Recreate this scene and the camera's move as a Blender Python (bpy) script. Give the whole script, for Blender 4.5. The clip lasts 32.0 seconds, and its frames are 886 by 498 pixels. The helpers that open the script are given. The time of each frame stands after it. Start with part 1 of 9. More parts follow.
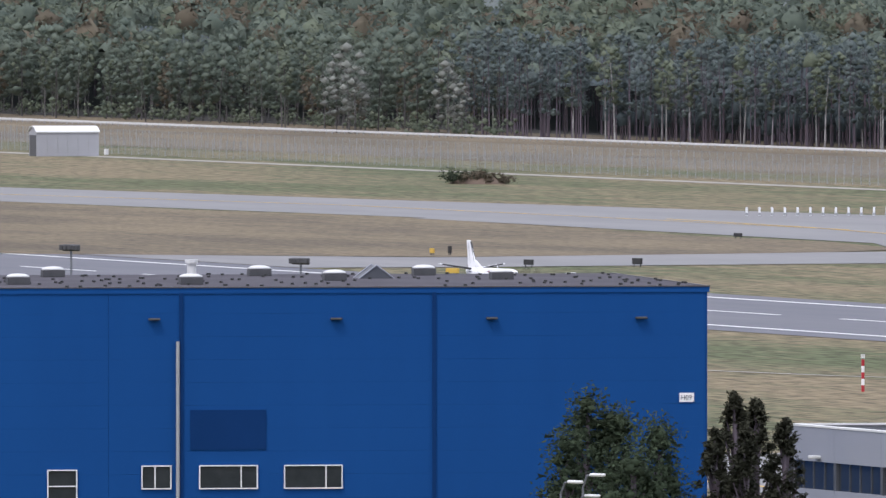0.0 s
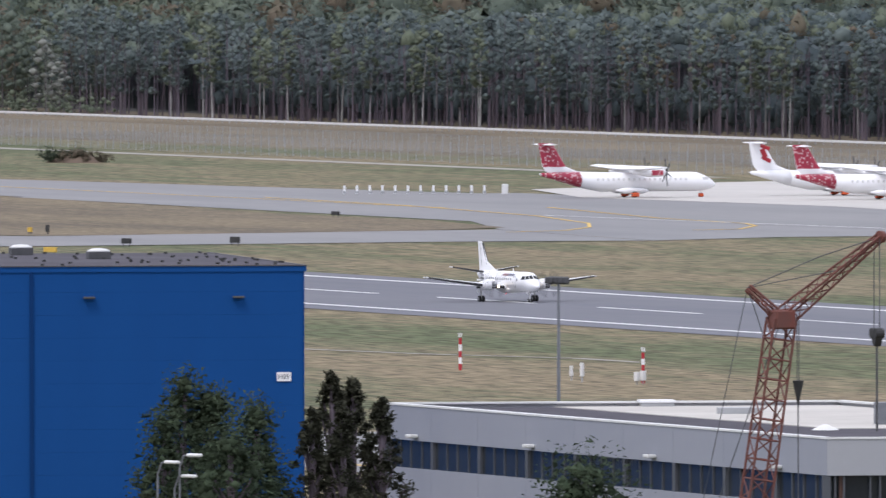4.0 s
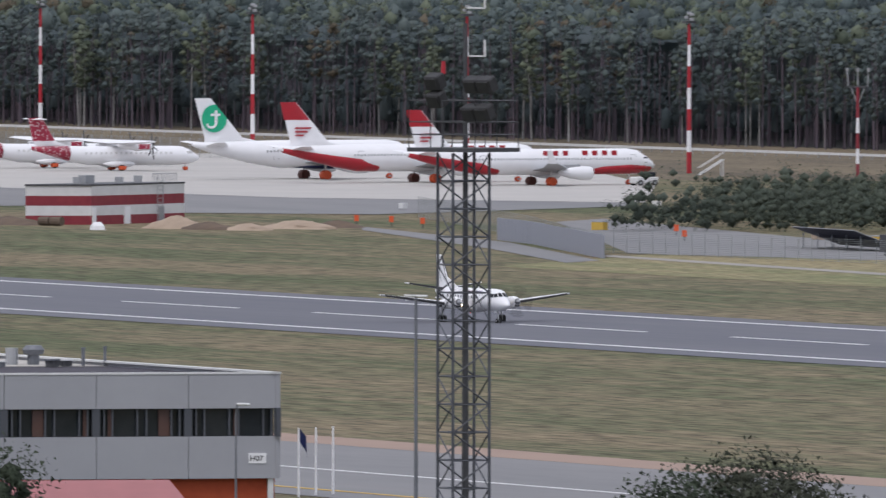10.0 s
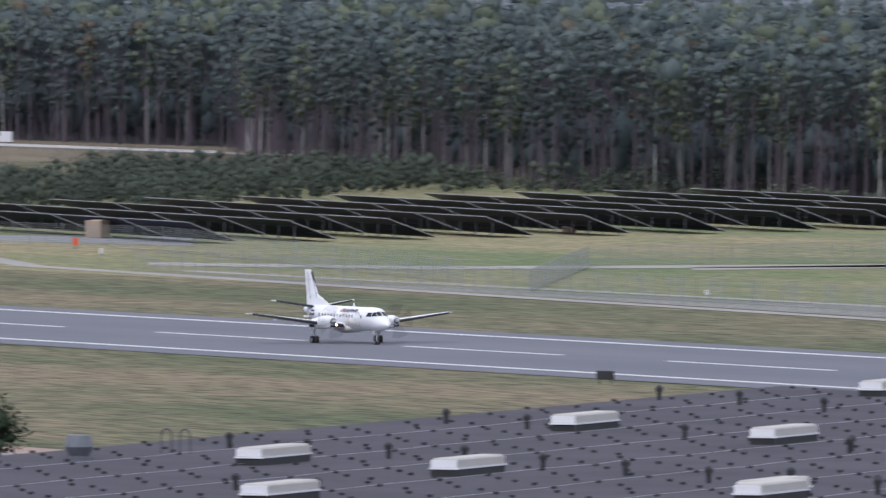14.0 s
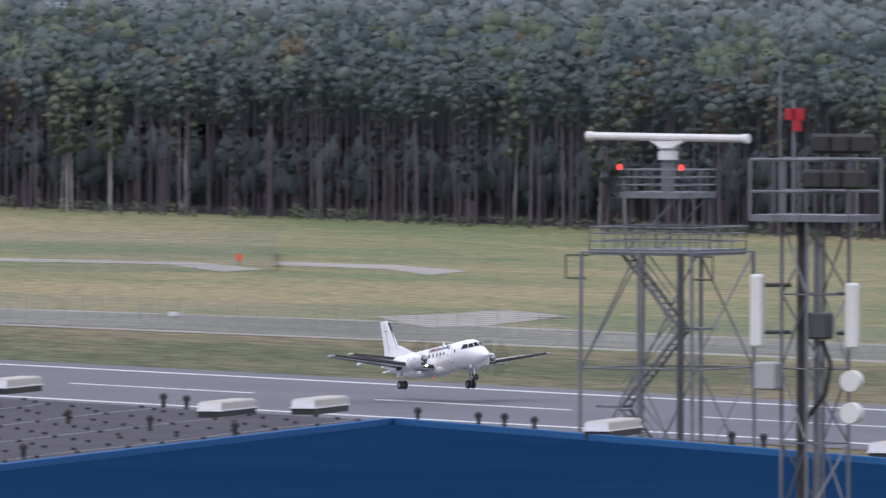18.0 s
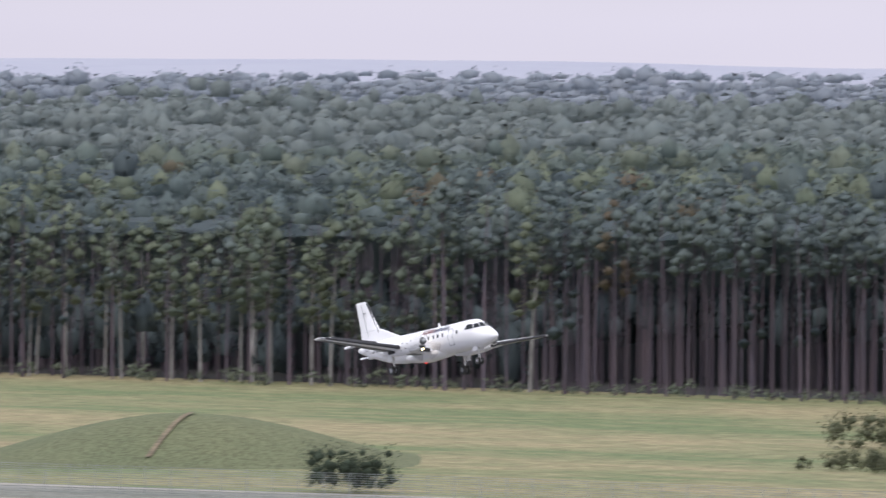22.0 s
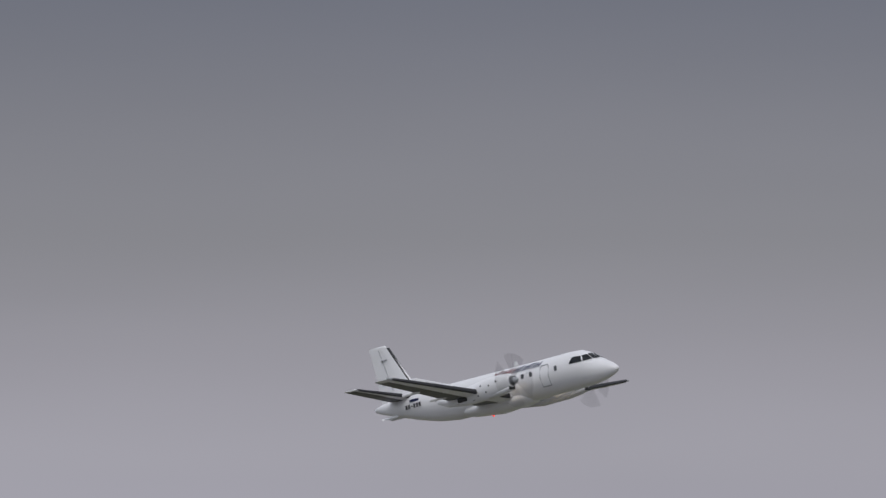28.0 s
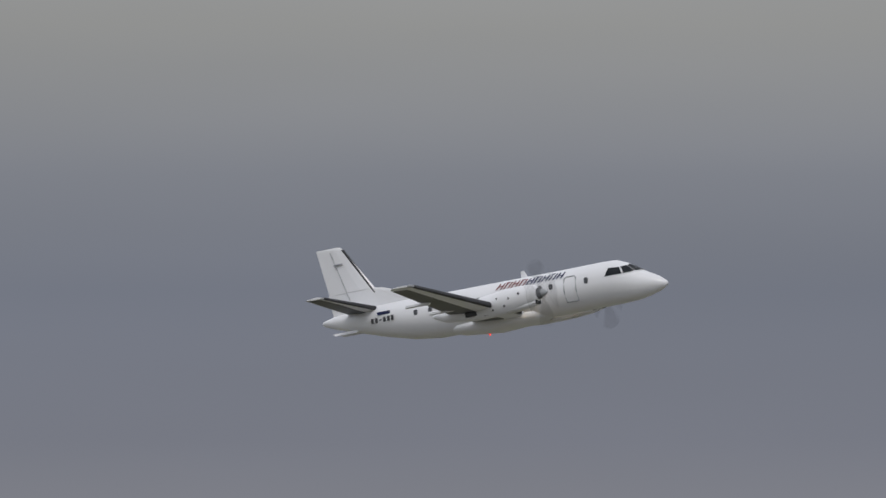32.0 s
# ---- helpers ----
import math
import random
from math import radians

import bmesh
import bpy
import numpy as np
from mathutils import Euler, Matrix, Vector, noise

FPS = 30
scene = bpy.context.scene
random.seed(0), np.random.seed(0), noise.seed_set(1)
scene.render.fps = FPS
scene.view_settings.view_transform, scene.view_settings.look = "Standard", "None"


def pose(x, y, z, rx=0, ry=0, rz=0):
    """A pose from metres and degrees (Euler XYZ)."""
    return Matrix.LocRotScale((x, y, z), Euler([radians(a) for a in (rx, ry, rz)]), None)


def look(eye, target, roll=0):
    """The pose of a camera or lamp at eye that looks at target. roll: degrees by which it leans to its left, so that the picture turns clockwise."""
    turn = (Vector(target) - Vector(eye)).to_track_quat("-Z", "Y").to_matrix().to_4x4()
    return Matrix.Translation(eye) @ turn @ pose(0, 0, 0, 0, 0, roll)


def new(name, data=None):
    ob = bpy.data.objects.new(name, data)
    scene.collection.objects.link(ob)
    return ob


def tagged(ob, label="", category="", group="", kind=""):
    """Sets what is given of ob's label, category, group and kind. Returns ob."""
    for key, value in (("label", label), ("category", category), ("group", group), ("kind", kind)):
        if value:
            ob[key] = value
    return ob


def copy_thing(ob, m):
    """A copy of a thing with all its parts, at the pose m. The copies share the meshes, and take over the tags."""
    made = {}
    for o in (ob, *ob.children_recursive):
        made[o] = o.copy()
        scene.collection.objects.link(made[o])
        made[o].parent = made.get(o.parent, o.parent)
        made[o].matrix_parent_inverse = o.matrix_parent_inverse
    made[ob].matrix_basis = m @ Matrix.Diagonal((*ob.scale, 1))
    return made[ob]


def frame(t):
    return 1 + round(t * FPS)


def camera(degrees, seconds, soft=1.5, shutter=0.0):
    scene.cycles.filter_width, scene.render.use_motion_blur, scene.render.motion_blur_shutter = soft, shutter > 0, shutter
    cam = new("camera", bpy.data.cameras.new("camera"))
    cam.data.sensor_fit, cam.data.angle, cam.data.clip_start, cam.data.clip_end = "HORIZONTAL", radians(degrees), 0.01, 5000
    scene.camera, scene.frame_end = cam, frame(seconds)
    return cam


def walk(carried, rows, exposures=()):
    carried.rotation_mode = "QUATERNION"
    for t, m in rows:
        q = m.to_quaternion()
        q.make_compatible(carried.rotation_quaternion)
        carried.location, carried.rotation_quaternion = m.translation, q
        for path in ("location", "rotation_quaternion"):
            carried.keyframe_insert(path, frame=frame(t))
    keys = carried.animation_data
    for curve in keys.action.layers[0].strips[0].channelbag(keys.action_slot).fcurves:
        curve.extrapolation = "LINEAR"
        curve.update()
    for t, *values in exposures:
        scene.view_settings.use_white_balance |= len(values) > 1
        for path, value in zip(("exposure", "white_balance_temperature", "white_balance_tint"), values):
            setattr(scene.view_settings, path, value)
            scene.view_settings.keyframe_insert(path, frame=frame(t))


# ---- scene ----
cam = camera(2.8662, 32.0, soft=1.4, shutter=0.35)
walk(cam, [
    (0.0, pose(-96.4, 19.5, 42.26, 88.935, 0, 71.870) @ pose(0, 0, 0, 0, 0, -0.016)),
    (0.5, pose(-96.4, 19.5, 42.27, 88.933, 0, 71.780) @ pose(0, 0, 0, 0, 0, -0.026)),
    (1.0, pose(-96.3, 19.5, 42.27, 88.931, 0, 71.682) @ pose(0, 0, 0, 0, 0, -0.037)),
    (1.5, pose(-96.1, 19.5, 42.28, 88.933, 0, 71.548) @ pose(0, 0, 0, 0, 0, -0.042)),
    (2.0, pose(-95.9, 19.4, 42.27, 88.925, 0, 71.427) @ pose(0, 0, 0, 0, 0, -0.042)),
    (2.5, pose(-95.7, 19.3, 42.26, 88.911, 0, 71.284) @ pose(0, 0, 0, 0, 0, -0.041)),
    (3.0, pose(-95.5, 19.4, 42.33, 88.886, 0, 71.089) @ pose(0, 0, 0, 0, 0, -0.062)),
    (3.5, pose(-95.3, 19.2, 42.38, 88.869, 0, 70.822) @ pose(0, 0, 0, 0, 0, -0.078)),
    (5.5, pose(-95.3, 19.3, 42.43, 88.874, 0, 69.929) @ pose(0, 0, 0, 0, 0, -0.110)),
    (6.0, pose(-95.2, 19.3, 42.38, 88.881, 0, 69.714) @ pose(0, 0, 0, 0, 0, -0.140)),
    (6.5, pose(-95.1, 19.2, 42.37, 88.872, 0, 69.516) @ pose(0, 0, 0, 0, 0, -0.136)),
    (7.0, pose(-95.1, 19.1, 42.35, 88.855, 0, 69.354) @ pose(0, 0, 0, 0, 0, -0.140)),
    (7.5, pose(-95.1, 19.2, 42.36, 88.825, 0, 69.195) @ pose(0, 0, 0, 0, 0, -0.156)),
    (8.0, pose(-94.9, 19.3, 42.42, 88.779, 0, 68.845) @ pose(0, 0, 0, 0, 0, -0.130)),
    (8.5, pose(-89.0, 17.0, 42.67, 88.751, 0, 68.274) @ pose(0, 0, 0, 0, 0, -0.119)),
    (9.0, pose(-72.5, 10.8, 43.03, 88.754, 0, 67.914) @ pose(0, 0, 0, 0, 0, -0.087)),
    (9.5, pose(-55.8, 4.5, 42.09, 88.784, 0, 67.603) @ pose(0, 0, 0, 0, 0, -0.015)),
    (10.0, pose(-38.7, -1.3, 40.62, 88.839, 0, 67.350) @ pose(0, 0, 0, 0, 0, 0.025)),
    (10.5, pose(-23.2, -10.3, 38.91, 88.909, 0, 67.008) @ pose(0, 0, 0, 0, 0, 0.030)),
    (11.0, pose(-7.2, -18.2, 38.39, 88.934, 0, 66.648) @ pose(0, 0, 0, 0, 0, 0.101)),
    (11.5, pose(2.5, -21.6, 39.26, 88.937, 0, 66.171) @ pose(0, 0, 0, 0, 0, 0.103)),
    (12.0, pose(2.5, -21.5, 39.29, 88.928, 0, 65.797) @ pose(0, 0, 0, 0, 0, 0.128)),
    (12.5, pose(2.6, -21.6, 39.26, 88.916, 0, 65.453) @ pose(0, 0, 0, 0, 0, 0.150)),
    (13.0, pose(2.9, -21.7, 39.25, 88.881, 0, 65.116) @ pose(0, 0, 0, 0, 0, 0.196)),
    (13.5, pose(3.1, -21.7, 39.25, 88.835, 0, 64.662) @ pose(0, 0, 0, 0, 0, 0.184)),
    (14.0, pose(3.1, -21.8, 39.26, 88.836, 0, 63.951) @ pose(0, 0, 0, 0, 0, 0.204)),
    (14.5, pose(3.3, -21.7, 39.37, 88.830, 0, 63.478) @ pose(0, 0, 0, 0, 0, 0.259)),
    (16.5, pose(4.8, -22.4, 39.54, 88.809, 0, 61.717) @ pose(0, 0, 0, 0, 0, 0.238)),
    (17.0, pose(14.9, -28.0, 39.61, 88.816, 0, 61.223) @ pose(0, 0, 0, 0, 0, 0.192)),
    (17.5, pose(30.1, -36.1, 40.03, 88.815, 0, 60.745) @ pose(0, 0, 0, 0, 0, 0.156)),
    (18.0, pose(45.5, -44.7, 40.47, 88.822, 0, 60.164) @ pose(0, 0, 0, 0, 0, 0.146)),
    (18.5, pose(60.2, -53.2, 40.74, 88.833, 0, 59.652) @ pose(0, 0, 0, 0, 0, 0.205)),
    (19.0, pose(70.9, -59.7, 40.92, 88.851, 0, 58.992) @ pose(0, 0, 0, 0, 0, 0.262)),
    (19.5, pose(71.9, -60.4, 40.93, 88.861, 0, 58.317) @ pose(0, 0, 0, 0, 0, 0.255)),
    (20.0, pose(73.3, -61.1, 40.94, 88.881, 0, 57.567) @ pose(0, 0, 0, 0, 0, 0.229)),
    (20.5, pose(73.2, -61.2, 41.03, 88.919, 0, 56.919) @ pose(0, 0, 0, 0, 0, 0.212)),
    (21.0, pose(73.3, -61.0, 41.04, 88.979, 0, 56.009) @ pose(0, 0, 0, 0, 0, 0.138)),
    (21.5, pose(73.1, -61.2, 41.04, 89.072, 0, 55.174) @ pose(0, 0, 0, 0, 0, 0.097)),
    (22.0, pose(73.1, -61.6, 41.03, 89.172, 0, 54.463) @ pose(0, 0, 0, 0, 0, 0.058)),
    (22.5, pose(73.4, -61.3, 41.04, 89.248, 0, 53.810) @ pose(0, 0, 0, 0, 0, 0.041)),
    (23.0, pose(74.1, -60.3, 41.02, 89.278, 0, 52.721) @ pose(0, 0, 0, 0, 0, 0.036)),
    (23.5, pose(73.5, -61.0, 41.03, 89.312, 0, 51.789) @ pose(0, 0, 0, 0, 0, 0.021)),
    (24.0, pose(73.5, -61.0, 41.03, 89.375, 0, 50.820) @ pose(0, 0, 0, 0, 0, 0.017)),
    (24.5, pose(73.5, -61.1, 41.01, 89.600, 0, 49.807) @ pose(0, 0, 0, 0, 0, 0.009)),
    (25.0, pose(73.5, -61.1, 41.01, 89.867, 0, 48.768) @ pose(0, 0, 0, 0, 0, 0.005)),
    (25.2, pose(73.5, -61.1, 41.01, 89.912, 0, 48.272) @ pose(0, 0, 0, 0, 0, -0.003)),
    (25.6, pose(73.5, -61.0, 41.06, 89.971, 0, 47.336) @ pose(0, 0, 0, 0, 0, 0.003)),
    (26.0, pose(73.6, -60.9, 41.06, 90.029, 0, 46.431) @ pose(0, 0, 0, 0, 0, 0.003)),
    (26.2, pose(73.7, -60.7, 41.07, 90.085, 0, 45.943) @ pose(0, 0, 0, 0, 0, 0.000)),
    (26.5, pose(73.7, -60.7, 41.07, 90.200, 0, 45.084) @ pose(0, 0, 0, 0, 0, 0.000)),
    (28.5, pose(73.7, -60.7, 41.07, 90.933, 0.000, 39.663)),
    (29.0, pose(73.7, -60.7, 41.07, 90.998, 0.000, 38.012)),
    (29.5, pose(73.7, -60.7, 41.07, 91.197, 0.000, 36.523)),
    (30.0, pose(73.7, -60.7, 41.07, 91.422, 0.000, 34.920)),
    (30.5, pose(73.7, -60.7, 41.07, 91.616, 0.000, 32.967)),
    (31.0, pose(73.7, -60.7, 41.07, 91.761, 0.000, 31.071)),
    (31.5, pose(73.7, -60.7, 41.07, 91.941, 0.000, 29.430)),
    (32.0, pose(73.7, -60.7, 41.07, 92.235, 0.000, 27.431)),
], [(0.0, 0.62, 6350, 15), (3.0, 0.66, 6350, 15), (6.0, 0.1, 6450, 15), (9.0, 0.02, 6450, 14), (14.0, 0.29, 6120, 15), (17.0, 0.27, 6120, 18), (18.0, 0.32, 6220, 18), (19.0, 0.55, 6420, 20), (20.0, 0.66, 6500, 21), (22.0, 0.60, 6500, 15),
    (23.0, 0.5, 6500, 14), (25.2, 0.36, 6500, 13), (26.0, -0.22, 6550, 13), (26.5, -0.4, 6500, 12), (29.0, -0.52, 6500, 11), (30.0, -0.75, 6400, 10), (31.0, -0.68, 6450, 9), (32.0, -0.38, 6600, 10)])

# ---- light ----
world = bpy.data.worlds.new("overcast_sky")
scene.world = world
world.use_nodes = True
wn, wl = world.node_tree.nodes, world.node_tree.links
wn.clear()
w_out = wn.new("ShaderNodeOutputWorld")
w_bg = wn.new("ShaderNodeBackground")
w_coord = wn.new("ShaderNodeTexCoord")
w_sep = wn.new("ShaderNodeSeparateXYZ")
w_ramp = wn.new("ShaderNodeValToRGB")
w_mul = wn.new("ShaderNodeMath")
w_mul.operation, w_mul.use_clamp = "MULTIPLY_ADD", True
w_noise = wn.new("ShaderNodeTexNoise")
w_map = wn.new("ShaderNodeMapping")
w_mix = wn.new("ShaderNodeMix")
w_mix.data_type, w_mix.blend_type = "RGBA", "OVERLAY"
w_sky = wn.new("ShaderNodeTexSky")
w_sky.sky_type, w_sky.sun_disc = "NISHITA", False
w_sky.sun_elevation, w_sky.sun_rotation = radians(57), radians(150)
w_dim = wn.new("ShaderNodeMix")
w_dim.data_type, w_dim.blend_type = "RGBA", "ADD"
wl.new(w_coord.outputs["Generated"], w_sep.inputs[0])
wl.new(w_sep.outputs["Z"], w_mul.inputs[0])
w_mul.inputs[1].default_value, w_mul.inputs[2].default_value = 6.0, 0.1
wl.new(w_mul.outputs[0], w_ramp.inputs[0])
stops = w_ramp.color_ramp.elements
stops[0].position, stops[0].color = 0.0, (0.07, 0.072, 0.066, 1)
stops[1].position, stops[1].color = 1.0, (0.76, 0.80, 0.90, 1)
for at, col in ((0.03, (0.40, 0.395, 0.45)), (0.06, (0.46, 0.453, 0.53)), (0.09, (0.46, 0.453, 0.53)), (0.115, (0.43, 0.424, 0.487)), (0.15, (0.345, 0.34, 0.392)), (0.19, (0.265, 0.268, 0.308)),
                (0.23, (0.222, 0.228, 0.278)), (0.27, (0.17, 0.182, 0.245)), (0.32, (0.158, 0.174, 0.242)), (0.36, (0.20, 0.21, 0.262)), (0.41, (0.31, 0.308, 0.316)), (0.6, (0.58, 0.61, 0.68))):
    stops.new(at).color = (*col, 1)
wl.new(w_coord.outputs["Generated"], w_map.inputs[0])
w_map.inputs["Scale"].default_value = (9, 9, 60)
wl.new(w_map.outputs[0], w_noise.inputs["Vector"])
w_noise.inputs["Scale"].default_value, w_noise.inputs["Detail"].default_value, w_noise.inputs["Roughness"].default_value = 1.0, 3, 0.45
w_mix.inputs["Factor"].default_value = 0.22
wl.new(w_ramp.outputs[0], w_mix.inputs["A"])
wl.new(w_noise.outputs["Fac"], w_mix.inputs["B"])
w_dim.inputs["Factor"].default_value = 0.012
wl.new(w_mix.outputs["Result"], w_dim.inputs["A"])
wl.new(w_sky.outputs[0], w_dim.inputs["B"])
wl.new(w_dim.outputs["Result"], w_bg.inputs[0])
w_bg.inputs[1].default_value = 1.0
wl.new(w_bg.outputs[0], w_out.inputs[0])

sun = new("sun", bpy.data.lights.new("sun", "SUN"))
sun.data.energy, sun.data.angle, sun.data.color = 1.1, radians(14), (1.0, 0.96, 0.9)
sun.matrix_world = look((0, 0, 0), (-0.3, 0.42, -0.8))


# ---- materials ----
def mat(name, a, b=None, scale=1.0, rough=0.7, metal=0.0, bump=0.0, stretch=(1, 1, 1), fine=0.25, rand=0.0, emit=0.0, detail=4, contrast=0.5, tuft=0.0, thin=0.0):
    """A procedural surface: two colours blended by noise at two scales, with bump."""
    m = bpy.data.materials.new(name)
    m.use_nodes = True
    n, l = m.node_tree.nodes, m.node_tree.links
    p = n["Principled BSDF"]
    p.inputs["Roughness"].default_value, p.inputs["Metallic"].default_value = rough, metal
    p.inputs["Specular IOR Level"].default_value = 0.0 if rough > 0.97 else 0.12 if rough > 0.84 else 0.5
    b = b or tuple(c * 0.8 for c in a)
    co, mp = n.new("ShaderNodeTexCoord"), n.new("ShaderNodeMapping")
    mp.inputs["Scale"].default_value = tuple(s * scale for s in stretch)
    geo = n.new("ShaderNodeNewGeometry")
    l.new(geo.outputs["Position"] if rand < 0 else co.outputs["Object"], mp.inputs[0])
    big, small = n.new("ShaderNodeTexNoise"), n.new("ShaderNodeTexNoise")
    for t, s in ((big, 1.0), (small, 9.0)):
        t.inputs["Scale"].default_value, t.inputs["Detail"].default_value = s, detail
        l.new(mp.outputs[0], t.inputs["Vector"])
    mx = n.new("ShaderNodeMath")
    mx.operation = "MULTIPLY_ADD"
    l.new(small.outputs["Fac"], mx.inputs[0])
    mx.inputs[1].default_value = fine
    l.new(big.outputs["Fac"], mx.inputs[2])
    rg = n.new("ShaderNodeMapRange")
    rg.inputs["From Min"].default_value, rg.inputs["From Max"].default_value = 0.5 + fine / 2 - contrast / 2, 0.5 + fine / 2 + contrast / 2
    l.new(mx.outputs[0], rg.inputs["Value"])
    mix = n.new("ShaderNodeMix")
    mix.data_type = "RGBA"
    l.new(rg.outputs[0], mix.inputs["Factor"])
    mix.inputs["A"].default_value, mix.inputs["B"].default_value = (*a, 1), (*b, 1)
    col = mix.outputs["Result"]
    if tuft:
        third = n.new("ShaderNodeTexNoise")
        third.inputs["Scale"].default_value, third.inputs["Detail"].default_value = 42.0, 3
        l.new(mp.outputs[0], third.inputs["Vector"])
        r3 = n.new("ShaderNodeMapRange")
        r3.inputs["From Min"].default_value, r3.inputs["From Max"].default_value = 0.36, 0.62
        r3.inputs["To Min"].default_value, r3.inputs["To Max"].default_value = 1 - tuft, 1 + tuft * 0.6
        l.new(third.outputs["Fac"], r3.inputs["Value"])
        h3 = n.new("ShaderNodeHueSaturation")
        l.new(r3.outputs[0], h3.inputs["Value"])
        l.new(col, h3.inputs["Color"])
        col = h3.outputs[0]
    if rand > 0:
        hs = n.new("ShaderNodeHueSaturation")
        r2 = n.new("ShaderNodeMapRange")
        l.new(geo.outputs["Random Per Island"], r2.inputs["Value"])
        r2.inputs["To Min"].default_value, r2.inputs["To Max"].default_value = 1 - rand, 1 + rand
        l.new(r2.outputs[0], hs.inputs["Value"])
        l.new(col, hs.inputs["Color"])
        col = hs.outputs[0]
    l.new(col, p.inputs["Base Color"])
    if bump:
        bp = n.new("ShaderNodeBump")
        bp.inputs["Strength"].default_value, bp.inputs["Distance"].default_value = bump, 0.05
        l.new(mx.outputs[0], bp.inputs["Height"])
        l.new(bp.outputs[0], p.inputs["Normal"])
    if thin:
        through_leaf, both = n.new("ShaderNodeBsdfTranslucent"), n.new("ShaderNodeMixShader")
        l.new(col, through_leaf.inputs["Color"])
        both.inputs[0].default_value = thin
        l.new(p.outputs[0], both.inputs[1])
        l.new(through_leaf.outputs[0], both.inputs[2])
        l.new(both.outputs[0], n["Material Output"].inputs["Surface"])
    if emit:
        p.inputs["Emission Color"].default_value, p.inputs["Emission Strength"].default_value = (*a, 1), emit
    return m


M_grass = mat("mown_grass", (0.092, 0.106, 0.054), (0.192, 0.156, 0.098), 0.012, 0.95, stretch=(0.35, 2.2, 1), bump=0.3, fine=0.6, detail=8, contrast=0.26, tuft=0.55)
M_field = mat("green_meadow", (0.128, 0.160, 0.074), (0.262, 0.222, 0.126), 0.014, 0.95, stretch=(0.5, 1.8, 1), bump=0.3, fine=0.6, detail=8, contrast=0.3, tuft=0.35)
M_hill = mat("green_hill_grass", (0.105, 0.122, 0.066), (0.135, 0.142, 0.076), 0.05, 0.95, bump=0.3, fine=0.6, detail=6, contrast=0.6, tuft=0.3)
M_dry = mat("dry_heath", (0.115, 0.096, 0.070), (0.185, 0.150, 0.100), 0.02, 0.95, stretch=(0.4, 1.8, 1), bump=0.3, fine=0.6, detail=8, contrast=0.28, tuft=0.3)
M_asphalt = mat("runway_asphalt", (0.125, 0.129, 0.150), (0.155, 0.158, 0.174), 0.03, 0.85, stretch=(0.3, 2.5, 1), fine=0.5)
M_taxi = mat("taxiway_asphalt", (0.19, 0.19, 0.195), (0.23, 0.228, 0.228), 0.03, 0.85, stretch=(0.4, 2, 1), fine=0.5)
M_concrete = mat("apron_concrete", (0.40, 0.385, 0.365), (0.46, 0.44, 0.41), 0.06, 0.85, stretch=(1, 1, 1), fine=0.4)
M_road = mat("service_road", (0.27, 0.255, 0.235), (0.34, 0.32, 0.285), 0.1, 0.9)
M_verge = mat("gravel_grass_verge", (0.150, 0.160, 0.130), (0.225, 0.222, 0.196), 0.03, 0.95, stretch=(0.6, 1.6, 1), bump=0.3, fine=0.6, detail=8, contrast=0.3, tuft=0.3)
M_line = mat("white_marking", (0.75, 0.75, 0.74), (0.6, 0.6, 0.6), 0.3, 0.7)
M_yellow = mat("yellow_marking", (0.62, 0.40, 0.06), (0.5, 0.33, 0.07), 0.3, 0.7)
M_white = mat("white_aircraft_paint", (0.83, 0.83, 0.84), (0.79, 0.79, 0.80), 0.6, 0.32, fine=0.15)
M_whited = mat("white_painted_metal", (0.68, 0.68, 0.67), (0.58, 0.58, 0.57), 0.8, 0.5)
# Dark grey that stands for shade beneath the wings and tailplane.
M_under_shade = mat("underside_shade_grey", (0.085, 0.088, 0.095), (0.12, 0.122, 0.13), 0.6, 0.5, fine=0.3)
M_black = mat("black_rubber", (0.02, 0.02, 0.022), (0.035, 0.035, 0.035), 3, 0.7)
M_deice = mat("black_deicing_boot", (0.015, 0.015, 0.017), (0.025, 0.025, 0.028), 2, 0.5)
M_mirror = mat("reflecting_blue_glazing", (0.14, 0.155, 0.20), (0.30, 0.33, 0.40), 0.35, 0.06, metal=0.75, fine=0.8, contrast=0.3)
M_glass = mat("dark_window_glass", (0.02, 0.025, 0.03), (0.035, 0.04, 0.045), 0.8, 0.08)
M_pane = mat("grey_cabin_pane", (0.085, 0.09, 0.10), (0.12, 0.125, 0.135), 0.8, 0.3)
M_red = mat("red_paint", (0.42, 0.014, 0.026), (0.34, 0.014, 0.024), 0.8, 0.35)
M_darkred = mat("dark_red_lettering", (0.20, 0.02, 0.025), (0.16, 0.018, 0.02), 0.8, 0.35)
M_maroon = mat("maroon_paint", (0.20, 0.015, 0.03), (0.26, 0.03, 0.04), 1.0, 0.6)
M_orange = mat("orange_cover", (0.75, 0.11, 0.03), (0.6, 0.09, 0.03), 1.0, 0.7)
M_cover = mat("faded_orange_cover", (0.82, 0.27, 0.12), (0.72, 0.22, 0.09), 1.0, 0.6)
M_cream = mat("cream_hut_paint", (0.74, 0.66, 0.52), (0.62, 0.54, 0.40), 0.8, 0.6)
M_ochre = mat("ochre_hut_paint", (0.62, 0.40, 0.13), (0.54, 0.34, 0.11), 0.8, 0.6)
M_green = mat("green_paint", (0.01, 0.42, 0.22), (0.01, 0.36, 0.19), 0.8, 0.35)
M_navy = mat("navy_paint", (0.01, 0.018, 0.09), (0.012, 0.02, 0.07), 0.8, 0.35)
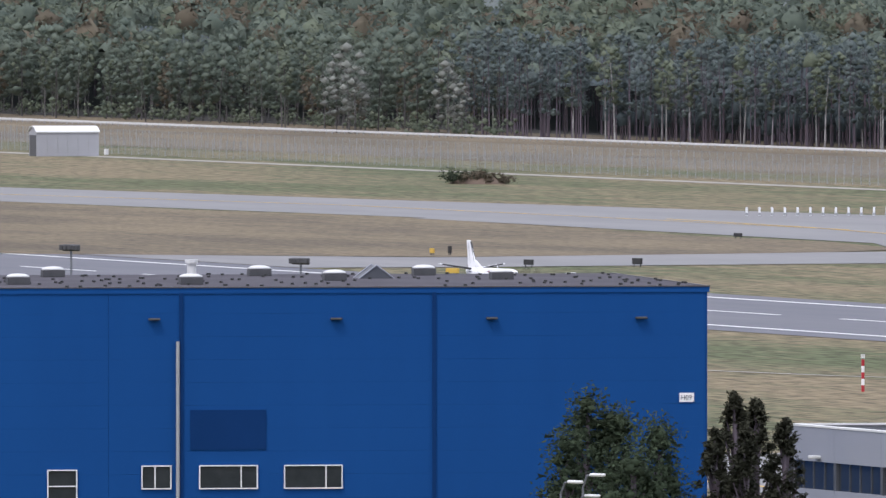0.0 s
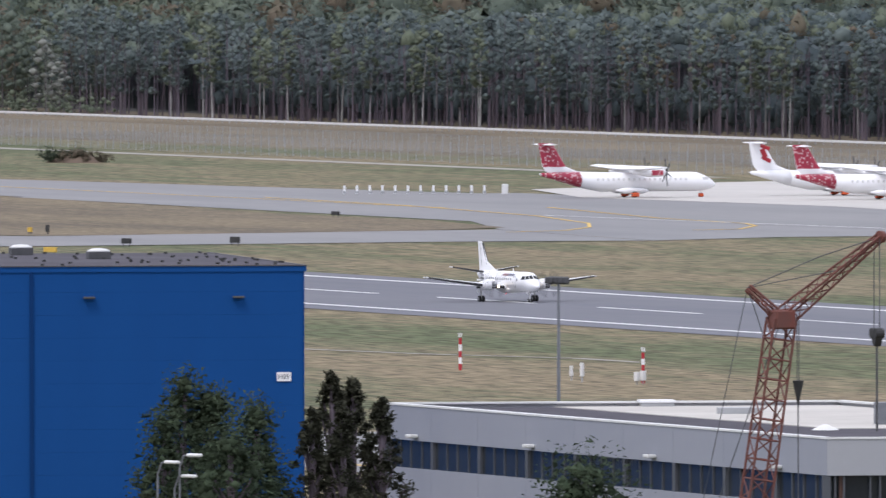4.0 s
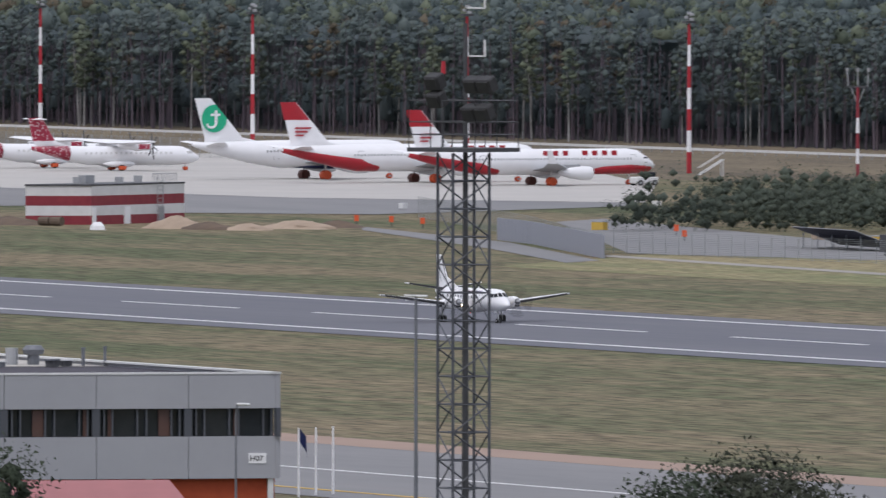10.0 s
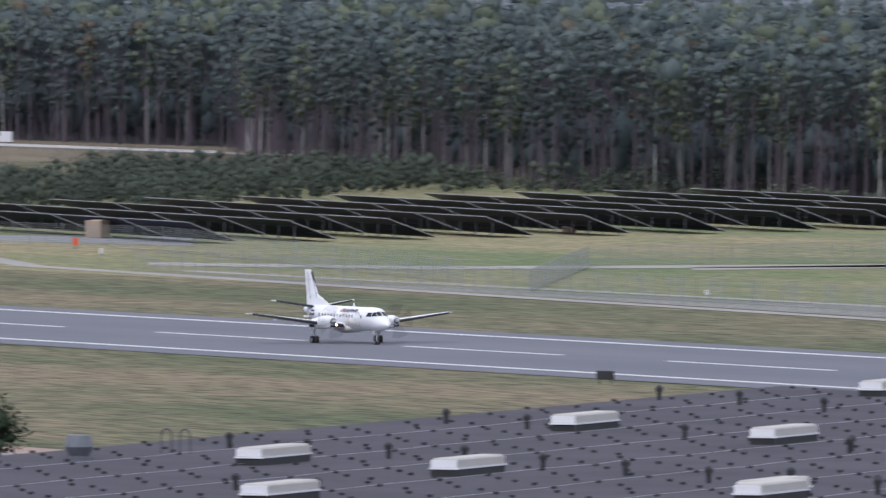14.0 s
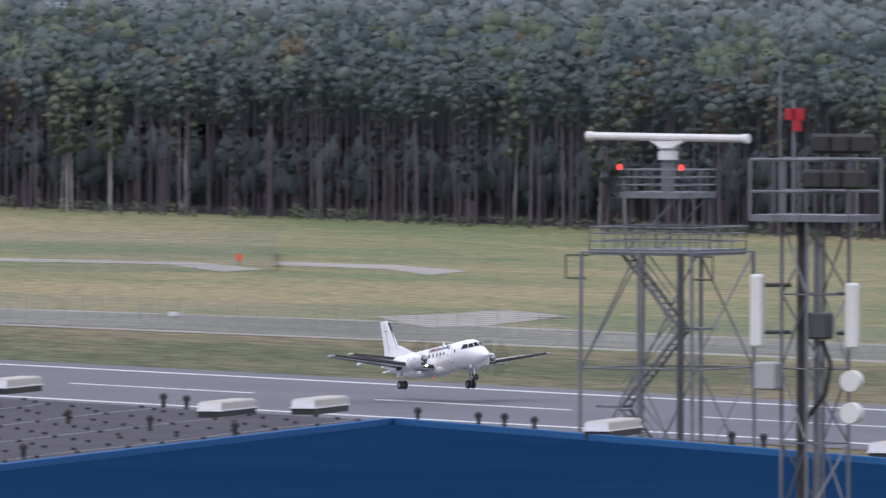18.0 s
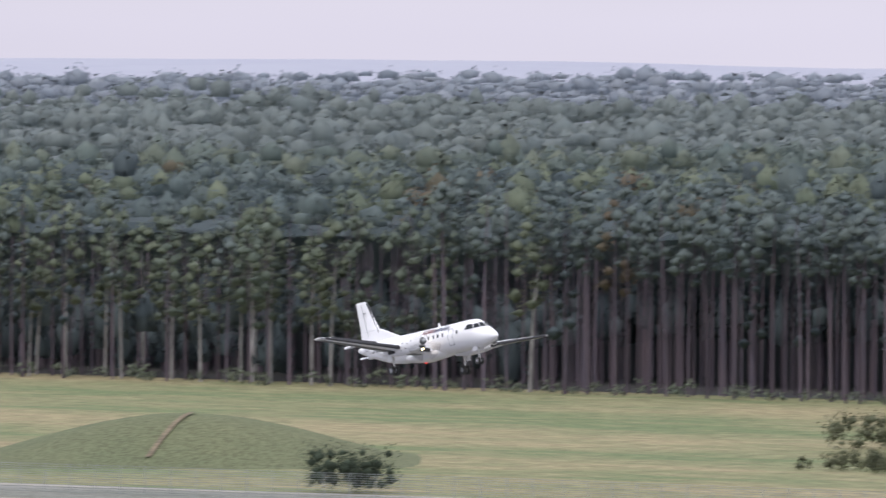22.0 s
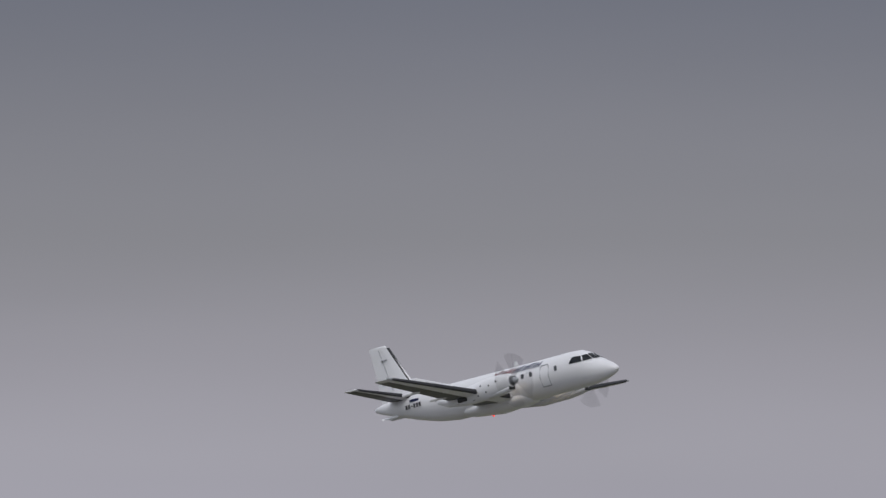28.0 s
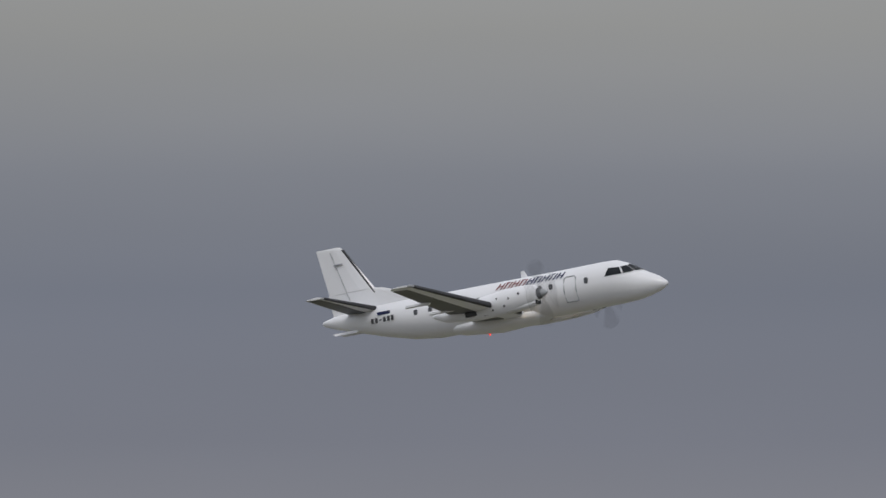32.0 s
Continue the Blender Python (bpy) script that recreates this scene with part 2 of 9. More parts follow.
M_greyp = mat("grey_paint", (0.36, 0.37, 0.38), (0.30, 0.31, 0.32), 0.8, 0.5)
M_steel = mat("galvanised_steel", (0.19, 0.20, 0.22), (0.13, 0.14, 0.155), 1.5, 0.55, metal=0.3)
M_dark = mat("dark_steel", (0.045, 0.047, 0.052), (0.07, 0.07, 0.075), 1.5, 0.6)
M_rust = mat("rusty_red_steel", (0.155, 0.042, 0.03), (0.10, 0.042, 0.034), 1.5, 0.7)
M_blue = mat("blue_metal_cladding", (0.0065, 0.059, 0.215), (0.0075, 0.067, 0.238), 0.05, 0.87, stretch=(1, 1, 0.15), fine=0.5)
M_blued = mat("dark_blue_cladding", (0.003, 0.030, 0.115), (0.004, 0.034, 0.13), 0.2, 0.87)
M_blue2 = mat("weathered_blue_cladding", (0.024, 0.105, 0.250), (0.028, 0.118, 0.28), 0.08, 0.87, stretch=(1, 1, 0.2))
M_bluer = mat("blue_sheet_roof", (0.006, 0.026, 0.068), (0.008, 0.032, 0.080), 0.06, 0.98, stretch=(1, 1, 1), fine=0.5)
M_roof = mat("dark_bitumen_roof", (0.056, 0.053, 0.063), (0.082, 0.077, 0.090), 0.12, 0.9, bump=0.2, fine=0.5)
M_roofl = mat("pale_roof_membrane", (0.50, 0.48, 0.44), (0.40, 0.38, 0.35), 0.1, 0.85, fine=0.5)
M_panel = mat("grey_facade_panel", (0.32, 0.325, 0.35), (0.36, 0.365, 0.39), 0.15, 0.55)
# Darker copy of the facade grey; the office's shaded side is coloured with it.
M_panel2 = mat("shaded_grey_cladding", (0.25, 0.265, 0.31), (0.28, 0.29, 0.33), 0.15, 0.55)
M_brick = mat("orange_brick", (0.38, 0.08, 0.035), (0.30, 0.06, 0.03), 1.5, 0.85)
M_pink = mat("faded_red_sheet_roof", (0.36, 0.13, 0.13), (0.30, 0.11, 0.11), 0.5, 0.7)
M_solar = mat("solar_panel_backing", (0.020, 0.024, 0.046), (0.028, 0.032, 0.056), 0.4, 0.6)
M_mesh = mat("fence_wire_mesh", (0.28, 0.30, 0.30), (0.24, 0.26, 0.26), 2, 0.6, metal=0.3)
M_sand = mat("sand_heap", (0.42, 0.33, 0.25), (0.32, 0.25, 0.19), 0.6, 0.95, bump=0.5, fine=0.5)
M_earth = mat("dark_earth", (0.11, 0.085, 0.07), (0.16, 0.12, 0.09), 0.6, 0.95, bump=0.5, fine=0.5)
# Bark, pine and spruce tones are blued: a little haze in the colour.
M_bark = mat("pine_bark", (0.146, 0.113, 0.126), (0.096, 0.085, 0.108), 0.15, 0.9, rand=0.35)
M_trunk2 = mat("grey_trunk_bark", (0.16, 0.15, 0.145), (0.08, 0.075, 0.075), 0.35, 0.85, rand=0.4)
M_birch = mat("birch_bark", (0.40, 0.39, 0.38), (0.14, 0.13, 0.13), 0.35, 0.85, rand=0.2)
M_pine = mat("pine_foliage", (0.119, 0.159, 0.168), (0.214, 0.252, 0.231), 0.16, 0.95, stretch=(1, 1, 0.45), fine=0.4, contrast=0.7, rand=0.08, thin=0.45)
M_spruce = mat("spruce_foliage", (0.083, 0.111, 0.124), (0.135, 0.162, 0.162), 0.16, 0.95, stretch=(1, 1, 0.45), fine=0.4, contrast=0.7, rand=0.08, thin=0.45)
M_leaf = mat("deciduous_foliage", (0.146, 0.186, 0.142), (0.246, 0.270, 0.190), 0.16, 0.95, stretch=(1, 1, 0.6), fine=0.4, contrast=0.7, rand=0.09, thin=0.45)
M_mix = mat("mixed_woods_foliage", (0.144, 0.180, 0.152), (0.241, 0.262, 0.202), 0.12, 0.95, fine=0.4, contrast=0.7, rand=0.09, thin=0.45)
M_broad = mat("broadleaved_foliage", (0.129, 0.170, 0.144), (0.223, 0.255, 0.199), 0.16, 0.95, fine=0.4, contrast=0.7, rand=0.09, thin=0.45)
M_near = mat("near_tree_foliage", (0.047, 0.074, 0.047), (0.086, 0.110, 0.066), 0.2, 0.9, rand=0.45, thin=0.45)
M_autumn = mat("autumn_foliage", (0.198, 0.154, 0.118), (0.172, 0.163, 0.116), 0.16, 0.9, fine=0.5, contrast=0.7, rand=0.15, thin=0.45)
M_willow = mat("grey_willow_foliage", (0.12, 0.128, 0.095), (0.08, 0.09, 0.066), 0.2, 0.9, rand=0.3, thin=0.45)
M_palew = mat("pale_willow_foliage", (0.350, 0.360, 0.330), (0.270, 0.285, 0.250), 0.2, 0.9, rand=0.25, thin=0.45)
M_shrub = mat("dark_shrub_foliage", (0.062, 0.083, 0.060), (0.095, 0.115, 0.075), 0.05, 0.9, rand=0.35, thin=0.45)
M_fir = mat("brownish_spruce_foliage", (0.052, 0.058, 0.042), (0.085, 0.080, 0.056), 0.1, 0.9, rand=0.3, thin=0.45)
M_belt = mat("dense_scrub_foliage", (0.088, 0.112, 0.094), (0.136, 0.156, 0.118), 0.08, 0.9, rand=0.2, thin=0.45)
M_scrub = mat("young_scrub_foliage", (0.115, 0.132, 0.085), (0.175, 0.180, 0.110), 0.08, 0.9, rand=0.25, thin=0.45)
# Middle and far foliage: haze put into the colours, bluer and paler farther off.
M_far_haze = mat("distant_hazed_woods", (0.286, 0.322, 0.364), (0.330, 0.360, 0.396), 0.03, 0.95, fine=0.8, contrast=0.3, rand=0.1, thin=0.45)
M_farther_haze = mat("farthest_hazed_woods", (0.31, 0.318, 0.375), (0.33, 0.338, 0.39), 0.01, 0.95, fine=0.6, contrast=0.4, rand=0.04)
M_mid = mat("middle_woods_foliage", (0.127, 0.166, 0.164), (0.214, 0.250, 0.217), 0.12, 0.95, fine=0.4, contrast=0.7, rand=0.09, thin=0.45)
M_mid2 = mat("haze_tinted_foliage", (0.176, 0.213, 0.219), (0.264, 0.293, 0.274), 0.1, 0.95, fine=0.4, contrast=0.7, rand=0.08, thin=0.45)
# Floor colour is kept dark to hold the shade under the trees.
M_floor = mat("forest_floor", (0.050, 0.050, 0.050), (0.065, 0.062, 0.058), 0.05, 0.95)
M_lamp = mat("lit_landing_lamp", (1.0, 0.75, 0.4), (1.0, 0.75, 0.4), 1, 0.5, emit=12)
M_redlamp = mat("lit_red_lamp", (1.0, 0.06, 0.04), (0.9, 0.05, 0.03), 1, 0.5, emit=1.4)
M_slate = mat("slate_grey_pier", (0.062, 0.068, 0.082), (0.078, 0.084, 0.098), 0.4, 0.6)
M_brown = mat("dark_brown_window_frame", (0.095, 0.045, 0.034), (0.075, 0.04, 0.032), 1.0, 0.6)
M_pave = mat("reddish_shoulder", (0.30, 0.22, 0.18), (0.34, 0.25, 0.2), 0.1, 0.9)


M_blur = bpy.data.materials.new("spinning_propeller")
M_blur.use_nodes = True
bn, bl = M_blur.node_tree.nodes, M_blur.node_tree.links
b_mix, b_tr = bn.new("ShaderNodeMixShader"), bn.new("ShaderNodeBsdfTransparent")
bn["Principled BSDF"].inputs["Base Color"].default_value = (0.03, 0.03, 0.035, 1)
b_mix.inputs[0].default_value = 0.09
bl.new(b_tr.outputs[0], b_mix.inputs[1])
bl.new(bn["Principled BSDF"].outputs[0], b_mix.inputs[2])
bl.new(b_mix.outputs[0], bn["Material Output"].inputs["Surface"])


# ---- mesh helpers ----
def finish(name, bm, material, smooth=False):
    me = bpy.data.meshes.new(name)
    bm.to_mesh(me)
    bm.free()
    me.materials.append(material)
    if smooth:
        me.shade_smooth()
    return me


def part(name, bm, material, parent=None, label="", smooth=False):
    ob = new(name, finish(name, bm, material, smooth))
    ob.parent = parent
    return tagged(ob, label)


def thing(name, label, category, group="", at=None, kind=""):
    ob = new(name)
    ob.empty_display_size = 0.5
    if at is not None:
        ob.matrix_basis = at
    return tagged(ob, label, category, group, kind)


def box(bm, c, s, rz=0.0, m=None, bev=0.0):
    r = bmesh.ops.create_cube(bm, size=1.0)
    t = Matrix.Translation(c) @ Matrix.Rotation(radians(rz), 4, "Z") @ Matrix.Diagonal((*s, 1))
    bmesh.ops.transform(bm, matrix=(m @ t) if m else t, verts=r["verts"])
    if bev:
        bmesh.ops.bevel(bm, geom=list({e for v in r["verts"] for e in v.link_edges}), offset=bev, segments=1, affect="EDGES")
    return bm


def rod(bm, p, q, r, r2=None, seg=6):
    p, q = Vector(p), Vector(q)
    d = q - p
    res = bmesh.ops.create_cone(bm, segments=seg, radius1=r, radius2=r if r2 is None else r2, depth=d.length, cap_ends=True)
    bmesh.ops.transform(bm, matrix=Matrix.Translation((p + q) / 2) @ d.to_track_quat("Z", "Y").to_matrix().to_4x4(), verts=res["verts"])
    return bm


def loft(bm, rings, close=True):
    """Skin rings of equally many points."""
    vs = [[bm.verts.new(p) for p in ring] for ring in rings]
    n = len(vs[0])
    for a, b in zip(vs, vs[1:]):
        for i in range(n):
            bm.faces.new((a[i], a[(i + 1) % n], b[(i + 1) % n], b[i]))
    if close:
        bm.faces.new(vs[0][::-1])
        bm.faces.new(vs[-1])
    bmesh.ops.recalc_face_normals(bm, faces=bm.faces)
    return bm


def tube(bm, sections, seg=20):
    """A body along x from (x, z, half width, half height)."""
    return loft(bm, [[(x, w * math.cos(a), z + h * math.sin(a)) for a in (2 * math.pi * i / seg for i in range(seg))] for x, z, w, h in sections])


FOIL = ((0, 0), (0.03, 0.35), (0.12, 0.72), (0.3, 1), (0.6, 0.72), (1, 0.06), (1, -0.06), (0.6, -0.4), (0.3, -0.55), (0.12, -0.45), (0.03, -0.25))


def plate(bm, stations, upright=False):
    """A wing or fin from (leading edge x, y, z, chord, thickness)."""
    rings = []
    for x, y, z, c, t in stations:
        rings.append([(x - u * c, y + (v * t if upright else 0), z + (0 if upright else v * t)) for u, v in FOIL])
    return loft(bm, rings)


def sheet(name, pts, z, material, label, category, kind="structure"):
    """A flat area with the given outline."""
    bm = bmesh.new()
    bm.faces.new([bm.verts.new((x, y, z)) for x, y in pts])
    bmesh.ops.recalc_face_normals(bm, faces=bm.faces)
    for f in bm.faces:
        if f.normal.z < 0:
            f.normal_flip()
    bmesh.ops.triangulate(bm, faces=bm.faces[:])
    ob = new(name, finish(name, bm, material))
    return tagged(ob, label, category, kind=kind)


def many(name, verts, faces, material, label, category, kind="stuff"):
    me = bpy.data.meshes.new(name)
    me.from_pydata(verts, [], faces)
    me.materials.append(material)
    return tagged(new(name, me), label, category, kind=kind)


def mesh_of(name, v, f, material):
    """A mesh of triangles from arrays of points and corners."""
    me = bpy.data.meshes.new(name)
    me.vertices.add(len(v))
    me.vertices.foreach_set("co", np.asarray(v, dtype=np.float32).ravel())
    me.loops.add(f.size)
    me.loops.foreach_set("vertex_index", f.astype(np.int32).ravel())
    me.polygons.add(len(f))
    me.polygons.foreach_set("loop_start", np.arange(0, f.size, 3, dtype=np.int32))
    me.update(calc_edges=True)
    me.materials.append(material)
    return me


# ---- ground ----
def rise(x, y):
    """The land lifts gently far off."""
    r = math.hypot(x, y)
    west = min(1, max(0, (-x - 4000) / 600))
    return (6.0 + 13.0 * west) * min(1, max(0, (r - 2500) / 2300)) ** 1.5 if y > 1150 else 0.0


def build_ground():
    bm = bmesh.new()
    rows = []
    ys = [-600, -100, 200, 400, 600, 800, 1000, 1150] + list(range(1250, 5000, 150))
    xs = list(range(-5000, 1600, 150))
    for y in ys:
        rows.append([bm.verts.new((x, y, rise(x, y))) for x in xs])
    for a, b in zip(rows, rows[1:]):
        for i in range(len(xs) - 1):
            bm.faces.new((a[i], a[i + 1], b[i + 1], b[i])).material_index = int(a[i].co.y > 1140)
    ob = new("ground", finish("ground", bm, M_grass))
    # Ground beyond the wood's edge takes the shade-darkened floor colour.
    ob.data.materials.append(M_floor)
    tagged(ob, "mown airfield grass, patchy green and straw", "grass", kind="structure")


build_ground()
Y0, Y1 = 619.9, 663.9
sheet("runway", [(-4990, 613), (1400, 613), (1400, 671), (-4990, 671)], 0.05, M_asphalt, "grey asphalt runway with white edge lines", "runway")


def marking(name, x0, x1, y0, y1, label, material=None, z=0.09):
    bm = bmesh.new()
    box(bm, ((x0 + x1) / 2, (y0 + y1) / 2, z - 0.015), (x1 - x0, y1 - y0, 0.03))
    return tagged(new(name, finish(name, bm, material or M_line)), label, "marking", group="runway markings", kind="structure")


marking("runway_edge_line", -4990, 1400, Y0 - 0.45, Y0 + 0.45, "long white runway edge line")
marking("runway_edge_line", -4990, 1400, Y1 - 0.45, Y1 + 0.45, "long white runway edge line")
YC = (Y0 + Y1) / 2
dash = marking("centreline_dash", 0, 30, YC - 0.3, YC + 0.3, "white runway centreline dash")
DASH_X = -12.0
for i in range(-62, 12):
    if i:
        copy_thing(dash, pose(DASH_X + i * 50.0, 0, 0))
for x, y in (((-1017.7, 635.0)), ((-1017.1, 651.4))):
    marking("touchdown_bar", x, x + 45, y - 1.5, y + 1.5, "wide white touchdown bar")

sheet("meadow", [(-1800, 740), (300, 700), (300, 1400), (-2150, 1010)], 0.02, M_field, "bright green and straw meadow", "grass")
sheet("heath_bank", [(-4990, 1000), (-2300, 985), (-2300, 1160), (-4990, 1160)], 0.02, M_dry, "brown heath in front of the woods", "grass")
# taxiways and apron
sheet("parallel_taxiway", [(-4990, (-2642.2, 783.2)[1] - 40), (-2642.2, 783.2), (-2472.3, 798.8), (-2275.4, 793.9), (-2479.2, 866.3), (-2633.0, 842.5), (-2776.7, 823.5), (-4990, (-2776.7, 823.5)[1])], 0.05, M_taxi, "grey asphalt parallel taxiway", "taxiway")
sheet("apron_taxiway", [(-2480, 795), (-2275, 792), (-2219, 776), (-2143, 769), (-2158, 791), (-2160, 827), (-2119, 812), (-2086, 844), (-2127, 896), (-2188, 924), (-2299, 880), (-2480, 872)], 0.065, M_taxi, "grey asphalt taxiway beside the apron", "taxiway")
sheet("exit_taxiway", [(-2255, 671.5), (-2235, 671.5), (-2200, 708), (-2219, 775.5), (-2143, 768.5), (-2146, 745), (-2140, 690), (-2143, 671.5)], 0.075, M_taxi, "grey asphalt exit taxiway", "taxiway")
sheet("dry_island", [(-4990, (-2637.1, 781.6)[1] - 42), (-2632.1, 780.1), (-2458.9, 794.4), (-2333.4, 786.7), (-2283.6, 789.2), (-2231.4, 781.2), (-2216.7, 765.7), (-2208.8, 744.0), (-2201.9, 710.1), (-2241.8, 663.1), (-3300, 692)], 0.09, M_dry, "reddish brown grass island between taxiways", "grass")
sheet("apron", [(-2440.4, 867.1), (-2359.9, 874.2), (-2263.7, 866.5), (-2310.0, 870.5), (-2200.9, 878.9), (-2149.2, 907.7), (-2269.5, 961.2), (-2566.2, 1064.4), (-2574.2, 1036.7), (-2550.6, 944.9), (-2595.4, 999.7), (-2555.8, 930.2), (-2507.3, 883.5)], 0.09, M_concrete, "pale concrete parking apron", "apron")
def stripe(pts, w, label, material):
    bm = bmesh.new()
    for a, b in zip(pts, pts[1:]):
        a, b = Vector(a), Vector(b)
        d = (b - a).normalized()
        box(bm, ((a.x + b.x) / 2, (a.y + b.y) / 2, 0.115), ((b - a).length + w, w, 0.02), rz=math.degrees(math.atan2(d.y, d.x)))
    return tagged(new("taxi_line", finish("taxi_line", bm, material)), label, "marking", group="taxiway lines", kind="structure")


stripe([(-2457.4, 825.9), (-2387.6, 822.5), (-2306.4, 812.3), (-2253.5, 800.5), (-2227.6, 791.3), (-2207.4, 780.6), (-2200.1, 770.4)], 0.5, "yellow curved taxiway line", M_yellow)
stripe([(-2365.9, 835.3), (-2283.1, 821.3), (-2243.9, 818.6), (-2228.5, 814.3), (-2207.8, 804.4), (-2203.3, 796.7)], 0.5, "yellow curved taxiway line", M_yellow)
stripe([(-2705.0, 802.0), (-2590.5, 820.0), (-2489.6, 821.5), (-2368.2, 821.3)], 0.4, "yellow taxiway centre line", M_yellow)
stripe([(-2308.7, 814.4), (-2237.5, 819.8), (-2173.5, 826.3)], 0.4, "white taxiway guide line", M_line)
sheet("frontage_road", [(-1420, 447), (-700, 447), (-700, 490), (-1420, 490)], 0.05, M_taxi, "grey asphalt road before the airfield", "road")
sheet("frontage_kerb", [(-1420, 490), (-700, 490), (-700, 497), (-1420, 497)], 0.06, M_pave, "reddish paved road shoulder", "pavement")
marking("road_line", -1420, -700, 468, 468.5, "thin white road line")
marking("road_line", -1420, -700, 452, 452.5, "thin yellow road line", M_yellow)
def track(name, pts, w, label, material):
    """A narrow track along a line."""
    up = [(x, y + w / 2) for x, y in pts]
    down = [(x, y - w / 2) for x, y in pts]
    return sheet(name, down + up[::-1], 0.05, material, label, "track")


track("perimeter_track", [(-1848, 772.5), (-1702, 758), (-1665, 746), (-1530, 733), (-1430, 725), (-1300, 735), (-1180, 738), (-1065, 748), (300, 762)], 3.4, "pale gravel perimeter track", M_road)
track("perimeter_track", [(-1640, 752), (-1480, 749), (-1390, 765), (-1285, 765), (-1150, 767), (-1050, 780), (300, 800)], 3.0, "pale gravel patrol track", M_road)
sheet("gravel_verge", [(-1640, 745), (-1530, 736), (-1430, 728), (-1300, 737.5), (-1180, 740.5), (-1065, 751), (300, 765), (300, 798), (-1050, 778), (-1150, 765), (-1285, 763), (-1390, 763), (-1480, 747)], 0.045, M_verge, "grey-green gravelly strip between the tracks", "ground")
track("instrument_path", [(-1675, 557), (-1643.6, 563.8), (-1623.7, 571.4), (-1608, 572)], 1.3, "narrow pale path to the instruments", M_road)
sheet("woodland_road", [(-4990, 1088), (-2340, 1098), (-2340, 1106), (-4990, 1096)], 0.05, M_road, "pale road along the woods", "road")
sheet("fence_track", [(-4990, 936), (-2600, 944), (-2600, 949), (-4990, 941)], 0.05, M_road, "pale patrol road by the fence", "road")


# ---- woods ----
def ring_trunk(h, r, bend, seg=5):
    v, f = [], []
    for k, u in enumerate((0, 0.5, 1)):
        for i in range(seg):
            a = 2 * math.pi * i / seg
            rr = r * (1 - 0.75 * u)
            v.append((rr * math.cos(a) + bend * u * u, rr * math.sin(a), h * u))
    for k in range(2):
        for i in range(seg):
            a, b = k * seg + i, k * seg + (i + 1) % seg
            f += [(a, b, b + seg), (a, b + seg, a + seg)]
    return np.array(v), np.array(f)


HEART = np.array([(1, 0, 0), (-1, 0, 0), (0, 1, 0), (0, -1, 0), (0, 0, 0.8), (0, 0, -0.8)], dtype=float)
HEART_F = np.array([(0, 2, 4), (2, 1, 4), (1, 3, 4), (3, 0, 4), (2, 0, 5), (1, 2, 5), (3, 1, 5), (0, 3, 5)])


def ball(level):
    """Points and corners of an even ball."""
    bm = bmesh.new()
    bmesh.ops.create_icosphere(bm, subdivisions=level, radius=1.0)
    v = np.array([p.co[:] for p in bm.verts])
    f = np.array([[p.index for p in q.verts] for q in bm.faces])
    bm.free()
    return v, f


def upper(shape, low):
    """The part of a ball above a height, for crowns seen from the side and above."""
    v, f = shape
    f = f[(v[f][:, :, 2].max(1) > low)]
    keep = np.unique(f)
    at = np.zeros(len(v), int)
    at[keep] = np.arange(len(keep))
    return v[keep], at[f]


LOWDOME = upper(ball(1), -0.4)


def sprays_on(rng, centres, radii, count, size, squash, mid, near=0.45, far=1.35):
    """Small three-cornered leaf sprays standing off round clumps, shaded by the roundness of clump and crown."""
    k = rng.integers(0, len(centres), count)
    d = rng.normal(size=(count, 3))
    d[:, 2] += 0.2
    d /= np.linalg.norm(d, axis=1)[:, None]
    p = centres[k] + d * (radii[k] * (near + (far - near) * rng.random(count)))[:, None] * np.array([1, 1, squash])
    v = (p[:, None, :] + rng.normal(size=(count, 3, 3)) * size * np.array([1, 1, 0.75])).reshape(-1, 3)
    out = p - mid
    out /= np.linalg.norm(out, axis=1)[:, None] + 1e-6
    nrm = np.repeat(d * 0.7 + out * 0.6 + rng.normal(size=(count, 3)) * 0.12, 3, axis=0)
    return v, nrm / (np.linalg.norm(nrm, axis=1)[:, None] + 1e-6)


def crown(rng, centres, radii, sprays, size, squash=0.75, heart=0.5):
    """A crown of leaf sprays round small dense hearts: points, corners, normals."""
    n = len(centres)
    mid = centres.mean(0)
    mid[2] -= 1.0
    hv = centres[:, None, :] + HEART[None] * (radii[:, None] * heart * (1 + 0.8 * rng.random((n, 6))))[:, :, None]
    hn = np.repeat(HEART[None], n, axis=0) + 0.5 * (hv - mid) / (np.linalg.norm(hv - mid, axis=2)[:, :, None] + 1e-6)
    hn = hn.reshape(-1, 3)
    hn /= np.linalg.norm(hn, axis=1)[:, None]
    f = (np.arange(n)[:, None, None] * 6 + HEART_F[None]).reshape(-1, 3)
    lv, ln = sprays_on(rng, centres, radii, sprays, size, squash, mid)
    lf = n * 6 + np.arange(sprays * 3).reshape(-1, 3)
    return np.concatenate([hv.reshape(-1, 3), lv]), np.concatenate([f, lf]), np.concatenate([hn, ln])


def leafy_mesh(name, v, f, nrm, material):
    """A crown mesh shaded by the roundness of its clumps."""
    me = mesh_of(name, v, f, material)
    me.shade_smooth()
    if nrm is not None:
        me.normals_split_custom_set_from_vertices(nrm.astype(np.float32))
    return me


